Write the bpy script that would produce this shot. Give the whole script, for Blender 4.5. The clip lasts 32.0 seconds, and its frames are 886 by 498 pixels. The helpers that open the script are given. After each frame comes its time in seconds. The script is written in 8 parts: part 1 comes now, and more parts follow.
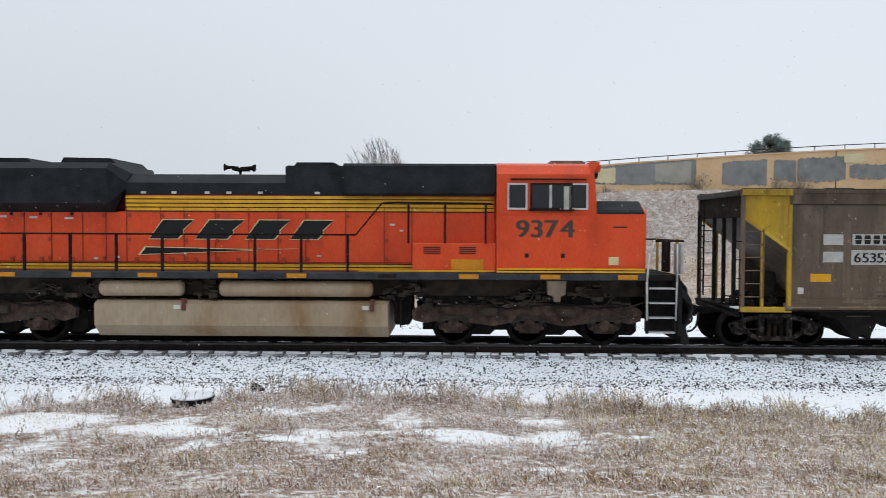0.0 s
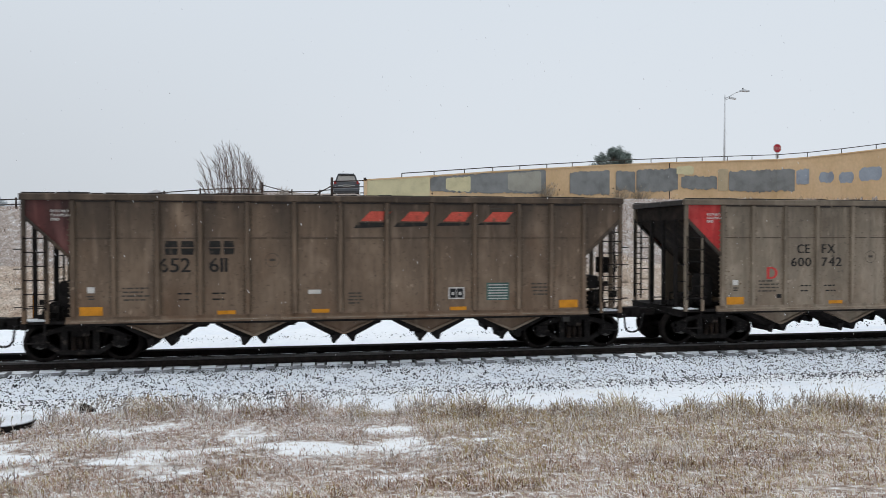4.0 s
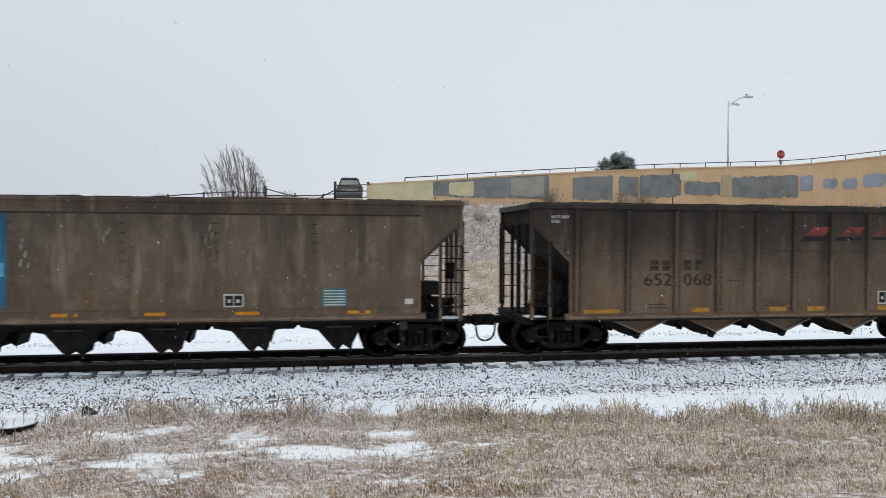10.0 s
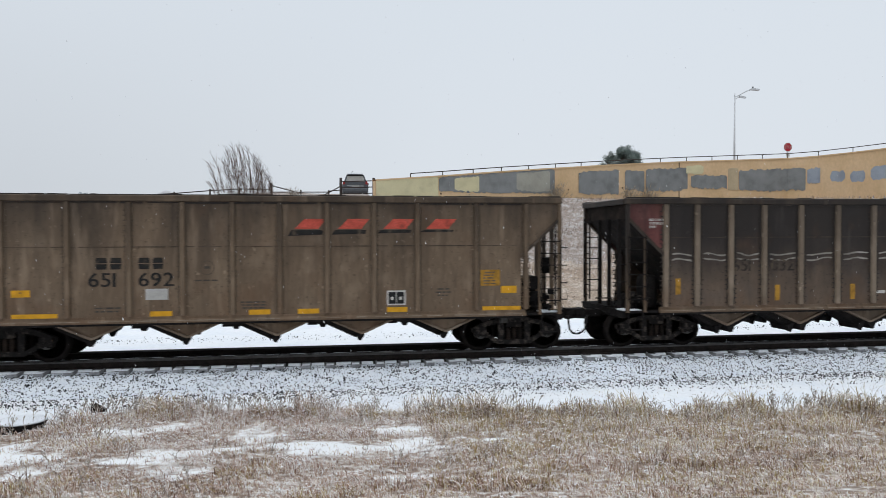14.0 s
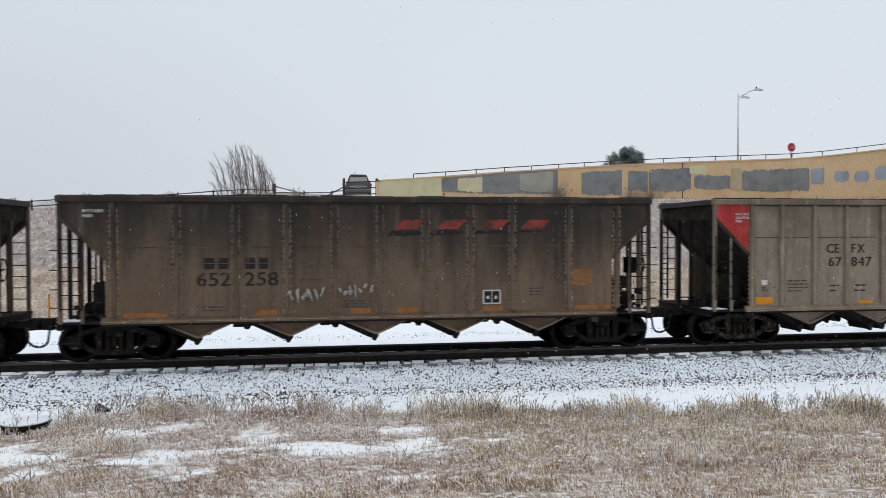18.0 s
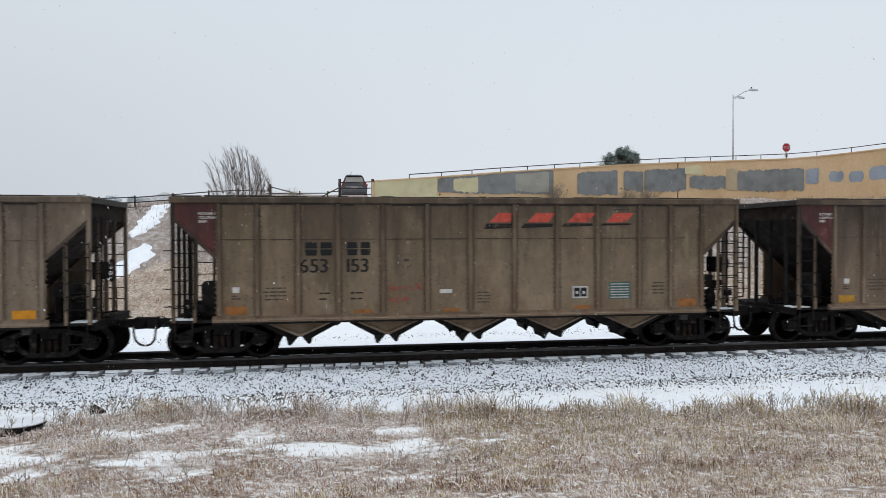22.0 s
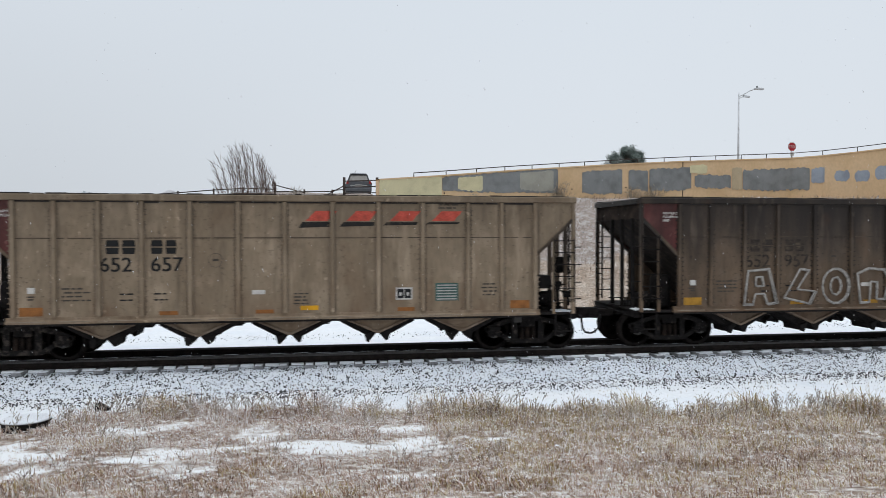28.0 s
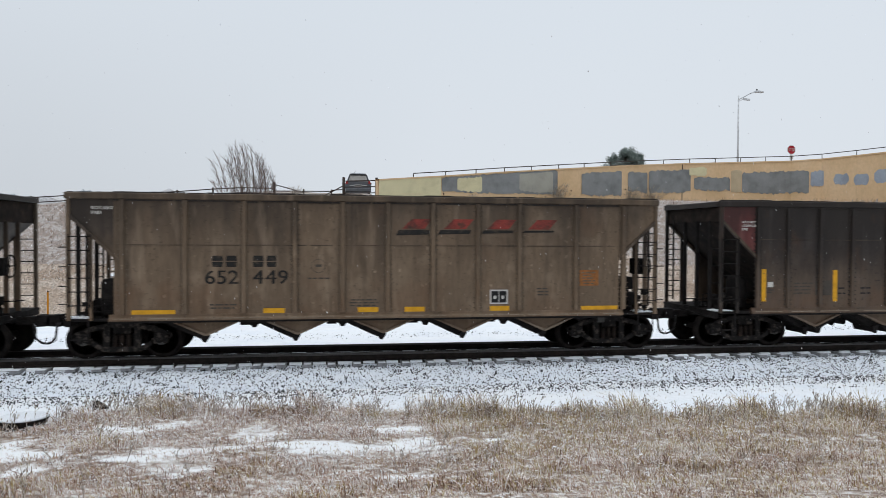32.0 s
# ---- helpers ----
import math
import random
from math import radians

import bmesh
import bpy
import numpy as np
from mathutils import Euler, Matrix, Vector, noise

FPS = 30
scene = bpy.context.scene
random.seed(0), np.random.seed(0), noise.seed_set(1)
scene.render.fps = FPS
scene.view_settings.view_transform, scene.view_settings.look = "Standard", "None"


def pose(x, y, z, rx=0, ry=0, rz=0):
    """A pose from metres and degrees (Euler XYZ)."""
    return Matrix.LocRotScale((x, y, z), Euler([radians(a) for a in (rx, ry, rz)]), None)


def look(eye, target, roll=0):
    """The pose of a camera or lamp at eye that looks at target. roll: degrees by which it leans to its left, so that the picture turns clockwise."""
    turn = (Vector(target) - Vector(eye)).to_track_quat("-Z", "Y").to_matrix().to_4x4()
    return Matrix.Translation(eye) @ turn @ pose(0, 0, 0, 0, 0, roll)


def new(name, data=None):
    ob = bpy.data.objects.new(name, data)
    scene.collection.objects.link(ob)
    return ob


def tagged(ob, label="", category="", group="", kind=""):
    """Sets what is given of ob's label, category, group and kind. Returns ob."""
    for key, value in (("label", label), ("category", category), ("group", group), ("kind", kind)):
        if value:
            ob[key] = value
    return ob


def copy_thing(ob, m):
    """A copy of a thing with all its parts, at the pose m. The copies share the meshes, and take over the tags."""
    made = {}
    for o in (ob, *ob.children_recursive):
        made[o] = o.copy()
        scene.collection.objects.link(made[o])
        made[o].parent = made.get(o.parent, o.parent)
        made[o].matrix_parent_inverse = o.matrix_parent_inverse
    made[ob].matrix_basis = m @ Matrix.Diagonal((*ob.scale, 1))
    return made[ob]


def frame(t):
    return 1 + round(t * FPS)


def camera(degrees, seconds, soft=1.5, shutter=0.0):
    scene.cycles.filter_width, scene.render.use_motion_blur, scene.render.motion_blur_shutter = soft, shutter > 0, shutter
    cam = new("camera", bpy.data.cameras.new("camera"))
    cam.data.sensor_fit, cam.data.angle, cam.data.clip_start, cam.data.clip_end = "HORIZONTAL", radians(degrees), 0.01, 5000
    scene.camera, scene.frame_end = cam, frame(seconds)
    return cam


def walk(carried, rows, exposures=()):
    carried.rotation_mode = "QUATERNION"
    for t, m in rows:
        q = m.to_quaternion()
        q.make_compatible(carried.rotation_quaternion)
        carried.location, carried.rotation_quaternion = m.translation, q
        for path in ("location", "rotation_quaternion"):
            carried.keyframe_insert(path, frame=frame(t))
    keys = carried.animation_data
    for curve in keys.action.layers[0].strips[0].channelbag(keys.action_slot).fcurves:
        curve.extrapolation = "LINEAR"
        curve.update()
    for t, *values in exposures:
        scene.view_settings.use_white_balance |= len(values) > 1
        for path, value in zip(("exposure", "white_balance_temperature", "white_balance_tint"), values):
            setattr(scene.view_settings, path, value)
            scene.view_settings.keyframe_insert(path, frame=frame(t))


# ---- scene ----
cam = camera(62.57, 32.0, 0.7, 0.15)
# seconds, sideways step, yaw, pitch, roll of the hand-held camera
PATH = (
    (0.0, -0.32, 0.89, -1.71, -0.24), (0.5, -0.32, 5.99, -1.82, -0.28), (1.0, -0.32, 5.84, -1.82, -0.27), (1.5, -0.32, 0.81, -1.62, -0.04),
    (2.0, -0.17, -4.32, -1.5, -0.16), (2.5, 0.0, -7.98, -1.31, -0.03), (4.5, 0.0, -9.86, -0.97, 0.01), (5.0, 0.0, -9.6, -0.76, 0.05),
    (5.5, 0.0, -9.51, -0.62, -0.01), (6.0, 0.0, -9.62, -0.55, -0.13), (6.5, 0.0, -9.85, -0.6, -0.36), (7.0, 0.0, -10.05, -0.68, -0.43),
    (7.5, 0.0, -10.13, -0.77, -0.51), (8.0, 0.0, -10.08, -0.79, -0.44), (8.5, 0.0, -9.94, -0.79, -0.44), (9.0, 0.0, -9.78, -0.75, -0.34),
    (9.5, 0.0, -9.66, -0.73, -0.29), (10.0, 0.0, -9.61, -0.72, -0.28), (10.5, 0.0, -9.61, -0.73, -0.24), (11.0, 0.0, -9.62, -0.76, -0.13),
    (11.5, 0.0, -9.58, -0.82, -0.04), (12.0, 0.0, -9.47, -0.89, 0.03), (12.5, 0.0, -9.34, -0.98, 0.11), (13.0, 0.0, -9.25, -1.05, 0.08),
    (13.5, 0.0, -9.19, -1.08, 0.03), (14.0, 0.0, -9.14, -1.07, 0.12), (14.5, 0.0, -9.13, -1.05, 0.16), (15.0, 0.0, -9.12, -1.07, 0.19),
    (15.5, 0.0, -9.09, -1.07, 0.19), (17.5, 0.0, -8.94, -1.05, 0.13), (18.0, 0.0, -8.9, -1.03, 0.15), (18.5, 0.0, -8.87, -1.03, 0.16),
    (19.0, 0.0, -8.88, -1.02, 0.17), (19.5, 0.0, -8.93, -1.03, 0.19), (20.0, 0.0, -8.93, -1.03, 0.23), (20.5, 0.0, -8.99, -1.07, 0.18),
    (21.0, 0.0, -9.04, -1.07, 0.18), (21.5, 0.0, -9.14, -1.05, 0.13), (22.0, 0.0, -9.22, -1.0, 0.22), (22.5, 0.0, -9.26, -1.01, 0.21),
    (23.0, 0.0, -9.3, -1.01, 0.25), (23.5, 0.0, -9.24, -0.99, 0.34), (24.0, 0.0, -9.18, -0.99, 0.33), (24.5, 0.0, -9.12, -0.97, 0.36),
    (25.0, 0.0, -8.98, -0.94, 0.42), (25.5, 0.0, -8.85, -0.96, 0.5), (27.5, 0.0, -8.82, -1.13, 0.18), (28.0, 0.0, -8.88, -1.11, 0.08),
    (28.5, 0.0, -8.89, -1.09, -0.03), (29.0, 0.0, -8.84, -1.05, -0.07), (29.5, 0.0, -8.77, -1.02, -0.04), (30.0, 0.0, -8.78, -0.97, -0.09),
    (30.5, 0.0, -8.78, -0.94, -0.11), (31.0, 0.0, -8.84, -0.92, -0.15), (31.5, 0.0, -8.89, -0.95, -0.29), (32.0, 0.0, -8.95, -1.06, -0.31),
)
walk(cam, [(t, pose(dx, 0, 3.015, 90 + p, r, y)) for t, dx, y, p, r in PATH],
     [(0.0, 0.09), (0.8, 0.08), (1.6, 0.04), (2.4, 0.0), (32.0, 0.0)])

# ---- light: overcast snow sky ----
world = bpy.data.worlds.new("overcast_sky")
world.use_nodes = True
scene.world = world
wn, wl = world.node_tree.nodes, world.node_tree.links
bg = wn["Background"]
wc = wn.new("ShaderNodeTexCoord")
ws = wn.new("ShaderNodeSeparateXYZ")
wr = wn.new("ShaderNodeValToRGB")
wl.new(wc.outputs["Generated"], ws.inputs[0])
wl.new(ws.outputs["Z"], wr.inputs[0])
wr.color_ramp.elements[0].position, wr.color_ramp.elements[0].color = 0.0, (0.735, 0.785, 0.842, 1)
wr.color_ramp.elements[1].position, wr.color_ramp.elements[1].color = 0.6, (0.70, 0.775, 0.862, 1)
wx = wn.new("ShaderNodeMapRange")
wx.inputs["From Min"].default_value, wx.inputs["From Max"].default_value = -0.5, 0.35
wx.inputs["To Min"].default_value, wx.inputs["To Max"].default_value = 0.945, 1.0
wl.new(ws.outputs["X"], wx.inputs[0])
wm = wn.new("ShaderNodeVectorMath")
wm.operation = "SCALE"
wl.new(wr.outputs[0], wm.inputs[0])
wl.new(wx.outputs[0], wm.inputs["Scale"])
wz = wn.new("ShaderNodeMapRange")      # thicker snow cloud low in the west
wz.inputs["From Min"].default_value, wz.inputs["From Max"].default_value = 0.30, 0.06
wl.new(ws.outputs["Z"], wz.inputs[0])
wy = wn.new("ShaderNodeMapRange")
wy.inputs["From Min"].default_value, wy.inputs["From Max"].default_value = 0.15, -0.35
wl.new(ws.outputs["X"], wy.inputs[0])
wp = wn.new("ShaderNodeMath")
wp.operation = "MULTIPLY"
wl.new(wz.outputs[0], wp.inputs[0])
wl.new(wy.outputs[0], wp.inputs[1])
wk = wn.new("ShaderNodeMapRange")
wk.inputs["To Min"].default_value, wk.inputs["To Max"].default_value = 1.0, 0.88
wl.new(wp.outputs[0], wk.inputs[0])
wv = wn.new("ShaderNodeVectorMath")
wv.operation = "SCALE"
wl.new(wm.outputs[0], wv.inputs[0])
wl.new(wk.outputs[0], wv.inputs["Scale"])
wl.new(wv.outputs[0], bg.inputs[0])
bg.inputs[1].default_value = 0.97
sun = new("sun", bpy.data.lights.new("sun", "SUN"))
sun.data.energy, sun.data.angle, sun.data.color = 1.06, radians(60), (1.0, 0.97, 0.93)
sun.matrix_world = look((-8, -9, 40), (0, 0, 0))

YC = 19.47      # track centre
RNG = np.random.default_rng(7)


# ---- materials ----
def make(name, cols, scale=3.0, fine=40.0, rough=0.75, metal=0.0, bump=0.15, stretch=(1, 1, 1), vary=0.0, island=False, fine_mix=0.35, spec=0.3, coord="Object", dist=0.02, shift=False):
    """Two scales of noise over a ramp of colours, with fine relief."""
    m = bpy.data.materials.new(name)
    m.use_nodes = True
    n, l = m.node_tree.nodes, m.node_tree.links
    b = n["Principled BSDF"]
    tc, mp = n.new("ShaderNodeTexCoord"), n.new("ShaderNodeMapping")
    mp.inputs["Scale"].default_value = stretch
    if shift:      # every object gets its own piece of the pattern
        off = n.new("ShaderNodeVectorMath")
        off.operation = "MULTIPLY_ADD"
        off.inputs[1].default_value = (1, 1, 1)
        cx = n.new("ShaderNodeCombineXYZ")
        ml = n.new("ShaderNodeMath")
        ml.operation = "MULTIPLY"
        ml.inputs[1].default_value = 60.0
        l.new(n.new("ShaderNodeObjectInfo").outputs["Random"], ml.inputs[0])
        l.new(ml.outputs[0], cx.inputs[0])
        l.new(tc.outputs[coord], off.inputs[0])
        l.new(cx.outputs[0], off.inputs[2])
        l.new(off.outputs[0], mp.inputs[0])
    else:
        l.new(tc.outputs[coord], mp.inputs[0])
    big, small = n.new("ShaderNodeTexNoise"), n.new("ShaderNodeTexNoise")
    big.inputs["Scale"].default_value, small.inputs["Scale"].default_value = scale, fine
    big.inputs["Detail"].default_value, small.inputs["Detail"].default_value = 6, 4
    l.new(mp.outputs[0], big.inputs[0])
    l.new(mp.outputs[0], small.inputs[0])
    ramp = n.new("ShaderNodeValToRGB")
    el = ramp.color_ramp.elements
    while len(el) < len(cols):
        el.new(0.5)
    for e, (p, c) in zip(el, cols):
        e.position, e.color = p, (*c, 1)
    fac = big.outputs[0]
    if island or vary:
        add = n.new("ShaderNodeMath")
        add.operation = "ADD"
        src = n.new("ShaderNodeNewGeometry").outputs["Random Per Island"] if island else n.new("ShaderNodeObjectInfo").outputs["Random"]
        sc = n.new("ShaderNodeMath")
        sc.operation = "MULTIPLY_ADD"
        amount = vary or 1.0
        sc.inputs[1].default_value, sc.inputs[2].default_value = amount, -amount / 2
        l.new(src, sc.inputs[0])
        l.new(sc.outputs[0], add.inputs[0])
        l.new(fac, add.inputs[1])
        fac = add.outputs[0]
    l.new(fac, ramp.inputs[0])
    fr = n.new("ShaderNodeMapRange")
    fr.inputs["From Min"].default_value, fr.inputs["From Max"].default_value = 0.3, 0.7
    fr.inputs["To Min"].default_value, fr.inputs["To Max"].default_value = 1 - fine_mix, 1 + fine_mix * 0.6
    l.new(small.outputs[0], fr.inputs[0])
    mul = n.new("ShaderNodeVectorMath")
    mul.operation = "SCALE"
    l.new(ramp.outputs[0], mul.inputs[0])
    l.new(fr.outputs[0], mul.inputs["Scale"])
    l.new(mul.outputs[0], b.inputs["Base Color"])
    b.inputs["Roughness"].default_value, b.inputs["Metallic"].default_value = rough, metal
    b.inputs["Specular IOR Level"].default_value = spec
    if bump:
        bp = n.new("ShaderNodeBump")
        bp.inputs["Strength"].default_value, bp.inputs["Distance"].default_value = bump, dist
        l.new(small.outputs[0], bp.inputs["Height"])
        l.new(bp.outputs[0], b.inputs["Normal"])
    return m


def weather(m, grime, dust, soot=0.5):
    """Fine runs of grime, dark chips, dusty scuffs, rust blooms and coal-black runs from the rim over a coat of paint."""
    n, l = m.node_tree.nodes, m.node_tree.links
    src = [q for q in n if q.type == "VECT_MATH" and q.operation == "SCALE"][0].outputs[0]
    where = [q for q in n if q.type == "VECT_MATH" and q.operation == "MULTIPLY_ADD"][0].outputs[0]
    for size, squash, lo, hi, colour, most in ((5.0, (1, 1, 0.12), 0.55, 0.80, grime, 0.55), (1.7, (1, 1, 0.8), 0.54, 0.72, dust, 0.30), (15.0, (1, 1, 1), 0.63, 0.70, grime, 0.55), (9.0, (1, 1, 0.6), 0.665, 0.72, dust, 0.55)):
        mp = n.new("ShaderNodeMapping")
        mp.inputs["Scale"].default_value = squash
        mp.inputs["Location"].default_value = (size * 3.1, 0, size)
        l.new(where, mp.inputs[0])
        nz = n.new("ShaderNodeTexNoise")
        nz.inputs["Scale"].default_value, nz.inputs["Detail"].default_value = size, 4
        l.new(mp.outputs[0], nz.inputs[0])
        rg = n.new("ShaderNodeMapRange")
        rg.inputs["From Min"].default_value, rg.inputs["From Max"].default_value = lo, hi
        rg.inputs["To Max"].default_value = most
        l.new(nz.outputs[0], rg.inputs[0])
        mix = n.new("ShaderNodeMix")
        mix.data_type = "RGBA"
        mix.inputs[7].default_value = (*colour, 1)
        l.new(rg.outputs[0], mix.inputs[0])
        l.new(src, mix.inputs[6])
        src = mix.outputs[2]
    high = n.new("ShaderNodeSeparateXYZ")
    l.new(n.new("ShaderNodeTexCoord").outputs["Object"], high.inputs[0])
    for size, squash, z0, z1, weight, lo, hi, colour, most in ((2.0, (1, 1, 0.09), 1.7, 3.9, 0.36, 0.58, 0.92, (0.013, 0.010, 0.009), soot), (0.8, (1, 1, 0.5), 2.0, 3.9, 0.30, 0.62, 0.95, (0.020, 0.015, 0.012), soot * 0.8),
                                                               (1.4, (1, 1, 0.7), 2.3, 1.0, 0.20, 0.58, 0.86, (0.115, 0.052, 0.022), 0.40), (3.4, (1, 1, 0.16), 1.0, 3.9, 0.0, 0.60, 0.74, dust, 0.32)):
        mp = n.new("ShaderNodeMapping")
        mp.inputs["Scale"].default_value = squash
        mp.inputs["Location"].default_value = (size * 7.7, 0, size * 2)
        l.new(where, mp.inputs[0])
        nz = n.new("ShaderNodeTexNoise")
        nz.inputs["Scale"].default_value, nz.inputs["Detail"].default_value = size, 5
        l.new(mp.outputs[0], nz.inputs[0])
        hz = n.new("ShaderNodeMapRange")
        hz.inputs["From Min"].default_value, hz.inputs["From Max"].default_value = z0, z1
        hz.inputs["To Max"].default_value = weight
        l.new(high.outputs["Z"], hz.inputs[0])
        ad = n.new("ShaderNodeMath")
        l.new(nz.outputs[0], ad.inputs[0])
        l.new(hz.outputs[0], ad.inputs[1])
        rg = n.new("ShaderNodeMapRange")
        rg.inputs["From Min"].default_value, rg.inputs["From Max"].default_value = lo, hi
        rg.inputs["To Max"].default_value = most
        l.new(ad.outputs[0], rg.inputs[0])
        mix = n.new("ShaderNodeMix")
        mix.data_type = "RGBA"
        mix.inputs[7].default_value = (*colour, 1)
        l.new(rg.outputs[0], mix.inputs[0])
        l.new(src, mix.inputs[6])
        src = mix.outputs[2]
    l.new(src, n["Principled BSDF"].inputs["Base Color"])
    return m


# how far coal dust has run down each coat of paint
SOOT = {"tan_grey_car_paint": 0.30, "sandy_tan_car_paint": 0.2, "fawn_grey_car_paint": 0.4, "tan_brown_car_paint": 0.6, "khaki_car_paint": 0.45, "olive_tan_car_paint": 0.55, "dusty_brown_car_paint": 0.42,
        "sooty_brown_car_paint": 0.9, "soot_blackened_car_paint": 0.95, "worn_yellow_paint": 0.25, "faded_red_paint": 0.2, "blue_panel_paint": 0.3}


def paint(name, a, b, c, rough=0.6, streak=0.12):
    """Weathered paint on rolling stock: stains run down the sheet."""
    a, b, c = (tuple(v * 1.10 for v in q) for q in (a, b, c))
    m = make(name, [(0.28, a), (0.5, b), (0.74, c)], 0.55, 9, rough, 0, 0.04, (1.5, 1.5, 0.55), 0.10, False, streak, shift=True)
    return weather(m, tuple(v * 0.35 for v in a), tuple(min(0.7, v * 1.7 + 0.03) for v in c), SOOT.get(name, 0.5))


def sooty(name, upper, lower, split=2.6, soft=0.9):
    """Car paint blackened with coal dust above and browned with road dust below, with a ragged border."""
    m = paint(name, tuple(v * 0.6 for v in upper), upper, tuple(v * 1.35 for v in upper))
    n, l = m.node_tree.nodes, m.node_tree.links
    ramps = [q for q in n if q.type == "VALTORGB"]
    noise_a = [q for q in n if q.type == "TEX_NOISE"][0]
    low = n.new("ShaderNodeValToRGB")
    for e, k, p in zip(low.color_ramp.elements, (0.72, 1.25), (0.3, 0.72)):
        e.position, e.color = p, (*(v * k for v in lower), 1)
    l.new(noise_a.outputs[0], low.inputs[0])
    tc, sp = n.new("ShaderNodeTexCoord"), n.new("ShaderNodeSeparateXYZ")
    l.new(tc.outputs["Object"], sp.inputs[0])
    rag = n.new("ShaderNodeTexNoise")
    rag.inputs["Scale"].default_value, rag.inputs["Detail"].default_value = 1.3, 5
    l.new(tc.outputs["Object"], rag.inputs[0])
    add = n.new("ShaderNodeMath")
    add.operation = "MULTIPLY_ADD"
    add.inputs[1].default_value = 1.6
    l.new(rag.outputs[0], add.inputs[0])
    l.new(sp.outputs["Z"], add.inputs[2])
    rng = n.new("ShaderNodeMapRange")
    rng.interpolation_type = "SMOOTHSTEP"
    rng.inputs["From Min"].default_value, rng.inputs["From Max"].default_value = split + 0.8 - soft, split + 0.8 + soft
    l.new(add.outputs[0], rng.inputs[0])
    mix = n.new("ShaderNodeMix")
    mix.data_type = "RGBA"
    l.new(rng.outputs[0], mix.inputs[0])
    l.new(low.outputs[0], mix.inputs[6])
    l.new(ramps[0].outputs[0], mix.inputs[7])
    scale = [q for q in n if q.type == "VECT_MATH" and q.operation == "SCALE"][0]
    l.new(mix.outputs[2], scale.inputs[0])
    return m


def plain(name, c, rough=0.5, metal=0.0, k=0.25, scale=5.0, bump=0.04):
    d = tuple(v * (1 - k) for v in c)
    e = tuple(min(1, v * (1 + k * 0.6)) for v in c)
    return make(name, [(0.3, d), (0.5, c), (0.75, e)], scale, 45, rough, metal, bump, fine_mix=0.15)


M_SNOW = make("snow", [(0.3, (0.84, 0.885, 0.945)), (0.6, (0.91, 0.94, 0.975))], 0.8, 9, 0.8, 0, 0.35, fine_mix=0.06, dist=0.05)
M_MEADOW = make("snowy_meadow", [(0.36, (0.84, 0.84, 0.84)), (0.45, (0.60, 0.54, 0.49)), (0.56, (0.36, 0.28, 0.23)), (0.72, (0.20, 0.14, 0.11))], 6.0, 55, 0.95, 0, 0.6, fine_mix=0.4, dist=0.04)


def snow_over(m):
    """Lays snow over a ground material where the mesh says that grass is thin."""
    n, l = m.node_tree.nodes, m.node_tree.links
    at = n.new("ShaderNodeAttribute")
    at.attribute_name = "grass_cover"
    nz = n.new("ShaderNodeTexNoise")
    nz.inputs["Scale"].default_value, nz.inputs["Detail"].default_value = 7, 6
    l.new(n.new("ShaderNodeTexCoord").outputs["Object"], nz.inputs[0])
    add = n.new("ShaderNodeMath")
    add.operation = "MULTIPLY_ADD"
    add.inputs[1].default_value = 0.9
    l.new(nz.outputs[0], add.inputs[0])
    l.new(at.outputs["Fac"], add.inputs[2])
    rng = n.new("ShaderNodeMapRange")
    rng.inputs["From Min"].default_value, rng.inputs["From Max"].default_value = 0.80, 1.15
    l.new(add.outputs[0], rng.inputs[0])
    mix = n.new("ShaderNodeMix")
    mix.data_type = "RGBA"
    mix.inputs[6].default_value = (0.92, 0.935, 0.95, 1)
    scale = [q for q in n if q.type == "VECT_MATH" and q.operation == "SCALE"][0]
    l.new(rng.outputs[0], mix.inputs[0])
    l.new(scale.outputs[0], mix.inputs[7])
    l.new(mix.outputs[2], n["Principled BSDF"].inputs["Base Color"])


snow_over(M_MEADOW)
M_SLOPE = make("frosted_slope", [(0.34, (0.50, 0.465, 0.445)), (0.45, (0.42, 0.37, 0.34)), (0.56, (0.31, 0.255, 0.22)), (0.68, (0.42, 0.37, 0.335))], 2.8, 14, 0.95, 0, 0.6, (1, 0.6, 1.5), fine_mix=0.42, dist=0.08)
M_SLOPE_LOW = make("beige_winter_grass", [(0.34, (0.54, 0.46, 0.39)), (0.5, (0.44, 0.355, 0.285)), (0.68, (0.33, 0.25, 0.19))], 1.1, 10, 0.95, 0, 0.7, fine_mix=0.5, dist=0.05)
M_FIELD = make("far_field", [(0.35, (0.72, 0.74, 0.78)), (0.65, (0.56, 0.53, 0.50))], 0.08, 1.5, 0.95, 0, 0.2)
M_BALLAST_SNOW = make("snowy_ballast", [(0.3, (0.80, 0.855, 0.935)), (0.62, (0.87, 0.915, 0.97))], 3, 22, 0.85, 0, 0.5, fine_mix=0.08, dist=0.04)
M_BALLAST_DARK = make("coal_dusted_ballast", [(0.3, (0.012, 0.012, 0.013)), (0.7, (0.05, 0.048, 0.046))], 8, 30, 0.7, 0, 0.8, fine_mix=0.5, dist=0.03)
M_STONE = make("ballast_stone", [(0.2, (0.008, 0.009, 0.011)), (0.8, (0.05, 0.053, 0.060))], 6, 40, 0.8, 0, 0.3, island=True)
M_TIE = make("coal_dusted_tie", [(0.3, (0.15, 0.152, 0.158)), (0.7, (0.33, 0.335, 0.345))], 5, 60, 0.85, 0, 0.2, vary=0.2)
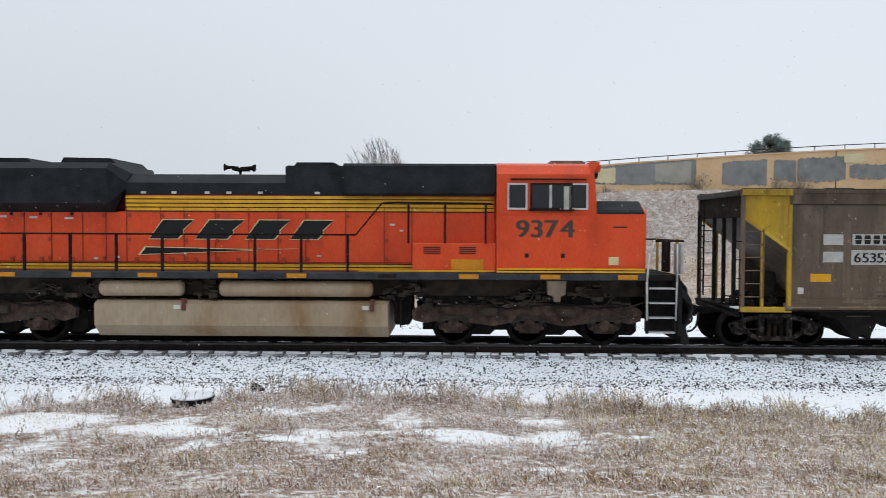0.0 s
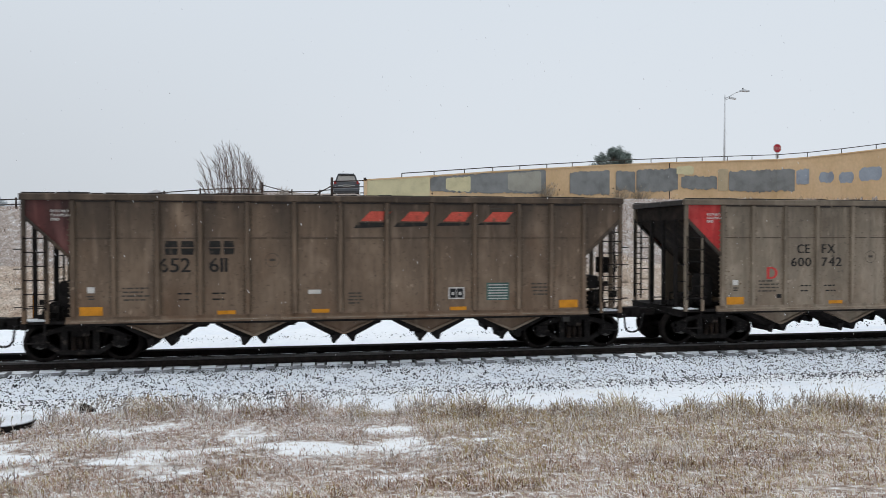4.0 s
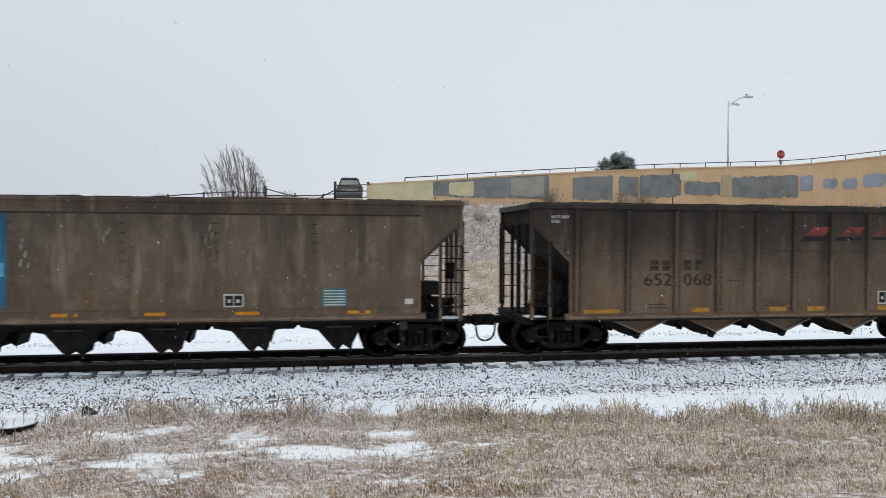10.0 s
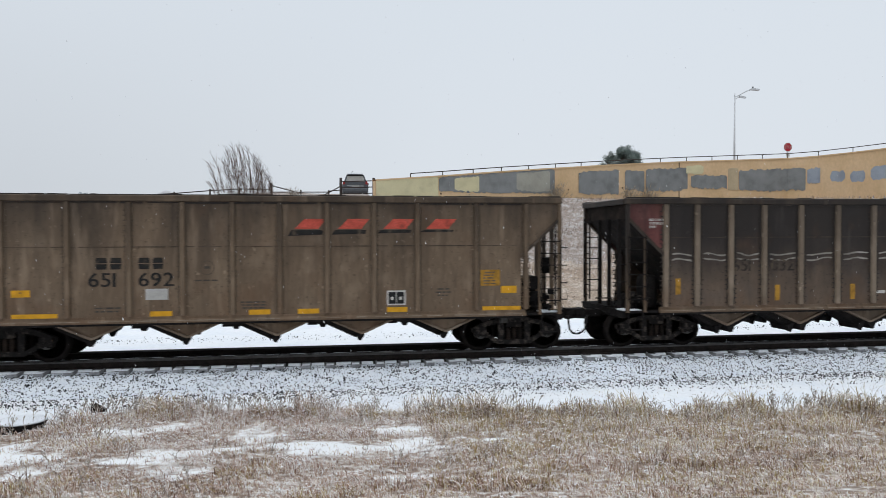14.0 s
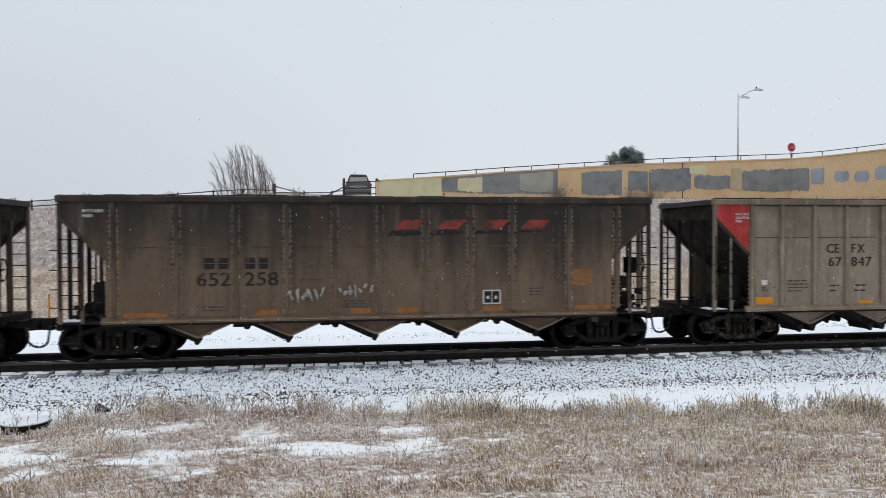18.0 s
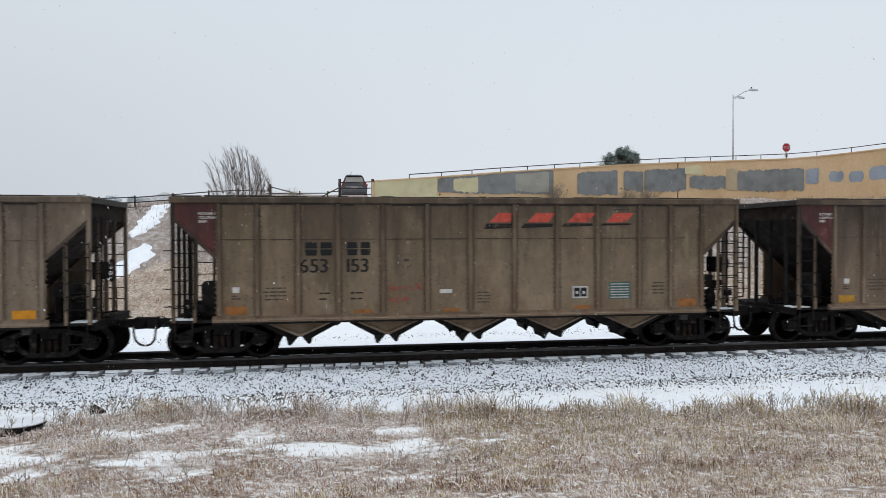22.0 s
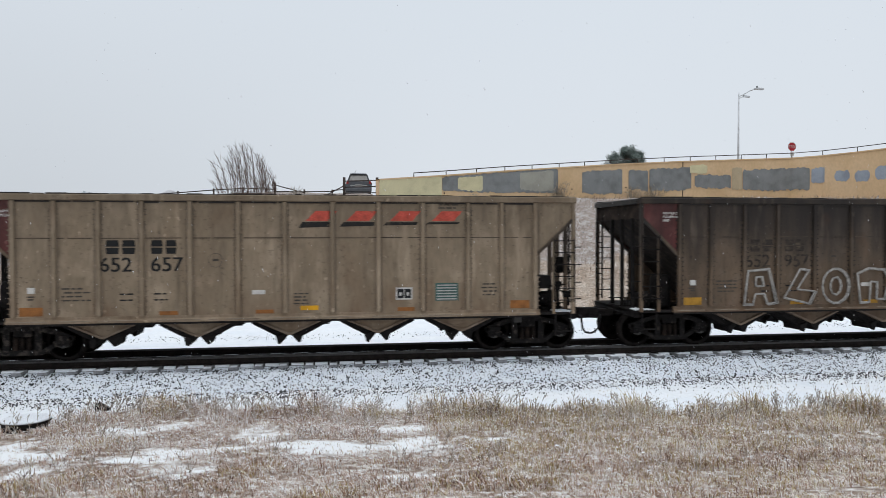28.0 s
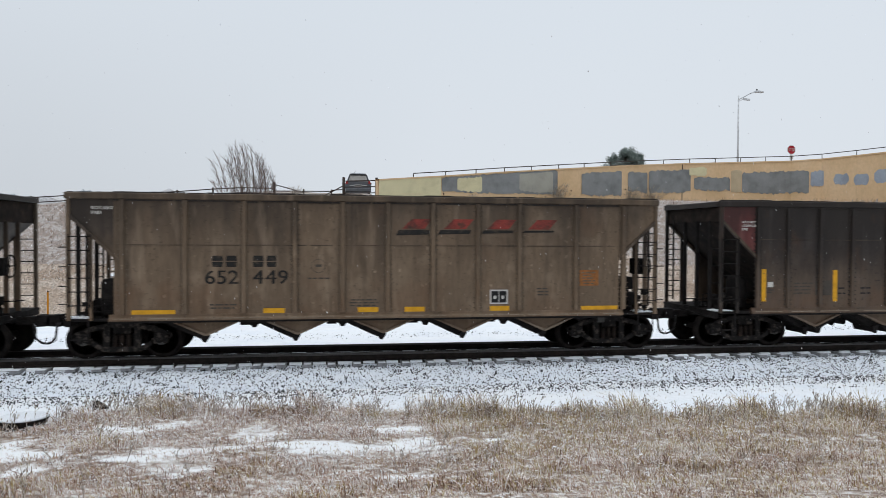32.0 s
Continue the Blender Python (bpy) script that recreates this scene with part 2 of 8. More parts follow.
M_RAIL = make("rusty_rail", [(0.3, (0.010, 0.008, 0.007)), (0.7, (0.028, 0.021, 0.018))], 6, 60, 0.75, 0.0, 0.15, spec=0.15)
M_RAILHEAD = plain("polished_rail_head", (0.075, 0.072, 0.07), 0.45, 0.6)
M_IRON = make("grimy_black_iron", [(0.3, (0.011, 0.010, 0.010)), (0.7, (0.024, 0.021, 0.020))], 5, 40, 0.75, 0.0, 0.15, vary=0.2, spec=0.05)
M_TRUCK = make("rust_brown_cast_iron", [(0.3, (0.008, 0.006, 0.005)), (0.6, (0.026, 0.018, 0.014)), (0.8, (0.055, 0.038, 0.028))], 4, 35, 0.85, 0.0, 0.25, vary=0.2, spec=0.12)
M_FREIGHT_TRUCK = make("black_greasy_truck", [(0.3, (0.011, 0.010, 0.010)), (0.6, (0.019, 0.017, 0.016)), (0.70, (0.065, 0.054, 0.046))], 9, 35, 0.8, 0.0, 0.25, vary=0.2, spec=0.05)
M_WHEEL = make("steel_wheel", [(0.3, (0.007, 0.006, 0.006)), (0.7, (0.022, 0.018, 0.016))], 6, 40, 0.7, 0.1, 0.1, spec=0.05)
M_CAP = plain("worn_bearing_cap", (0.05, 0.046, 0.042), 0.6, 0.1)
M_TAN = paint("tan_grey_car_paint", (0.164, 0.130, 0.096), (0.205, 0.165, 0.122), (0.245, 0.198, 0.150))
M_MID = paint("tan_brown_car_paint", (0.108, 0.073, 0.048), (0.142, 0.098, 0.066), (0.176, 0.125, 0.086))
M_BROWN = sooty("dusty_brown_car_paint", (0.126, 0.096, 0.068), (0.114, 0.083, 0.056), 2.4, 1.2)
M_DARK = sooty("sooty_brown_car_paint", (0.060, 0.043, 0.031), (0.126, 0.086, 0.055))
M_BLACK = paint("coal_black_car_paint", (0.008, 0.007, 0.006), (0.020, 0.016, 0.014), (0.048, 0.037, 0.029))
M_SOOT = sooty("soot_blackened_car_paint", (0.020, 0.015, 0.013), (0.102, 0.071, 0.049), 2.1, 1.0)
M_OLIVE = paint("olive_tan_car_paint", (0.103, 0.071, 0.045), (0.134, 0.093, 0.060), (0.168, 0.121, 0.080))
M_KHAKI = paint("khaki_car_paint", (0.118, 0.084, 0.052), (0.151, 0.109, 0.068), (0.186, 0.138, 0.089))
M_SAND = paint("sandy_tan_car_paint", (0.176, 0.130, 0.086), (0.220, 0.166, 0.112), (0.260, 0.200, 0.140))
M_BISTRE = paint("bistre_car_paint", (0.082, 0.059, 0.039), (0.108, 0.079, 0.053), (0.135, 0.101, 0.070))
M_UMBER = paint("umber_car_paint", (0.078, 0.053, 0.038), (0.101, 0.070, 0.050), (0.127, 0.089, 0.065))
M_EARTH = paint("earth_grey_car_paint", (0.108, 0.080, 0.055), (0.138, 0.105, 0.073), (0.168, 0.130, 0.093))
M_FAWN = paint("fawn_grey_car_paint", (0.132, 0.099, 0.070), (0.172, 0.131, 0.094), (0.210, 0.163, 0.120))
M_RIBLIGHT = paint("pale_grey_rib_paint", (0.17, 0.155, 0.135), (0.23, 0.21, 0.185), (0.30, 0.275, 0.25))
M_LOCOTRUCK = make("dusty_brown_truck_frame", [(0.3, (0.022, 0.015, 0.012)), (0.55, (0.060, 0.040, 0.032)), (0.78, (0.115, 0.080, 0.062))], 4, 35, 0.9, 0.0, 0.25, spec=0.12)
M_REDEND = paint("faded_red_paint", (0.33, 0.022, 0.020), (0.42, 0.030, 0.028), (0.46, 0.06, 0.055))
M_MAROON = paint("dark_maroon_paint", (0.055, 0.016, 0.014), (0.105, 0.026, 0.024), (0.14, 0.05, 0.045))
M_YELLOWEND = paint("worn_yellow_paint", (0.28, 0.165, 0.013), (0.41, 0.255, 0.017), (0.47, 0.31, 0.042))
M_YELLOW = plain("yellow_reflector", (0.62, 0.31, 0.012), 0.45)
M_ORANGE = plain("orange_reflector", (0.55, 0.22, 0.01), 0.45)
M_DULLYELLOW = plain("grimy_yellow_reflector", (0.36, 0.185, 0.02), 0.6, k=0.5)
M_DULLORANGE = plain("grimy_orange_reflector", (0.26, 0.10, 0.025), 0.6, k=0.4)
M_WHITE = plain("white_marking", (0.54, 0.52, 0.49), 0.6, k=0.2)
M_GREYPATCH = plain("grey_paint_patch", (0.42, 0.41, 0.39), 0.7, k=0.2)
M_PINK = make("faded_letter_red", [(0.30, (0.24, 0.05, 0.034)), (0.42, (0.46, 0.07, 0.045)), (0.62, (0.54, 0.09, 0.06)), (0.72, (0.20, 0.075, 0.05))], 4.5, 35, 0.6, 0, 0.05, fine_mix=0.3, shift=True)
M_SOOTRED = make("sooted_letter_red", [(0.34, (0.055, 0.030, 0.022)), (0.48, (0.17, 0.034, 0.026)), (0.62, (0.27, 0.042, 0.032)), (0.74, (0.09, 0.036, 0.026))], 3.5, 35, 0.7, 0, 0.05, fine_mix=0.3, shift=True)
M_WORN = make("worn_black_lettering", [(0.42, (0.011, 0.010, 0.010)), (0.58, (0.017, 0.015, 0.013)), (0.68, (0.072, 0.054, 0.038))], 6.5, 40, 0.7, 0, 0.05, fine_mix=0.3, shift=True)
M_GHOST = make("nearly_gone_lettering", [(0.38, (0.020, 0.016, 0.013)), (0.52, (0.042, 0.032, 0.024)), (0.64, (0.085, 0.063, 0.044))], 5.0, 40, 0.75, 0, 0.05, fine_mix=0.3, shift=True)
M_LETTER = plain("black_lettering", (0.009, 0.009, 0.010), 0.7)
M_FAINT = plain("worn_small_lettering", (0.058, 0.048, 0.039), 0.7)
M_DULLTEAL = plain("dull_green_panel", (0.050, 0.105, 0.092), 0.7, k=0.35)
M_TEAL = plain("teal_panel", (0.03, 0.165, 0.18), 0.6)
M_BLUEPANEL = paint("blue_panel_paint", (0.008, 0.06, 0.12), (0.012, 0.09, 0.165), (0.03, 0.13, 0.21))
M_LIGHTBLUE = plain("light_blue_band", (0.10, 0.36, 0.58), 0.6)
M_PALEBLUE = plain("pale_blue_label", (0.32, 0.55, 0.66), 0.6)
M_PALEYELLOW = plain("pale_yellow_lettering", (0.66, 0.66, 0.22), 0.6)
M_CHALK = plain("white_spray_paint", (0.33, 0.315, 0.295), 0.8, k=0.4, scale=9.0)
M_ORANGECAB = make("locomotive_orange_paint", [(0.3, (0.52, 0.052, 0.012)), (0.5, (0.66, 0.066, 0.014)), (0.75, (0.67, 0.088, 0.026))], 1.2, 20, 0.42, 0, 0.04, (1.3, 1.3, 0.6), fine_mix=0.12)
M_SEAM = plain("dark_orange_joint", (0.22, 0.028, 0.012), 0.6)
M_LATCH = plain("grimy_orange_latch", (0.33, 0.05, 0.015), 0.6)
M_DECK = make("blue_black_walkway_paint", [(0.3, (0.014, 0.016, 0.020)), (0.7, (0.042, 0.045, 0.052))], 3, 30, 0.6, 0, 0.1)
M_HOODBLACK = make("locomotive_black_paint", [(0.3, (0.005, 0.007, 0.009)), (0.7, (0.019, 0.023, 0.028))], 2, 25, 0.6, 0, 0.06, fine_mix=0.3, spec=0.2)
M_STRIPE = make("locomotive_yellow_stripe", [(0.3, (0.60, 0.29, 0.010)), (0.7, (0.76, 0.40, 0.016))], 3, 30, 0.45, 0, 0.03, fine_mix=0.15)
M_CREAM = plain("cream_outline", (0.62, 0.55, 0.30), 0.5)
M_TANK = make("dusty_tan_fuel_tank", [(0.3, (0.22, 0.135, 0.065)), (0.5, (0.32, 0.245, 0.165)), (0.75, (0.37, 0.30, 0.215))], 0.9, 12, 0.7, 0, 0.05, (1.2, 1, 0.4), fine_mix=0.12)
M_DIRT = make("dirty_underframe", [(0.3, (0.012, 0.010, 0.008)), (0.7, (0.055, 0.040, 0.029))], 3, 30, 0.85, 0, 0.2)
M_GLASSDARK = plain("dark_cab_glass", (0.012, 0.014, 0.016), 0.16, 0.0, bump=0)
M_GLASSDARK.node_tree.nodes["Principled BSDF"].inputs["Specular IOR Level"].default_value = 0.35
M_ALU = plain("bare_aluminium", (0.52, 0.52, 0.52), 0.45, 0.5)
M_WALL = make("tan_stucco", [(0.3, (0.60, 0.415, 0.235)), (0.5, (0.68, 0.48, 0.285)), (0.72, (0.72, 0.525, 0.33))], 0.5, 6, 0.9, 0, 0.15, (1, 1, 0.8), fine_mix=0.07)
M_PATCHCREAM = plain("cream_cover_paint", (0.66, 0.60, 0.38), 0.85, scale=1.5, k=0.12)
M_PATCHGREY = plain("slate_grey_cover_paint", (0.235, 0.243, 0.243), 0.85, scale=1.2, k=0.25)
M_PATCHSTONE = plain("stone_grey_cover_paint", (0.37, 0.36, 0.31), 0.85, scale=1.2, k=0.15)
M_PATCHTAN = plain("pale_tan_cover_paint", (0.52, 0.42, 0.28), 0.85, scale=1.2, k=0.12)
M_PATCHBLUE = plain("blue_grey_cover_paint", (0.33, 0.37, 0.43), 0.85, scale=1.2, k=0.2)
M_PIPE = plain("dark_brown_pipe", (0.045, 0.032, 0.028), 0.6, 0.2)
M_GALV = plain("galvanised_steel", (0.62, 0.64, 0.66), 0.6, 0.0)
M_BARK = make("willow_bark", [(0.25, (0.070, 0.044, 0.036)), (0.6, (0.15, 0.10, 0.084)), (0.9, (0.30, 0.24, 0.21))], 8, 50, 0.9, 0, 0.3, island=True)
M_NEEDLE = make("pine_needles", [(0.2, (0.07, 0.10, 0.085)), (0.8, (0.21, 0.25, 0.23))], 3, 20, 0.9, 0, 0, island=True)
# snow haze is put into these pale colours of distant trees and houses
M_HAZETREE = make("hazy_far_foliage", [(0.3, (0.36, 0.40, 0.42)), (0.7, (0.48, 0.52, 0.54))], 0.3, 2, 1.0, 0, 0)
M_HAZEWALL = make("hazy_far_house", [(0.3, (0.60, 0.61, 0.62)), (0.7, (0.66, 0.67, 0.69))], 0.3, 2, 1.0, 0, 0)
M_GRASS = make("frosted_dry_grass", [(0.06, (0.105, 0.058, 0.044)), (0.30, (0.40, 0.258, 0.196)), (0.50, (0.60, 0.452, 0.375)), (0.67, (0.79, 0.71, 0.67)), (0.84, (0.95, 0.94, 0.94))], 0.7, 10, 0.9, 0, 0, island=True, vary=0.9, fine_mix=0.1)
M_RUSTGRASS = make("rust_brown_grass", [(0.06, (0.09, 0.045, 0.028)), (0.36, (0.31, 0.175, 0.11)), (0.62, (0.50, 0.34, 0.24)), (0.84, (0.86, 0.81, 0.76))], 0.7, 10, 0.9, 0, 0, island=True, vary=0.85, fine_mix=0.1)
M_STRAW = make("straw_grass", [(0.05, (0.16, 0.11, 0.035)), (0.35, (0.44, 0.33, 0.12)), (0.62, (0.60, 0.50, 0.28)), (0.86, (0.90, 0.86, 0.76))], 0.7, 10, 0.9, 0, 0, island=True, vary=0.8, fine_mix=0.1)
M_POST = make("weathered_timber_post", [(0.3, (0.016, 0.010, 0.009)), (0.7, (0.05, 0.032, 0.026))], 5, 40, 0.9, 0, 0.4, (1, 1, 0.2))
M_FLAKE = plain("snowflake", (0.9, 0.92, 0.95), 0.6, bump=0)
fl_n, fl_l = M_FLAKE.node_tree.nodes, M_FLAKE.node_tree.links
fl_t, fl_m = fl_n.new("ShaderNodeBsdfTranslucent"), fl_n.new("ShaderNodeMixShader")
fl_t.inputs[0].default_value = (0.95, 0.96, 0.98, 1)
fl_m.inputs[0].default_value = 0.5
fl_l.new(fl_n["Principled BSDF"].outputs[0], fl_m.inputs[1])
fl_l.new(fl_t.outputs[0], fl_m.inputs[2])
fl_l.new(fl_m.outputs[0], fl_n["Material Output"].inputs[0])
M_SUV = plain("charcoal_car_paint", (0.10, 0.105, 0.115), 0.35, 0.2)
M_TAIL = plain("red_tail_lamp", (0.30, 0.02, 0.02), 0.3)
M_TYRE = plain("rubber", (0.02, 0.02, 0.02), 0.8)
M_SIGN = plain("stop_sign_red", (0.42, 0.015, 0.03), 0.4)
M_BUSH = make("frosted_brush", [(0.2, (0.24, 0.19, 0.15)), (0.8, (0.62, 0.58, 0.53))], 3, 20, 0.95, 0, 0, island=True)
M_BRUSH = make("brown_slope_brush", [(0.2, (0.13, 0.085, 0.065)), (0.8, (0.34, 0.26, 0.22))], 3, 20, 0.95, 0, 0, island=True)
M_TUFT = make("brown_weed_tuft", [(0.2, (0.27, 0.215, 0.16)), (0.8, (0.54, 0.47, 0.38))], 3, 20, 0.95, 0, 0, island=True)
M_DRUMLID = plain("snow_capped_lid", (0.80, 0.83, 0.87), 0.8, k=0.06)
M_HOSE = plain("rubber_air_hose", (0.015, 0.014, 0.014), 0.7)


# ---- mesh building ----
class Geo:
    """Collects vertices and faces of one mesh."""

    def __init__(self):
        self.v, self.f, self.s = [], [], []

    def face(self, ids, smooth=False):
        self.f.append(ids)
        self.s.append(smooth)

    def prism(self, poly, a0, a1, axis="y", poly2=None):
        n, k = len(poly), len(self.v)
        put = {"x": lambda p, a: (a, p[0], p[1]), "y": lambda p, a: (p[0], a, p[1]), "z": lambda p, a: (p[0], p[1], a)}[axis]
        self.v += [put(p, a0) for p in poly] + [put(p, a1) for p in (poly2 or poly)]
        self.face(list(range(k, k + n)))
        self.face(list(range(k + 2 * n - 1, k + n - 1, -1)))
        for i in range(n):
            j = (i + 1) % n
            self.face([k + i, k + j, k + n + j, k + n + i])
        return self

    def box(self, x0, x1, y0, y1, z0, z1, c=0.0):
        if not c:
            return self.prism([(x0, z0), (x1, z0), (x1, z1), (x0, z1)], y0, y1)
        d = (x1 - x0, y1 - y0, z1 - z0)
        ax = d.index(max(d))

        def octo(a0, a1, b0, b1):
            return [(a0 + c, b0), (a1 - c, b0), (a1, b0 + c), (a1, b1 - c), (a1 - c, b1), (a0 + c, b1), (a0, b1 - c), (a0, b0 + c)]
        if ax == 0:
            return self.prism(octo(y0, y1, z0, z1), x0, x1, "x")
        if ax == 1:
            return self.prism(octo(x0, x1, z0, z1), y0, y1, "y")
        return self.prism(octo(x0, x1, y0, y1), z0, z1, "z")

    def cyl(self, p0, p1, r, n=10, r2=None, cap=True):
        p0, p1 = Vector(p0), Vector(p1)
        d = (p1 - p0).normalized()
        a = d.orthogonal().normalized()
        b = d.cross(a)
        k = len(self.v)
        for p, q in ((p0, r), (p1, r if r2 is None else r2)):
            for i in range(n):
                w = 2 * math.pi * i / n
                self.v.append(tuple(p + a * (q * math.cos(w)) + b * (q * math.sin(w))))
        for i in range(n):
            j = (i + 1) % n
            self.face([k + i, k + j, k + n + j, k + n + i], True)
        if cap:
            self.face(list(range(k + n - 1, k - 1, -1)))
            self.face(list(range(k + n, k + 2 * n)))
        return self

    def tube(self, pts, r, n=6):
        for a, b in zip(pts, pts[1:]):
            self.cyl(a, b, r, n)
        return self

    def lathe(self, profile, axis="y", n=24, centre=(0, 0, 0)):
        """profile: (along the axis, radius)."""
        k = len(self.v)
        for a, r in profile:
            for i in range(n):
                w = 2 * math.pi * i / n
                u, v = r * math.cos(w), r * math.sin(w)
                p = (u, a, v) if axis == "y" else ((a, u, v) if axis == "x" else (u, v, a))
                self.v.append(tuple(c + q for c, q in zip(centre, p)))
        for m in range(len(profile) - 1):
            for i in range(n):
                j = (i + 1) % n
                self.face([k + m * n + i, k + m * n + j, k + (m + 1) * n + j, k + (m + 1) * n + i], True)
        self.face(list(range(k, k + n)))
        self.face(list(range(k + (len(profile) - 1) * n, k + len(profile) * n)))
        return self

    def mesh(self, name, material):
        me = bpy.data.meshes.new(name)
        me.from_pydata(self.v, [], self.f)
        me.polygons.foreach_set("use_smooth", self.s)
        if len(self.f) < 4000:
            bm = bmesh.new()
            bm.from_mesh(me)
            bmesh.ops.recalc_face_normals(bm, faces=bm.faces)
            bm.to_mesh(me)
            bm.free()
        me.materials.append(material)
        return me


def part(name, geo, material, parent=None, label=""):
    me = geo if isinstance(geo, bpy.types.Mesh) else geo.mesh(name, material)
    ob = new(name, me)
    ob.parent = parent
    if label:
        ob["label"] = label
    return ob


def root(name, m=None, **tags):
    ob = new(name)
    ob.empty_display_size = 0.2
    if m is not None:
        ob.matrix_basis = m
    return tagged(ob, **tags)


def repaint(ob, material):
    """Gives one object its own material on a shared mesh."""
    ob.material_slots[0].link = "OBJECT"
    ob.material_slots[0].material = material


# ---- characters of the built-in font, as flat outlines ----
GLYPH = {}


def load_glyphs(chars):
    for ch in chars:
        cu = bpy.data.curves.new("glyph", "FONT")
        cu.body, cu.size, cu.resolution_u = ch, 1.0, 3
        ob = new("glyph", cu)
        me = ob.to_mesh()
        vs = [(v.co.x, v.co.y) for v in me.vertices]
        fs = [list(p.vertices) for p in me.polygons]
        GLYPH[ch] = (vs, fs)
        ob.to_mesh_clear()
        bpy.data.objects.remove(ob)
        bpy.data.curves.remove(cu)


load_glyphs("0123456789STOPALNEDCFXIURY")


def letters(geo, text, x, z, h, y, gap=0.16, squeeze=1.0, bold=0.0):
    """Sets text on a plane facing -y; h is the height of its capitals. Returns the x where it ends."""
    s = h / 0.69
    for ch in text:
        if ch == " ":
            x += 0.55 * h
            continue
        vs, fs = GLYPH[ch]
        lo = min(v[0] for v in vs)
        hi = max(v[0] for v in vs)
        for dx in ((0, bold) if bold else (0,)):
            k = len(geo.v)
            geo.v += [(x + (v[0] - lo) * s * squeeze + dx, y - dx * 0.02, z + v[1] * s) for v in vs]
            for f in fs:
                geo.face([k + i for i in f])
        x += (hi - lo) * s * squeeze + gap * h
    return x


# ---- ground: one sheet from behind the camera to the horizon ----
WALL = [(2.97, 44.0, 6.30), (7.02, 45.51, 6.70), (11.3, 47.0, 7.16), (15.65, 48.51, 7.58), (20.54, 49.91, 8.02), (26.2, 51.29, 8.44),
        (31.26, 51.98, 8.71), (35.76, 52.2, 8.93), (37.66, 51.2, 9.03), (38.89, 49.0, 9.09), (39.7, 46.5, 9.12), (40.6, 43.0, 9.15), (42.5, 36.0, 9.2)]
W_AZ = np.array([math.atan2(a, b) for a, b, c in WALL])
W_R = np.array([math.hypot(a, b) for a, b, c in WALL])
W_Z = np.array([c for a, b, c in WALL])


def lumps(x, y, s, seed):
    r = np.random.default_rng(seed)
    out = np.zeros_like(x, dtype=float)
    for i in range(7):
        a, ph = r.uniform(0, 6.28), r.uniform(0, 6.28)
        k = s * r.uniform(0.6, 2.2)
        out += np.sin((x * math.cos(a) + y * math.sin(a)) * k + ph)
    return out / 7


BARE = [(-8.1, 12.9, 1.1, 0.55), (-7.5, 12.0, 0.9, 0.5), (-9.4, 13.6, 1.0, 0.3), (-6.8, 10.1, 0.7, 0.28), (-7.4, 9.3, 0.8, 0.2), (-5.8, 12.4, 0.75, 0.42), (-4.6, 12.15, 0.6, 0.2), (-2.0, 12.15, 0.75, 0.2), (-3.2, 11.7, 0.5, 0.16), (0.15, 11.85, 0.5, 0.36), (-0.6, 12.15, 0.5, 0.2), (1.4, 13.1, 0.6, 0.2), (1.0, 9.95, 0.42, 0.2), (0.4, 10.7, 0.3, 0.14), (2.9, 12.0, 0.3, 0.15), (-10.5, 12.0, 0.9, 0.4)]


def meadow_edge(x, y):
    xs = [-15, -10, -8.5, -7.4, -6.4, -5.3, -4.6, -3.8, -2.5, -1, 0, 3, 6, 8, 12, 17]
    return np.interp(x, xs, [13.4, 13.6, 13.7, 14.4, 14.1, 14.25, 15.3, 15.6, 15.3, 15.0, 14.8, 14.3, 13.8, 13.3, 13.1, 12.9]) + 0.22 * lumps(x, y * 0, 1.6, 5) + 0.12 * lumps(x, y * 0, 5.0, 6)


def grass_cover(x, y):
    thick = np.clip((x - 1.5) / 3, 0, 1)
    c = 0.90 + 0.45 * thick + (0.85 - 0.45 * thick) * lumps(x, y, 1.5, 21) + 0.75 * lumps(x, y, 5.0, 22) + 0.35 * lumps(x, y * 1.3, 11.0, 23)
    for bx, by, rx, ry in BARE:
        c = c - 1.3 * np.exp(-(((x - bx) / rx) ** 2 + ((y - by) / ry) ** 2) * 1.1)
    edge = meadow_edge(x, y)
    c = np.where(y > edge, -1, c)
    c = c + 0.5 * np.exp(-((y - edge + 0.35) / 0.4) ** 2) + 0.45 * np.clip((10.8 - y) / 1.6, 0, 1)
    return c


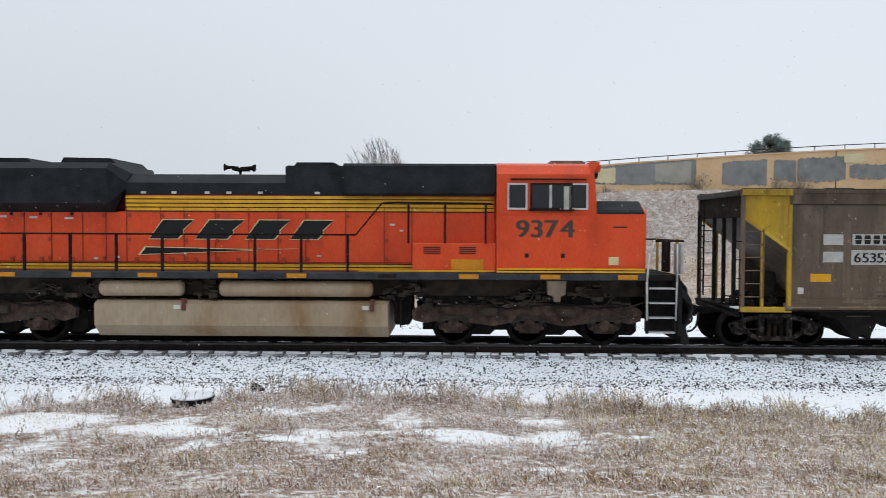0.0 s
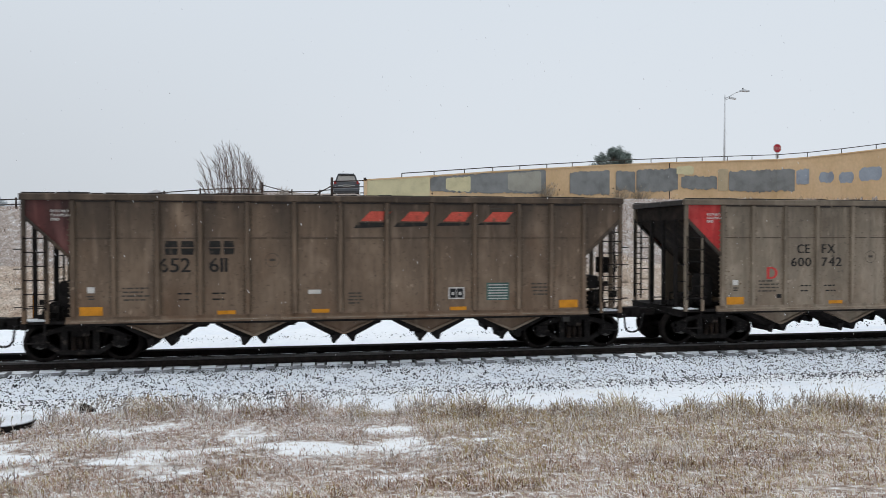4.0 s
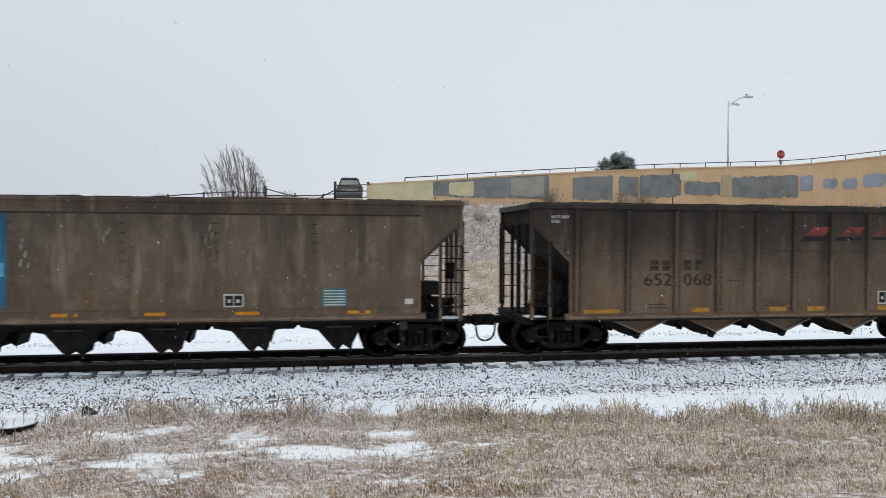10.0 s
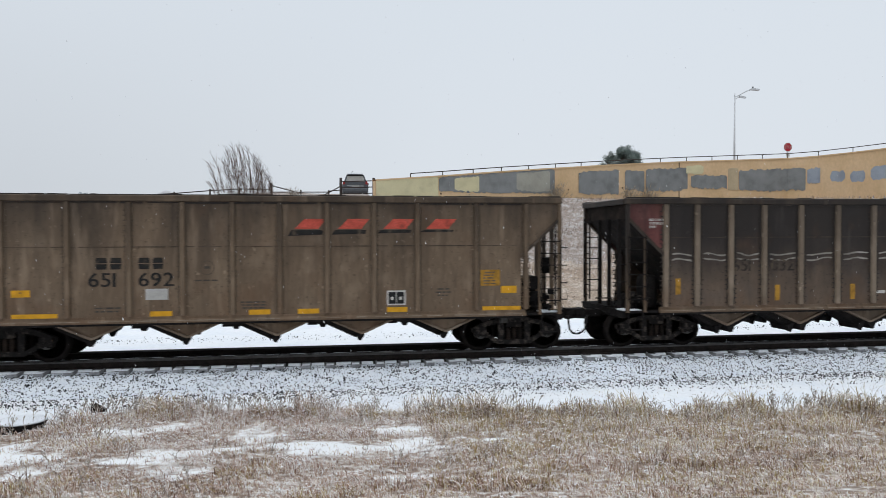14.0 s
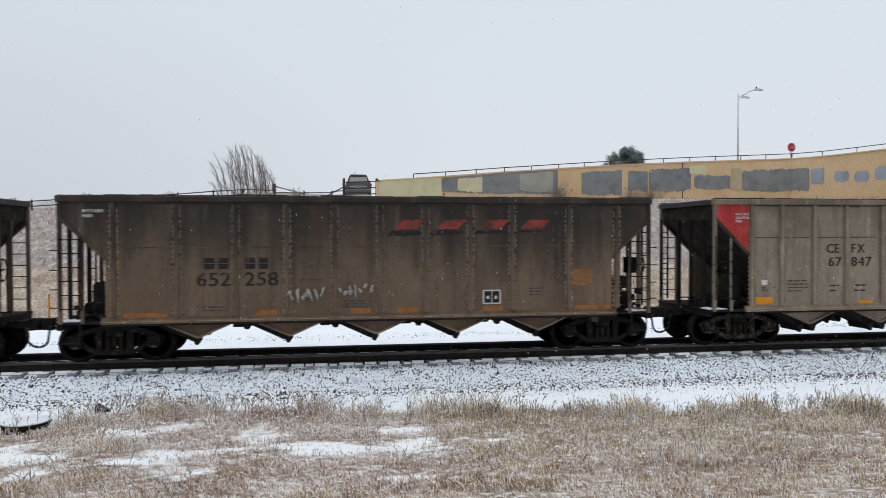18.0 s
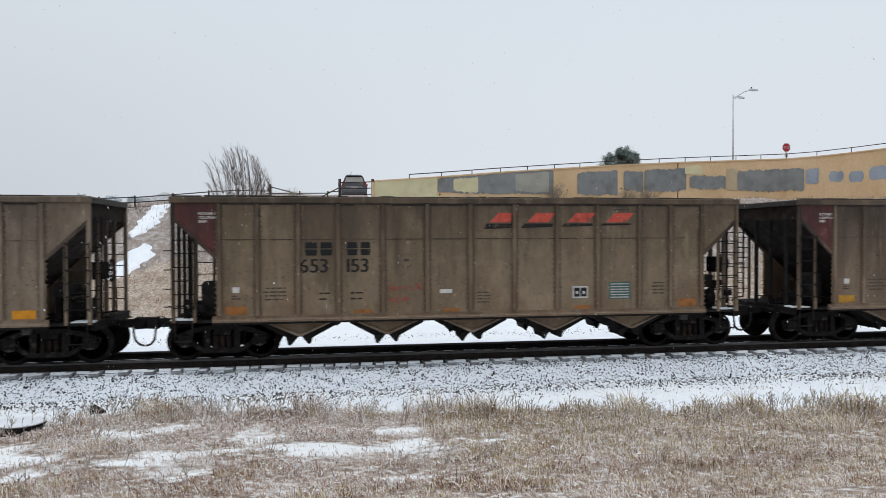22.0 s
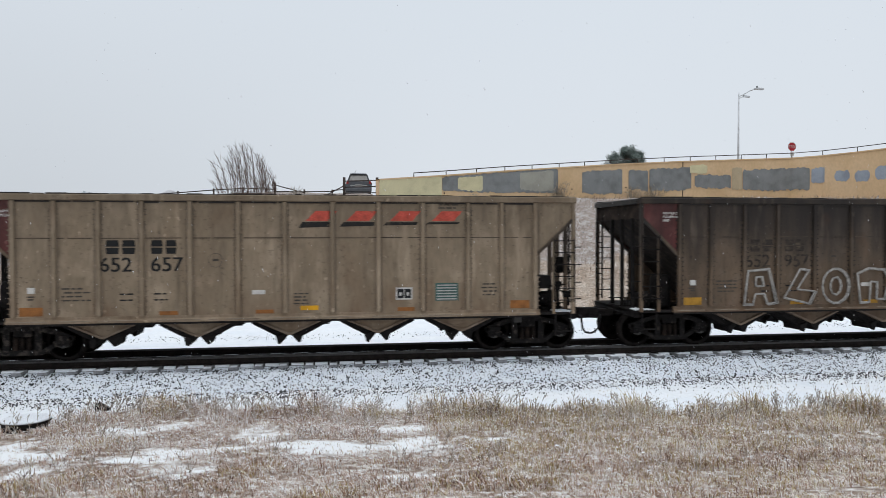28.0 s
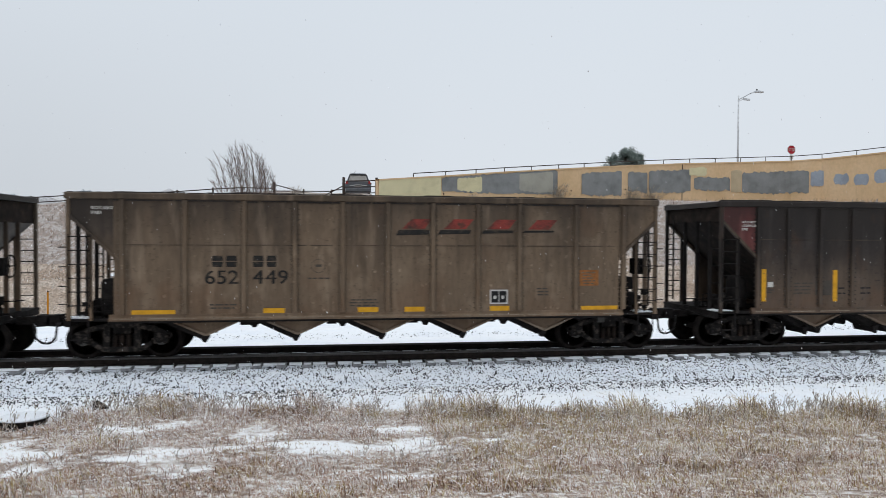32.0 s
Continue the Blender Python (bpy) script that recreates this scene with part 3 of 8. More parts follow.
def ground_z(x, y):
    x, y = np.asarray(x, float), np.asarray(y, float)
    near = np.interp(y, [-80, -5, 1, 4, 7, 9, 11, 13, 17, 22.5, 33], [2.0, 1.5, 1.35, 0.9, 0.22, -0.18, -0.40, -0.5, -0.56, -0.6, -0.6])
    near = near + 0.07 * lumps(x, y, 1.3, 1) * np.clip((16.2 - y) / 2, 0, 1)
    near = near + 0.17 * np.exp(-(((x + 5.6) / 0.55) ** 2 + ((y - 15.15) / 0.45) ** 2))      # snow banked behind the drum
    crest = np.interp(x, [-80, -40, -12, -3, 3, 16, 26, 40], [2.4, 3.2, 4.75, 5.42, 5.15, 5.40, 5.45, 5.5])
    slope = np.clip(-0.6 + (y - 33.3) * 0.475, -0.6, None)
    up = np.minimum(slope, crest) + 0.16 * lumps(x, y, 0.9, 2) * np.clip((y - 34) / 4, 0, 1) * np.clip((60 - y) / 10, 0, 1)
    up = up + 0.62 * np.clip((y - 48.5) / 2.5, 0, 1) * (x < 3.2)
    far = np.clip((y - 60) / 240, 0, 1) * 5.0 + np.clip((y - 300) / 800, 0, 1) * 6
    z = np.where(y > 33.3, up + far, near)
    az, r = np.arctan2(x, y), np.hypot(x, y)
    rw, zw = np.interp(az, W_AZ, W_R), np.interp(az, W_AZ, W_Z)
    behind = np.clip((r - rw - 0.22) / 0.2, 0, 1) * (az > W_AZ[0]) * (az < 1.2) * (y > 30)
    fade = np.clip((140 - y) / 60, 0, 1)
    return z + behind * fade * np.clip(zw - 0.75 - z, 0, None)


def build_ground():
    xs = np.unique(np.concatenate([np.linspace(-900, -70, 12), np.linspace(-70, -18, 40), np.arange(-18, 46, 0.3), np.linspace(46, 120, 40), np.linspace(120, 900, 12)]))
    ys = np.unique(np.concatenate([np.linspace(-80, 4, 14), np.arange(4, 17, 0.2), np.linspace(17, 28, 14), np.arange(28.5, 33, 0.5), np.arange(33, 60, 0.35), np.linspace(60, 320, 30), np.linspace(320, 1500, 8)]))
    gx, gy = np.meshgrid(xs, ys)
    gz = ground_z(gx, gy)
    nx, ny = len(xs), len(ys)
    me = bpy.data.meshes.new("ground")
    verts = np.stack([gx, gy, gz], -1).reshape(-1, 3)
    i = np.arange(nx * (ny - 1)).reshape(ny - 1, nx)[:, :-1].ravel()
    faces = np.stack([i, i + 1, i + nx + 1, i + nx], 1)
    me.from_pydata(verts.tolist(), [], faces.tolist())
    mids = verts[faces].mean(1)
    edge = meadow_edge(mids[:, 0], mids[:, 1])
    idx = np.where(mids[:, 1] < edge + 0.3, 0, np.where(mids[:, 1] < 30.9 + 0.5 * lumps(mids[:, 0], mids[:, 1], 0.7, 9), 1, np.where(mids[:, 1] < 37.5 + 1.5 * lumps(mids[:, 0], mids[:, 1], 0.8, 12), 4, np.where(mids[:, 1] < 75, 2, 3))))
    cover = me.attributes.new("grass_cover", "FLOAT", "POINT")
    cover.data.foreach_set("value", grass_cover(verts[:, 0], verts[:, 1]).astype(np.float32))
    for m in (M_MEADOW, M_SNOW, M_SLOPE, M_FIELD, M_SLOPE_LOW):
        me.materials.append(m)
    me.polygons.foreach_set("material_index", idx.astype(np.int32))
    me.polygons.foreach_set("use_smooth", np.ones(len(faces), bool))
    return tagged(new("ground", me), "snow-covered ground with dry meadow and frosted embankment slope", "ground", kind="structure")


build_ground()


def snow_drift(pts, w, label):
    """A strip of snow lying along the slope."""
    g = Geo()
    n = len(pts)
    for i, (x, y, ww) in enumerate(pts):
        for s in (-1, -0.5, 0, 0.5, 1):
            xx = x + s * ww * w + 0.12 * math.sin(5 * y + s * 3)
            g.v.append((xx, y, float(ground_z(xx, y)) + (0.09 if abs(s) < 1 else -0.03)))
    for i in range(n - 1):
        for k in range(4):
            g.face([i * 5 + k, i * 5 + k + 1, i * 5 + k + 6, i * 5 + k + 5], True)
    tagged(part("snow_drift", g, M_SNOW), label, "snow", kind="structure")


snow_drift([(float(np.interp(y, [40.7, 42.0, 43.5, 45.4], [-10.2, -9.75, -9.6, -9.45])) + 0.07 * math.sin(y * 5), y, float(np.interp(y, [40.6, 41.4, 42.4, 45.4], [0.12, 0.42, 0.60, 0.58])) + 0.09 * math.sin(y * 9)) for y in np.arange(45.5, 40.5, -0.2)], 1.0, "broad strip of snow down the embankment slope")
snow_drift([(float(np.interp(y, [36.5, 37.6, 38.4, 39.3, 39.8], [-10.0, -9.8, -9.45, -9.2, -9.3])) + 0.08 * math.sin(y * 7), y, float(np.interp(y, [36.4, 36.9, 37.6, 38.4, 39.3, 39.8], [0.08, 0.38, 0.62, 0.80, 0.72, 0.3])) + 0.08 * math.sin(y * 11)) for y in np.arange(39.85, 36.35, -0.18)], 1.0, "patch of snow low on the embankment slope")


# ---- railway track ----
def build_track():
    xs = np.concatenate([np.linspace(-400, -20, 20), np.arange(-19, 24, 0.25), np.linspace(24, 400, 20)])

    def strip(name, pr, material, label):
        gg = Geo()
        for x in xs:
            for k, (y, z) in enumerate(pr):
                j = 0.012 * math.sin(3.1 * x + 7 * y) + 0.008 * math.sin(7.7 * x - 5 * y) if -19 < x < 24 else 0
                gg.v.append((x, y, z + (j if 0 < k < len(pr) - 1 else 0)))
        n = len(pr)
        for i in range(len(xs) - 1):
            for k in range(n - 1):
                gg.face([i * n + k, (i + 1) * n + k, (i + 1) * n + k + 1, i * n + k + 1], True)
        return tagged(part(name, gg, material), label, "ballast", kind="structure")
    near = [(YC - 2.75, -0.70), (YC - 2.5, -0.56), (YC - 2.2, -0.50), (YC - 1.9, -0.42), (YC - 1.6, -0.32), (YC - 1.4, -0.272), (YC - 1.1, -0.255), (YC - 1.0, -0.245)]
    strip("ballast_shoulder_near", near, M_BALLAST_SNOW, "snow-covered ballast shoulder of the railway track")
    strip("ballast_bed", [(YC - 1.0, -0.245), (YC - 0.84, -0.235), (YC - 0.4, -0.20), (YC, -0.20), (YC + 0.4, -0.20), (YC + 0.84, -0.235), (YC + 1.0, -0.245)], M_BALLAST_DARK, "coal-blackened ballast between the rails")
    strip("ballast_shoulder_far", [(2 * YC - y, z) for y, z in reversed(near)], M_BALLAST_SNOW, "snow-covered ballast shoulder of the railway track")
    track = root("railway_track", label="railway track of steel rails on concrete ties", category="railway track", kind="structure")
    head = [(-0.037, -0.045), (0.037, -0.045), (0.036, -0.008), (0.026, 0.0), (-0.026, 0.0), (-0.036, -0.008)]
    web = [(-0.076, -0.186), (0.076, -0.186), (0.074, -0.172), (0.012, -0.152), (0.009, -0.05), (0.034, -0.043), (-0.034, -0.043), (-0.009, -0.05), (-0.012, -0.152), (-0.074, -0.172)]
    for y in (YC - 0.7555, YC + 0.7555):
        r = part("rail", Geo().prism([(y + a, b) for a, b in web], -400, 400, "x"), M_RAIL, track)
        part("rail_head", Geo().prism([(y + a, b + 0.001) for a, b in head], -400, 400, "x"), M_RAILHEAD, r, "polished running surface")
    # snow lying along the coal-dusted bed, broken at each tie
    sn = Geo()
    for i in range(-32, 40):
        x = i * 0.61 + 0.12
        a, b = x + 0.11, x + 0.61 - 0.11
        if RNG.random() < 0.94:
            sn.prism([(YC - 0.97, -0.25), (YC - 0.86, -0.24), (YC - 0.88, -0.186), (YC - 0.95, -0.199)], a + RNG.uniform(0, 0.05), b - RNG.uniform(0, 0.08), "x")
    part("snow_line", sn, M_SNOW, track, "thin line of snow between the tie ends")
    tie = Geo()
    tie.prism([(-0.13, -0.40), (0.13, -0.40), (0.11, -0.195), (0.09, -0.183), (-0.09, -0.183), (-0.11, -0.195)], -1.30, 1.30, "y")
    me = tie.mesh("tie", M_TIE)
    clip = Geo()
    for s in (-1, 1):
        clip.box(-0.07, 0.07, s * 0.7555 - 0.14, s * 0.7555 - 0.085, -0.183, -0.145, 0.012)
        clip.box(-0.07, 0.07, s * 0.7555 + 0.085, s * 0.7555 + 0.14, -0.183, -0.145, 0.012)
    clip_me = clip.mesh("rail_clip", M_RAIL)
    cap = Geo().box(-0.090, 0.090, -1.294, -1.10, -0.187, -0.171, 0.007)
    cap_me = cap.mesh("tie_snow", M_SNOW)
    rest = Geo()
    for i in range(-80, 100):
        x = i * 0.61 + 0.12
        if -28 <= i <= 36:
            t = part("tie", me, None, track)
            t.location = (x + RNG.uniform(-0.02, 0.02), YC + RNG.uniform(-0.03, 0.03), RNG.uniform(-0.012, 0.006))
            t.rotation_euler[2] = RNG.uniform(-0.015, 0.015)
            part("rail_clip", clip_me, None, t)
            part("tie_snow", cap_me, None, t, "snow on the tie end")
        else:
            rest.box(x - 0.12, x + 0.12, YC - 1.3, YC + 1.3, -0.4, -0.185)
    tagged(part("ties_beyond", rest, M_TIE, track), "rows of concrete ties further along", kind="stuff")


build_track()


def stones_field():
    """Dark ballast stones that poke through the snow."""
    n = 36000
    r = RNG
    x = r.uniform(-17, 22, n)
    u = r.beta(0.95, 1.3, n)
    y = YC - 1.14 - u * 2.35
    extra = r.random(n) < 0.14
    y = np.where(extra, r.uniform(15.4, 17.0, n), y)
    y = np.where(r.random(n) < 0.05, r.normal(23.8, 0.35, n), y)
    clump = lumps(x, y * 2.5, 2.2, 33)
    keep = (r.random(n) < 0.80 + 0.12 * clump) & ((~extra) | (r.random(n) < 0.5 + 0.9 * lumps(x, y * 4, 1.4, 34)))
    x, y = x[keep], y[keep]
    pr_y = [YC - 2.75, YC - 2.5, YC - 2.2, YC - 1.9, YC - 1.6, YC - 1.4, YC - 1.1]
    pr_z = [-0.70, -0.56, -0.50, -0.42, -0.32, -0.272, -0.255]
    z = np.maximum(np.interp(y, pr_y, pr_z), ground_z(x, y)) + 0.010
    vs, fs = [], []
    for a, b, c in zip(x, y, z):
        s = r.gamma(3.0, 0.0032) + 0.004
        k = len(vs)
        w, h, t = s * r.uniform(0.75, 1.15), s * r.uniform(0.6, 1.05), r.uniform(0, 1)
        for i in range(5):
            q = t + i * 1.2566 + r.uniform(-0.2, 0.2)
            m = r.uniform(0.92, 1.08)
            vs.append((a + w * m * math.cos(q), b + s * m * math.sin(q), c + r.uniform(-0.1, 0.1) * h))
        vs += [(a + r.uniform(-0.4, 0.4) * w, b, c + h), (a, b, c - h)]
        fs += [(k + i, k + (i + 1) % 5, k + 5) for i in range(5)] + [(k + (i + 1) % 5, k + i, k + 6) for i in range(5)]
    me = bpy.data.meshes.new("ballast_stones")
    me.from_pydata(vs, [], fs)
    me.materials.append(M_STONE)
    tagged(new("ballast_stones", me), "dark ballast stones showing through the snow", "stones", kind="stuff")


stones_field()


# ---- retaining wall with painted-over patches ----
def wall_point(s):
    """Place on the wall's front at s metres from its start: x, y, top z, along direction."""
    d = 0
    for (a, b, c), (a2, b2, c2) in zip(WALL, WALL[1:]):
        n = math.hypot(a2 - a, b2 - b)
        if s <= d + n or (a2, b2, c2) == WALL[-1]:
            k = (s - d) / n
            return a + (a2 - a) * k, b + (b2 - b) * k, c + (c2 - c) * k, ((a2 - a) / n, (b2 - b) / n)
        d += n


def wall_s(x):
    """Length along the wall at which its front has the given x (up to the bend)."""
    d = 0
    for (a, b, c), (a2, b2, c2) in zip(WALL, WALL[1:]):
        n = math.hypot(a2 - a, b2 - b)
        if x <= a2:
            return d + n * (x - a) / (a2 - a)
        d += n
    return d


def build_wall():
    wall = root("retaining_wall", label="tan stucco retaining wall with painted-over patches", category="wall", kind="structure")
    g = Geo()
    steps = [0.0]
    for p, q in zip(WALL, WALL[1:]):
        d0 = steps[-1]
        steps += [d0 + math.hypot(q[0] - p[0], q[1] - p[1]) * k / 3 for k in (1, 2, 3)]
    for s in steps:
        x, y, z, (dx, dy) = wall_point(s)
        nx, ny = -dy, dx      # away from the camera
        for off, zz in ((0, 3.0), (0, z), (0.4, z), (0.4, 3.0)):
            g.v.append((x + nx * off, y + ny * off, zz))
    n = len(steps)
    for i in range(n - 1):
        for k in range(4):
            j = (k + 1) % 4
            g.face([i * 4 + k, i * 4 + j, i * 4 + 4 + j, i * 4 + 4 + k])
    g.face([0, 1, 2, 3])
    g.face([n * 4 - 4, n * 4 - 3, n * 4 - 2, n * 4 - 1])
    part("wall_body", g, M_WALL, wall)
    cop = Geo()
    for s in steps:
        x, y, z, (dx, dy) = wall_point(s)
        nx, ny = -dy, dx
        for off, zz in ((-0.05, z - 0.002), (-0.05, z + 0.09), (0.45, z + 0.09), (0.45, z - 0.002)):
            cop.v.append((x + nx * off, y + ny * off, zz))
    for i in range(n - 1):
        for k in range(4):
            j = (k + 1) % 4
            cop.face([i * 4 + k, i * 4 + j, i * 4 + 4 + j, i * 4 + 4 + k])
    part("coping", cop, M_WALL, wall)

    def patch(x0, x1, low, high, material, seed, wob=0.07, lift=0.03):
        """A patch of cover paint between two places; low and high in metres above the ground line and below the top."""
        r = np.random.default_rng(seed)
        s0, s1 = wall_s(x0), wall_s(x1)
        m = max(10, int((s1 - s0) / 0.14))
        gp = Geo()
        lo_j = np.cumsum(r.uniform(-wob, wob, m + 1)) * 0.5 + r.uniform(-wob, wob, m + 1) * 1.1
        hi_j = np.cumsum(r.uniform(-wob, wob, m + 1)) * 0.3 + r.uniform(-wob, wob, m + 1) * 0.9
        lo_j, hi_j = np.clip(lo_j - lo_j.mean(), -0.16, 0.16), np.clip(hi_j - hi_j.mean(), -0.1, 0.1)
        for i in range(m + 1):
            s = s0 + (s1 - s0) * i / m + r.uniform(-0.03, 0.03)
            x, y, z, (dx, dy) = wall_point(s)
            px, py = x + dy * lift, y - dx * lift
            tuck = 0.14 * max(0, 1 - min(i, m - i) * (s1 - s0) / m / 0.22) ** 2 * (wob > 0)
            gp.v += [(px, py, min(z - 0.004, low + lo_j[i] + tuck * r.uniform(0, 1))), (px, py, min(z - 0.004, (z - high) + ((hi_j[i] - tuck * r.uniform(0, 1)) if high > 0.02 else 0)))]
        for i in range(m):
            gp.face([2 * i, 2 * i + 2, 2 * i + 3, 2 * i + 1])
        part("paint_patch", gp, material, wall)
    patch(3.0, 7.05, 4.9, 0.0, M_PATCHCREAM, 1, 0.0)
    patch(7.07, 15.6, 5.82, 0.03, M_PATCHGREY, 2, 0.04)
    patch(8.12, 9.86, 5.86, 0.16, M_PATCHCREAM, 3, 0.06, 0.036)
    patch(12.6, 15.2, 6.0, 0.12, M_PATCHSTONE, 5, 0.05, 0.036)
    patch(17.5, 20.9, 5.92, 0.32, M_PATCHGREY, 7)
    patch(21.4, 23.1, 6.25, 0.45, M_PATCHGREY, 8)
    patch(23.2, 26.9, 6.3, 0.40, M_PATCHGREY, 9)
    patch(26.8, 28.3, 7.62, 0.25, M_PATCHCREAM, 10, 0.05, 0.036)
    patch(27.2, 30.4, 6.55, 1.05, M_PATCHGREY, 11)
    patch(30.5, 31.4, 6.45, 0.55, M_PATCHTAN, 19, 0.04)
    patch(31.5, 36.9, 6.45, 0.75, M_PATCHGREY, 12)
    patch(37.0, 37.75, 7.0, 0.85, M_PATCHBLUE, 13)
    for a, b, c, d in ((0.9, 2.0, 7.05, 1.25), (2.35, 3.5, 6.95, 1.35), (3.9, 5.6, 7.0, 1.15), (6.2, 7.6, 7.0, 1.2)):
        s0 = wall_s(37.66)
        gp = Geo()
        r = np.random.default_rng(int(a * 10))
        for i in range(9):
            x, y, z, (dx, dy) = wall_point(s0 + a + (b - a) * i / 8)
            px, py = x + dy * 0.012, y - dx * 0.012
            e = 0.25 if i in (0, 8) else 0
            gp.v += [(px, py, c + e + r.uniform(-0.06, 0.06)), (px, py, z - d - e + r.uniform(-0.06, 0.06))]
        for i in range(8):
            gp.face([2 * i, 2 * i + 2, 2 * i + 3, 2 * i + 1])
        part("paint_patch", gp, M_PATCHBLUE, wall)
    x, y, z, (dx, dy) = wall_point(wall_s(26.2))
    part("expansion_joint", Geo().box(x - 0.03, x + 0.03, y - 0.025, y + 0.02, 5.6, z), M_PIPE, wall)
    for wx, wz in ((7.2, 5.65), (11.6, 5.89), (16.7, 6.18), (21.2, 6.42), (30.9, 6.75)):
        x, y, z, (dx, dy) = wall_point(wall_s(wx))
        part("weep_hole", Geo().cyl((x + dy * 0.012, y - dx * 0.012, wz), (x - dy * 0.05, y + dx * 0.05, wz), 0.055, 8), M_IRON, wall, "dark weep hole")
    rail = root("wall_railing", label="dark steel handrail along the wall top", category="railing")
    posts = [(5.19, 44.84), (7.33, 45.61), (9.45, 46.39), (11.51, 47.11), (13.56, 47.8), (15.69, 48.52), (17.77, 49.2), (19.92, 49.76), (22.18, 50.32), (24.52, 50.89),
             (26.84, 51.38), (29.08, 51.69), (31.36, 52.0), (33.65, 52.3), (35.76, 52.2), (37.67, 51.2), (38.9, 49.0), (39.7, 46.5), (40.6, 43.0), (41.5, 39.5)]
    tops = []
    for a, b in posts:
        az = math.atan2(a, b)
        z = float(np.interp(az, W_AZ, W_Z)) + 0.09
        r = float(np.interp(az, W_AZ, W_R)) + 0.2
        p = (r * math.sin(az), r * math.cos(az), z)
        tops.append((p[0], p[1], z + float(np.interp(p[0], [5, 20, 34], [0.25, 0.29, 0.36]))))
        part("post", Geo().cyl(p, tops[-1], 0.03, 6), M_PIPE, rail)
    for a, b in zip(tops, tops[1:]):
        part("top_rail", Geo().cyl(a, b, 0.03, 6), M_PIPE, rail)


build_wall()


# ---- pipe fence on the embankment ----
def build_fence():
    fence = root("pipe_fence", label="brown pipe fence along the embankment crest", category="fence")
    posts = [(-22, 46, 4.9), (-19.5, 46, 5.05), (-17.2, 46, 5.15), (-15.2, 46, 5.3), (-13.2, 46, 5.38), (-11.18, 46, 5.45), (-9.0, 46, 5.62), (-6.92, 46, 5.80), (-5.2, 46, 5.92), (-3.27, 46, 6.20)]
    tops = []
    for i, (x, y, z) in enumerate(posts):
        gz = float(ground_z(x, y)) - 0.2
        part("post", Geo().cyl((x, y, gz), (x, y, z + 0.06), 0.07 if i == 9 else 0.05, 8), M_PIPE, fence)
        tops.append((x, y, z - 0.04))
    for drop in (0.0, 0.3, 0.6):
        for a, b in zip(tops, tops[1:]):
            bz = b[2] - (0.32 if b[0] > -4 else 0)
            az = a[2]
            part("rail", Geo().cyl((a[0], a[1], az - drop), (b[0], b[1], bz - drop), 0.032, 6), M_PIPE, fence)
    part("brace", Geo().cyl((-3.27, 46, 6.10), (-1.5, 45.9, 5.62), 0.03, 6), M_PIPE, fence)
    for x in (-1.5, 0.2):
        part("post", Geo().cyl((x, 45.9, float(ground_z(x, 45.9)) - 0.2), (x, 45.9, 5.84), 0.045, 8), M_PIPE, fence)
    part("rail", Geo().cyl((-3.2, 46, 5.70), (0.2, 45.9, 5.72), 0.03, 6), M_PIPE, fence)
    part("rail", Geo().cyl((0.2, 45.9, 5.78), (0.95, 46, 5.86), 0.03, 6), M_PIPE, fence)
    part("brace", Geo().cyl((-0.4, 45.9, 5.36), (0.95, 46, 6.1), 0.035, 6), M_PIPE, fence)
    gate = root("pipe_gate", label="brown pipe gate closing the gap beside the wall", category="gate")
    for x, y, top in ((0.95, 46, 6.62), (2.93, 45.0, 6.55)):
        part("gate_post", Geo().cyl((x, y, float(ground_z(x, y)) - 0.3), (x, y, top), 0.085, 10), M_PIPE, gate)
    for z in (6.38, 6.0, 5.62):
        part("gate_rail", Geo().cyl((0.95, 46, z), (2.93, 45.0, z), 0.03, 6), M_PIPE, gate)


build_fence()


# ---- street lamp, sign, parked car ----
def build_lamp():
    lamp = root("street_lamp", label="grey steel street lamp with two arms", category="street lamp")
    x, y = 35.9, 60.0
    gz = float(ground_z(x, y)) - 0.1
    part("pole", Geo().cyl((x, y, gz), (x, y, 15.55), 0.10, 10, 0.055), M_GALV, lamp)
    arm = [(x, y, 15.2), (x + 0.5, y, 15.45), (x + 1.1, y, 15.78), (x + 1.6, y, 15.95)]
    part("arm", Geo().tube(arm, 0.045), M_GALV, lamp)
    part("lamp_head", Geo().prism([(x + 1.5, 15.9), (x + 2.35, 15.88), (x + 2.3, 15.99), (x + 1.7, 16.06), (x + 1.5, 16.0)], y - 0.16, y + 0.16), M_GALV, lamp, "flat luminaire")
    part("sensor", Geo().cyl((x + 1.75, y, 16.05), (x + 1.75, y, 16.2), 0.06, 8), M_IRON, lamp)
    part("small_arm", Geo().tube([(x, y, 15.05), (x + 0.6, y, 15.32)], 0.03), M_GALV, lamp)
    part("camera_head", Geo().prism([(x + 0.45, 15.2), (x + 1.05, 15.15), (x + 1.05, 15.27), (x + 0.45, 15.38)], y - 0.1, y + 0.1), M_GALV, lamp)


build_lamp()


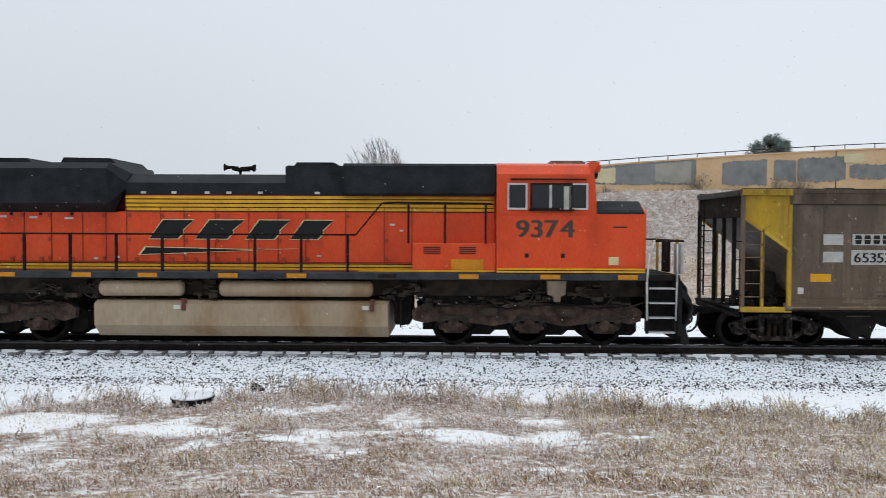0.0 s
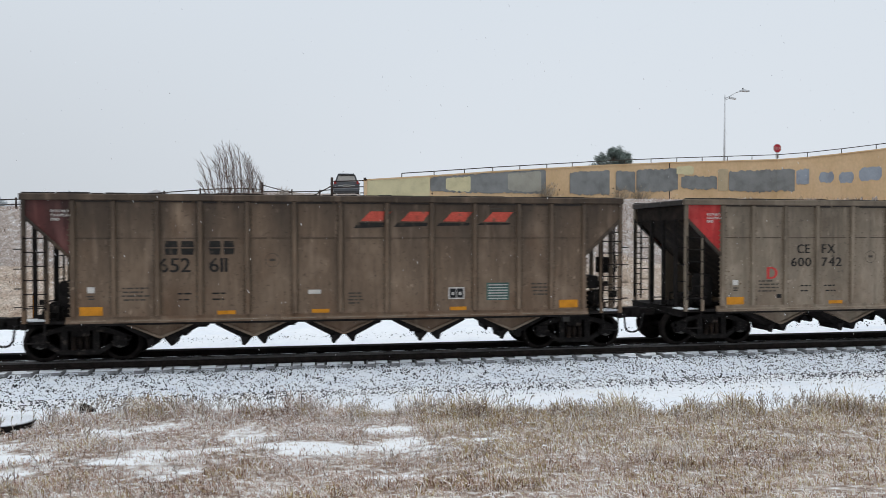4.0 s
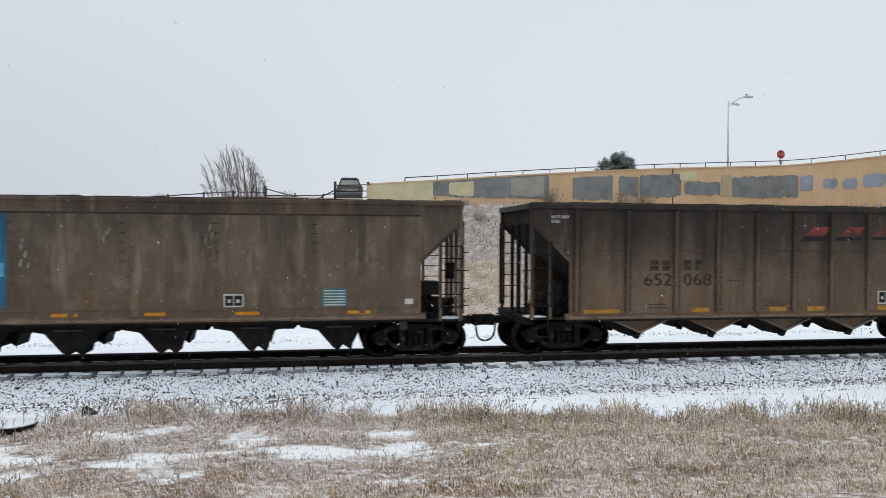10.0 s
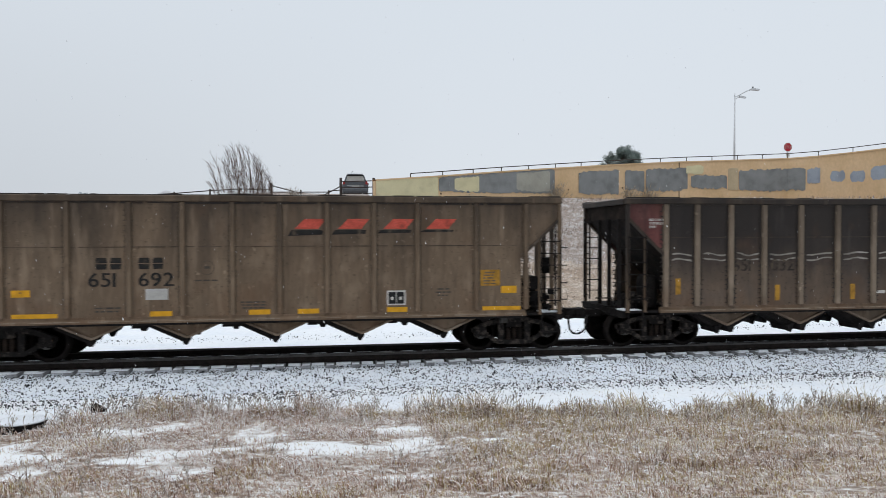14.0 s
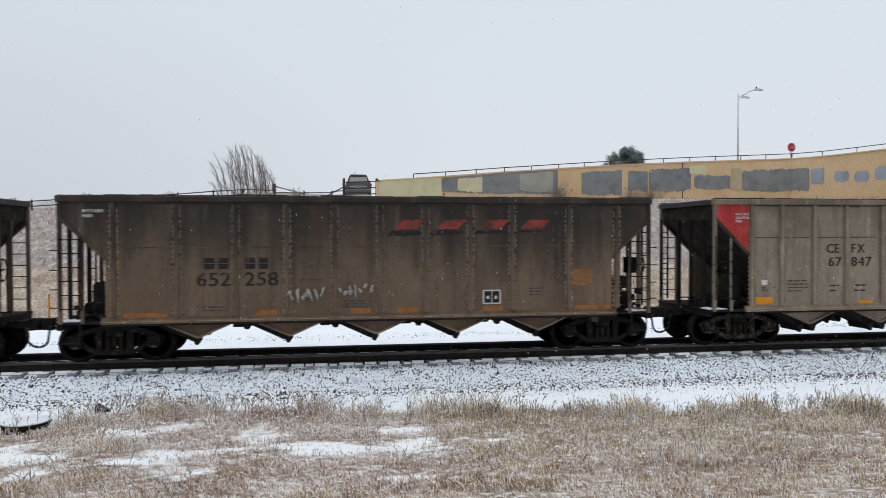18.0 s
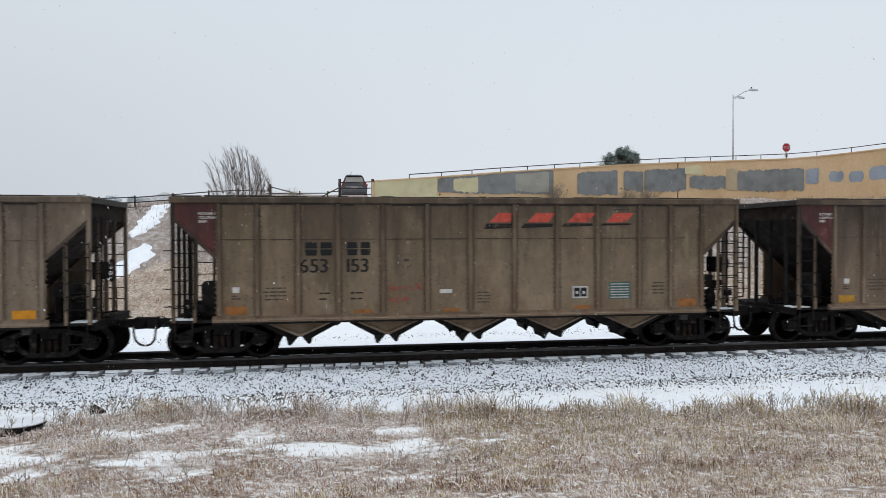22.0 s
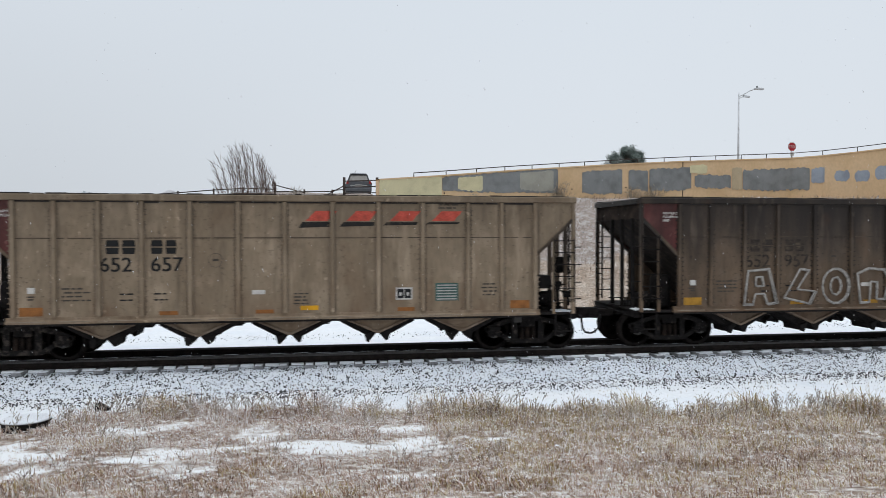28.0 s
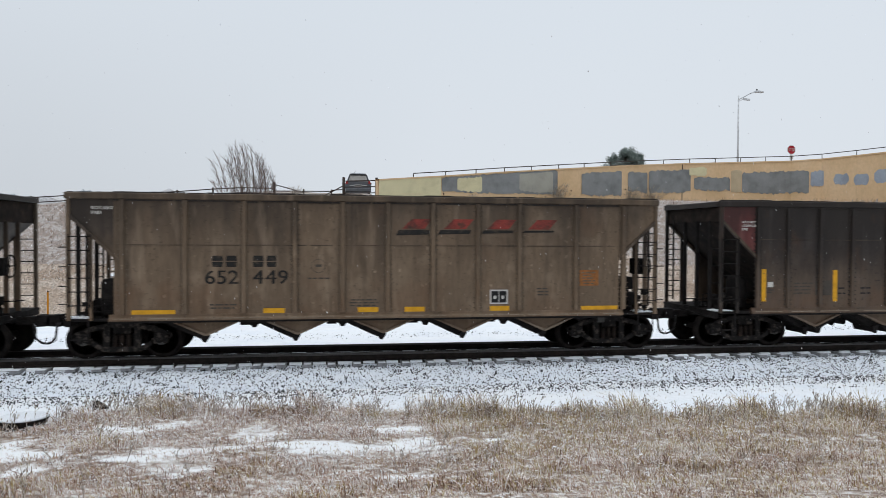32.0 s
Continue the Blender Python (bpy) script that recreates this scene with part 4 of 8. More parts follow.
def build_sign():
    s = root("stop_sign", label="red octagonal stop sign on a steel post", category="sign")
    x, y, z = 37.67, 55.0, 10.23
    part("post", Geo().box(x - 0.04, x + 0.04, y + 0.005, y + 0.06, float(ground_z(x, y)) - 0.3, z - 0.2), M_GALV, s)

    def octo(r):
        return [(x + r * math.cos(math.pi / 8 + i * math.pi / 4), z + r * math.sin(math.pi / 8 + i * math.pi / 4)) for i in range(8)]
    f = part("face_plate", Geo().prism(octo(0.385), y - 0.02, y), M_WHITE, s, "white-bordered octagon")
    part("red_face", Geo().prism(octo(0.35), y - 0.026, y - 0.021), M_SIGN, f)
    g = Geo()
    letters(g, "STOP", x - 0.275, z - 0.12, 0.24, y - 0.031, 0.12, 0.72)
    part("lettering", g, M_WHITE, f, "white letters STOP")
    part("small_plate", Geo().box(x - 0.15, x + 0.15, y - 0.03, y - 0.005, z - 0.78, z - 0.46), M_WHITE, s)


build_sign()


def build_suv():
    car = root("parked_car", pose(2.17, 54.0, float(ground_z(2.17, 54.0)) + 0.02), label="charcoal estate car with snow on its roof", category="car")
    lower = [(-0.90, 0.32), (0.90, 0.32), (0.95, 0.55), (0.96, 0.85), (0.93, 1.00), (0.86, 1.10), (-0.86, 1.10), (-0.93, 1.00), (-0.96, 0.85), (-0.95, 0.55)]
    part("body", Geo().prism(lower, 0, 4.5), M_SUV, car)
    green = [(-0.85, 1.10), (0.85, 1.10), (0.66, 1.62), (0.58, 1.70), (0.45, 1.73), (-0.45, 1.73), (-0.58, 1.70), (-0.66, 1.62)]
    part("cabin", Geo().prism(green, 0.12, 3.0, "y", [(a * 0.95, b) for a, b in green]), M_SUV, car)
    # rear window drawn as a flat pale grey panel
    part("rear_window", Geo().prism([(-0.70, 1.16), (0.70, 1.16), (0.57, 1.58), (-0.57, 1.58)], 0.09, 0.13), M_GREYPATCH, car, "pale grey rear window")
    part("window_trim", Geo().prism([(-0.60, 1.59), (0.60, 1.59), (0.56, 1.66), (-0.56, 1.66)], 0.06, 0.14), M_IRON, car)
    part("roof_snow", Geo().prism([(-0.52, 1.732), (0.52, 1.732), (0.44, 1.78), (-0.44, 1.78)], 0.15, 2.9), M_SNOW, car, "snow on the roof")
    part("tailgate_trim", Geo().box(-0.62, 0.62, -0.02, 0.01, 0.83, 0.88), M_ALU, car, "bright strip across the tailgate")
    for s in (-1, 1):
        part("tail_lamp", Geo().prism([(s * 0.72, 0.98), (s * 0.93, 0.96), (s * 0.86, 1.22), (s * 0.76, 1.18)], -0.02, 0.11), M_TAIL, car, "red tail lamp")
        part("mirror", Geo().box(s * 1.03 - 0.09, s * 1.03 + 0.09, 2.4, 2.52, 1.08, 1.24, 0.02), M_SUV, car)
        part("roof_rail", Geo().tube([(s * 0.56, 0.5, 1.70), (s * 0.56, 0.6, 1.80), (s * 0.56, 2.5, 1.80), (s * 0.56, 2.6, 1.70)], 0.02, 5), M_ALU, car)
        for y in (0.8, 3.6):
            part("wheel", Geo().cyl((s * 0.70, y, 0.34), (s * 0.93, y, 0.34), 0.34, 16), M_TYRE, car)
    part("bumper", Geo().box(-0.94, 0.94, -0.10, 0.05, 0.40, 0.66, 0.04), M_SUV, car)
    part("antenna", Geo().cyl((-0.3, 0.3, 1.73), (-0.2, -0.1, 1.92), 0.012, 5), M_IRON, car)
    part("number_plate", Geo().box(-0.26, 0.26, -0.02, -0.005, 0.78, 0.92), M_GREYPATCH, car)


build_suv()


# ---- drainage drum and stone near the track ----
def build_basin():
    b = root("drain_cover", pose(-5.57, 14.5, -0.56), label="low black drainage drum with a snow-covered lid", category="drain cover")
    part("rim", Geo().lathe([(-0.2, 0.40), (0.10, 0.40), (0.14, 0.43), (0.16, 0.43)], "z", 28), M_IRON, b)
    part("lid", Geo().lathe([(0.161, 0.425), (0.185, 0.41), (0.20, 0.30), (0.205, 0.05)], "z", 28), M_DRUMLID, b, "snow-covered lid")
    g = Geo()
    g.prism([(-0.13, -0.09), (0.13, -0.11), (0.16, -0.04), (0.06, 0.02), (-0.05, 0.07), (-0.12, 0.05), (-0.14, -0.02)], -0.08, 0.08)
    st = part("dark_rock", g, M_IRON)
    st.matrix_basis = pose(-4.54, 15.58, -0.46, 10, 8, 20)
    tagged(st, "dark broken stone lying at the grass edge", "rock")


build_basin()


def build_near_post():
    p = root("fence_post", label="dark weathered timber fence post with a wire loop", category="fence post")
    x, y = -6.477, 8.0
    gz = float(ground_z(x, y))
    part("post", Geo().lathe([(gz - 0.3, 0.075), (gz + 0.4, 0.072), (0.80, 0.066), (0.87, 0.060), (0.885, 0.045)], "z", 12, (x, y, 0)), M_POST, p)
    loop = [(x + 0.06 + 0.05 * math.sin(i * 0.6), y - 0.03, 0.78 - 0.055 * i) for i in range(9)]
    part("wire", Geo().tube(loop, 0.006, 5), M_IRON, p, "bent fence wire")


build_near_post()


def build_stakes():
    for x, y, h, m, label in ((-11.7, 33.0, 1.2, M_ORANGE, "orange marker stake at the foot of the embankment"), (-9.0, 33.7, 1.25, M_POST, "thin dark wooden stake at the foot of the embankment"),
                              (-3.45, 34.3, 0.75, M_POST, "short dark wooden stake at the foot of the embankment")):
        z = float(ground_z(x, y))
        k = root("marker_stake", pose(x, y, z), label=label, category="stake")
        part("shaft", Geo().prism([(-0.035, -0.03), (0.035, -0.03), (0.035, 0.03), (-0.035, 0.03)], -0.3, h - 0.06, "z", [(-0.03, -0.025), (0.03, -0.025), (0.03, 0.025), (-0.03, 0.025)]), m, k)
        part("tip", Geo().prism([(-0.03, -0.025), (0.03, -0.025), (0.03, 0.025), (-0.03, 0.025)], h - 0.058, h, "z", [(-0.012, -0.01), (0.012, -0.01), (0.012, 0.01), (-0.012, 0.01)]), M_POST, k)


build_stakes()


# ---- rolling stock: every car is built from its near end corner (x = 0), track centre (y = 0) and rail top (z = 0) ----
def truck_geo(parent, x):
    t = new("truck")
    t.parent, t.location = parent, (x, 0, 0)
    t.empty_display_size = 0.2
    for s in (-1, 1):
        y = s * 1.0
        g = Geo()
        g.prism([(-1.12, 0.52), (-0.72, 0.66), (-0.34, 0.76), (0.34, 0.76), (0.72, 0.66), (1.12, 0.52), (1.12, 0.62), (0.75, 0.78), (0.36, 0.87), (-0.36, 0.87), (-0.75, 0.78), (-1.12, 0.62)], y - 0.07, y + 0.07)
        g.prism([(-0.72, 0.36), (-0.42, 0.19), (0.42, 0.19), (0.72, 0.36), (0.72, 0.48), (0.42, 0.31), (-0.42, 0.31), (-0.72, 0.48)], y - 0.07, y + 0.07)
        for q in (-1, 1):
            g.prism([(q * 0.28, 0.28), (q * 0.42, 0.28), (q * 0.42, 0.80), (q * 0.28, 0.80)], y - 0.08, y + 0.08)
            g.prism([(q * 0.68, 0.34), (q * 1.1, 0.50), (q * 1.1, 0.62), (q * 0.68, 0.50)], y - 0.07, y + 0.07)
            g.box(q * 0.889 - 0.15, q * 0.889 + 0.15, y - 0.09, y + 0.09, 0.38, 0.66, 0.03)
        part("side_frame", g, M_FREIGHT_TRUCK, t)
        for q in (-0.15, 0.0, 0.15):
            coil = [(0.30, 0.03)]
            for k in range(6):
                coil += [(0.31 + k * 0.05, 0.045), (0.33 + k * 0.05, 0.066)]
            part("spring", Geo().lathe(coil + [(0.62, 0.03)], "z", 8, (q, y + s * 0.05, 0)), M_TRUCK, t)
    part("bolster", Geo().box(-0.2, 0.2, -1.05, 1.05, 0.62, 0.80, 0.04), M_FREIGHT_TRUCK, t)
    # dark filler blocks added behind the springs to close the see-through gaps
    part("spring_plank", Geo().box(-0.27, 0.27, -0.92, 0.92, 0.22, 0.62, 0.03).box(-0.62, 0.62, -0.55, 0.55, 0.30, 0.66), M_IRON, t)
    part("brake_beam", Geo().box(-0.36, -0.30, -0.75, 0.75, 0.32, 0.42).box(0.30, 0.36, -0.75, 0.75, 0.32, 0.42), M_IRON, t)
    return t


def wheelset(parent, x, r, gauge_y, bearing_y):
    g = Geo()
    for s in (-1, 1):
        y = s * gauge_y
        a = [(y + s * 0.07, r * 0.80), (y + s * 0.07, r), (y - s * 0.03, r + 0.008), (y - s * 0.05, r + 0.028), (y - s * 0.068, r + 0.02), (y - s * 0.068, r * 0.8), (y - s * 0.03, r * 0.75), (y - s * 0.02, r * 0.35), (y - s * 0.08, r * 0.28)]
        g.lathe(a, "y", 30)
        g.lathe([(y + s * 0.07, r * 0.80), (y + s * 0.03, r * 0.76), (y + s * 0.005, r * 0.4), (y + s * 0.09, r * 0.30), (y + s * 0.09, 0.02)], "y", 30)
    g.cyl((0, -bearing_y, 0), (0, bearing_y, 0), 0.085, 12)
    w = part("wheelset", g, M_WHEEL, parent)
    w.location = (x, 0, r)
    for s in (-1, 1):
        c = Geo()
        c.cyl((0, s * (bearing_y - 0.10), 0), (0, s * (bearing_y + 0.08), 0), 0.125, 14)
        for k in range(3):
            a = k * 2.094
            c.box(0.07 * math.cos(a) - 0.022, 0.07 * math.cos(a) + 0.022, s * (bearing_y + 0.09) - 0.02, s * (bearing_y + 0.09) + 0.02, 0.07 * math.sin(a) - 0.022, 0.07 * math.sin(a) + 0.022)
        part("bearing_cap", c, M_CAP, w, "worn grey bearing cap")
    return w


TURNING = []


def add_running_gear(car, first):
    for x in (1.11, 13.35):
        t = truck_geo(car, x)
        for q in (-0.889, 0.889):
            w = wheelset(t, q, 0.457, 0.75, 0.98)
            if first:
                TURNING.append((w, q, 0.457))
    for x, s in ((0.0, -1), (14.47, 1)):
        c = Geo()
        c.box(min(x + s * 0.1, x + s * 0.62), max(x + s * 0.1, x + s * 0.62), -0.11, 0.11, 0.74, 0.95, 0.03)
        c.prism([(x + s * 0.58, 0.70), (x + s * 0.86, 0.72), (x + s * 0.90, 0.84), (x + s * 0.84, 0.98), (x + s * 0.58, 0.99)], -0.19, 0.15)
        part("coupler", c, M_IRON, car)
        h = [(x + s * 0.58, -0.35, 0.82), (x + s * 0.60, -0.36, 0.62), (x + s * 0.63, -0.34, 0.45), (x + s * 0.72, -0.30, 0.34), (x + s * 0.842, -0.28, 0.30)]
        part("air_hose", Geo().tube(h, 0.028, 7), M_HOSE, car)
        lv = [(x + s * 0.16, -1.5, 0.88), (x + s * 0.22, -1.2, 0.92), (x + s * 0.22, -0.5, 0.95), (x + s * 0.5, -0.1, 1.02)]
        part("uncoupling_lever", Geo().tube(lv, 0.016, 5), M_IRON, car)


def ladder(x0, x1, y, z0, z1, rungs, r=0.014):
    g = Geo()
    for x in (x0, x1):
        g.box(x - 0.012, x + 0.012, y - 0.014, y + 0.014, z0 - 0.05, z1 + 0.05)
    for i in range(rungs):
        z = z0 + (z1 - z0) * i / (rungs - 1)
        g.cyl((x0, y, z), (x1, y, z), r, 5)
    return g


def end_ladder(x, y0, y1, z0, z1, rungs):
    g = Geo()
    for y in (y0, y1):
        g.box(x - 0.02, x + 0.02, y - 0.02, y + 0.02, z0 - 0.1, z1 + 0.1)
    for i in range(rungs):
        z = z0 + (z1 - z0) * i / (rungs - 1)
        g.cyl((x, y0, z), (x, y1, z), 0.014, 5)
    return g


STYLE_RIBS = {
    "A": [1.12, 2.0, 2.96, 3.92, 5.0, 6.1, 7.19, 8.32, 9.44, 10.53, 11.67, 12.53, 13.40],
    "C": [1.25, 2.65, 4.0, 5.19, 6.33, 7.43, 8.55, 9.69, 10.76, 12.24, 13.52],
    "D": [1.10, 2.48, 3.96, 5.10, 6.17, 7.22, 8.33, 9.49, 10.62, 11.90, 13.36],
    "B": [2.6, 5.3, 7.45, 9.6, 11.95],
}
HOPPERS = {"A": [2.98, 5.13, 7.28, 9.43, 11.55], "C": [3.1, 5.25, 7.35, 9.4, 11.5], "D": [2.66, 4.85, 7.05, 9.25, 11.4], "B": [3.05, 5.15, 7.25, 9.35, 11.4]}


def hopper_car(style, first=False):
    car = root("hopper_car")
    b = style == "B"
    xa, xb = (1.2, 13.40) if b else (1.06, 13.40)
    zs = 1.15 if b else 1.08
    dz = 0.14 if style == 'D' else 0.0
    ztop = 3.97 + dz
    zband = 3.62 if b else 3.82 + dz
    dl = 3.30 if b else 3.45          # height at which the end diagonal starts
    for s in (-1, 1):
        y = s * 1.56
        y0, y1 = min(y, y + s * 0.012), max(y, y + s * 0.012)
        part("side_sheet", Geo().box(xa, xb, y0, y1, zs, 3.90 + dz), M_BROWN, car)
        part("end_panel", Geo().prism([(0.12, 3.90 + dz), (xa - 0.002, 3.90 + dz), (xa - 0.002, 2.52), (0.12, dl)], y0, y1), M_BROWN, car)
        part("tail_panel", Geo().prism([(xb + 0.002, 3.90 + dz), (14.36, 3.90 + dz), (14.36, 3.42), (xb + 0.002, 2.50)], y0, y1), M_BROWN, car)
        tc = Geo()
        tc.box(0.0, 14.47, y - 0.06 if s > 0 else y - 0.07, y + 0.07 if s > 0 else y + 0.06, zband if not b else 3.86, ztop, 0.02)
        if b:
            tc.prism([(y, zband), (y + s * 0.03, zband), (y + s * 0.05, 3.86), (y, 3.86)], 1.2, 13.4, "x")
        part("top_chord", tc, M_BROWN, car)
        te, x, q = Geo(), 0.05, random.Random(style + "edge")
        while x < 14.2:
            e = min(14.42, x + q.uniform(0.1, 0.9))
            te.box(x, e, y - 0.05, y + 0.05, ztop + 0.002, ztop + q.uniform(0.012, 0.035))
            x = e + q.uniform(0, 0.05)
        tagged(part("coal_residue", te, M_BLACK, car, "coal dust caked along the top edge"), kind="stuff")
        part("side_sill", Geo().prism([(y - s * 0.05, zs - 0.10), (y + s * 0.07, zs - 0.10), (y + s * 0.07, zs - 0.06), (y + s * 0.02, zs - 0.01), (y + s * 0.02, zs + 0.05), (y - s * 0.05, zs + 0.05)], xa - 0.1, xb + 0.12, "x"), M_BROWN, car)
        # black strip stands in for the shade under the side sill
        part("sill_flange", Geo().box(xa - 0.1, xb + 0.12, min(y, y + s * 0.06), max(y, y + s * 0.06), zs - 0.15, zs - 0.102), M_IRON, car)
        q, lg, x = random.Random(style + "ledge"), Geo(), xa
        while x < xb - 0.2:
            e = min(xb, x + q.uniform(0.2, 1.1))
            lg.box(x, e, min(y + s * 0.055, y + s * 0.075), max(y + s * 0.055, y + s * 0.075), zs - 0.062, zs - 0.040)
            x = e + q.uniform(0.05, 0.5)
        # tan dashes of uneven length along the sill ledge
        tagged(part("ledge_dust", lg, M_TAN, car, "pale broken line along the sill ledge"), kind="stuff")
        # open ends: posts, diagonals and steps
        for x in (0.03, 14.36):
            part("corner_post", Geo().box(x, x + 0.09, y - 0.05, y + 0.05, 1.0, 3.86 + dz, 0.012), M_BROWN, car)
        for x, top in ((0.52, 3.02 if not b else 2.95), (13.86, 2.98)):
            part("ladder_post", Geo().box(x, x + 0.07, y - 0.04, y + 0.04, 1.0, top, 0.01), M_BROWN, car)
        part("diagonal", Geo().prism([(0.10, dl - 0.06), (0.10, dl + 0.03), (xa, 2.55), (xa, 2.46)], y - 0.05, y + 0.05), M_BROWN, car)
        part("diagonal", Geo().prism([(14.38, 3.34), (14.38, 3.43), (xb, 2.52), (xb, 2.43)], y - 0.05, y + 0.05), M_BROWN, car)
        part("ladder", ladder(0.08, 0.56, y + s * 0.05, 1.35, 2.95, 6), M_IRON, car)
        part("ladder", ladder(13.9, 14.42, y + s * 0.05, 1.35, 2.86, 6), M_IRON, car)
        for z in (1.38, 1.80, 2.25, 2.70):
            if s < 0:
                part("grab_iron", Geo().tube([(0.10, y - 0.03, z), (-0.12, y - 0.05, z), (-0.14, y + 0.08, z)], 0.013, 5), M_IRON, car)
                part("grab_iron", Geo().tube([(14.38, y - 0.03, z), (14.60, y - 0.05, z), (14.62, y + 0.08, z)], 0.013, 5), M_IRON, car)
        part("step", Geo().tube([(0.1, y, 1.0), (0.1, y, 0.55), (0.5, y, 0.55), (0.5, y, 1.0)], 0.02, 5), M_IRON, car)
        part("step", Geo().tube([(13.95, y, 1.0), (13.95, y, 0.55), (14.35, y, 0.55), (14.35, y, 1.0)], 0.02, 5), M_IRON, car)
        if not b:
            q = random.Random(len(style) + s)
            sg, x, z = Geo(), xa + 0.1, 2.94 if style != "C" else 2.75
            while x < xb - 0.3:
                e = min(xb - 0.1, x + q.uniform(0.3, 1.2))
                sg.box(x, e, min(y + s * 0.012, y + s * 0.02), max(y + s * 0.012, y + s * 0.02), z, z + q.uniform(0.014, 0.022))
                x = e + q.uniform(0.03, 0.14)
            part("seam", sg, M_DARK, car)
            # broken black strip of uneven height directly below the top chord
            ug, x = Geo(), xa
            while x < xb - 0.3:
                e = min(xb, x + q.uniform(0.2, 1.5))
                ug.box(x, e, min(y + s * 0.012, y + s * 0.03), max(y + s * 0.012, y + s * 0.03), 3.79 + dz - q.uniform(0, 0.02), 3.818 + dz)
                x = e + q.uniform(0.0, 0.1)
            part("chord_seam", ug, M_BLACK, car)
        else:
            part("seam", Geo().box(1.22, 13.38, min(y + s * 0.012, y + s * 0.022), max(y + s * 0.012, y + s * 0.022), zband - 0.03, zband), M_DARK, car)
            part("lower_seam", Geo().box(1.22, 13.38, min(y + s * 0.012, y + s * 0.024), max(y + s * 0.012, y + s * 0.024), 1.33, 1.35), M_DARK, car)
        # ribs share one mesh
        w, d = {"A": (0.055, 0.07), "C": (0.06, 0.07), "D": (0.13, 0.09), "B": (0.09, 0.022)}[style]
        rib = Geo()
        o0, o1 = (0.013, d)
        rib.prism([(-w, s * o0), (w, s * o0), (w * 0.75, s * o1), (-w * 0.75, s * o1)], zs + 0.06, (3.81 + dz if not b else 3.58), "z")
        fl = []
        q = random.Random(style)
        for v in range(3 if not b else 0):
            f = Geo()
            # broken strips put shade and grime of the rib edges into colour; rivets follow
            for side in (-1, 1):
                z = zs + 0.08
                while z < 3.74:
                    e = min(3.78, z + q.uniform(0.08, 0.5))
                    a = side * (w + 0.012)
                    f.box(a - 0.010, a + 0.010 + q.uniform(0, 0.008), min(s * 0.013, s * 0.018), max(s * 0.013, s * 0.018), z, e)
                    z = e + q.uniform(0.02, 0.16)
                for k in range(21):
                    z = zs + 0.14 + k * (3.60 - zs) / 21
                    if q.random() < 0.9:
                        a = side * (w + 0.040)
                        f.box(a - 0.016, a + 0.016, min(s * 0.012, s * 0.032), max(s * 0.012, s * 0.032), z - 0.014, z + 0.014)
            fl.append(f.mesh("rivet_line", M_DARK))
        me = rib.mesh("rib", M_BROWN)
        for i, x in enumerate(STYLE_RIBS[style]):
            r = part("rib", me, None, car)
            r.location = (x, y, 0)
            if fl:
                tagged(part("rivet_line", fl[i % 3], None, r), kind="stuff")
        if not b:
            rv = Geo()
            for k in range(8):
                for x, q in ((1.3 + k * 0.115, 1), (13.2 - k * 0.115, -1)):
                    z = 2.05 - k * 0.11
                    rv.box(x - 0.016, x + 0.016, min(y + s * 0.012, y + s * 0.024), max(y + s * 0.012, y + s * 0.024), z - 0.014, z + 0.014)
            tagged(part("riveting", rv, M_DARK, car), kind="stuff")
        else:
            rv = Geo()
            for x in (4.0, 6.4, 8.5, 10.8):
                for k in range(9):
                    rv.box(x - 0.06, x + 0.06, min(y + s * 0.012, y + s * 0.028), max(y + s * 0.012, y + s * 0.028), 1.6 + k * 0.22, 1.625 + k * 0.22)
            tagged(part("rung_mark", rv, M_DARK, car), kind="stuff")
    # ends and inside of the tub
    # recessed slope and end sheets are given a darker colour than the sides
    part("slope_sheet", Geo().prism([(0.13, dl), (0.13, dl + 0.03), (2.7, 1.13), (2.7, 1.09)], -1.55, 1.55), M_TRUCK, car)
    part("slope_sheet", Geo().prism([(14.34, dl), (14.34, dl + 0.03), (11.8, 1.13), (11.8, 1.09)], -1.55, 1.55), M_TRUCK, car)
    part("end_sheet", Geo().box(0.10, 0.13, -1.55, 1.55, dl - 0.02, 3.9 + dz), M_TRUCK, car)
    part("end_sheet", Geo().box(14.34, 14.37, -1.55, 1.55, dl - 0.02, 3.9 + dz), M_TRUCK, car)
    part("end_chord", Geo().box(-0.02, 0.14, -1.5, 1.5, 3.82 + dz, 3.96 + dz, 0.02), M_BROWN, car)
    part("end_chord", Geo().box(14.33, 14.49, -1.5, 1.5, 3.82 + dz, 3.96 + dz, 0.02), M_BROWN, car)
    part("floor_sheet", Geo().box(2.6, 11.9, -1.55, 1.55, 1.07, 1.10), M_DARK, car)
    part("centre_sill", Geo().box(-0.05, 14.52, -0.33, 0.33, 0.80, 1.06), M_IRON, car)
    for x0, x1 in ((-0.06, 1.25), (13.2, 14.53)):
        part("end_platform", Geo().box(x0, x1, -1.5, 1.5, 0.97, 1.03), M_IRON, car)
        part("end_sill", Geo().box(x0 if x0 < 0 else x1 - 0.14, x0 + 0.14 if x0 < 0 else x1, -1.45, 1.45, 0.84, 1.02, 0.02), M_IRON, car)
    for x0, x1 in ((-0.03, 0.5), (13.95, 14.48)):
        q = random.Random(style + "snow")
        part("platform_snow", Geo().prism([(x0, -1.46), (x1, -1.44), (x1 - 0.06, -1.1 + q.uniform(-0.1, 0.1)), (x0 + 0.2, -0.9), (x0, -1.05)], 1.032, 1.055, "z"), M_SNOW, car, "snow lying on the end platform")
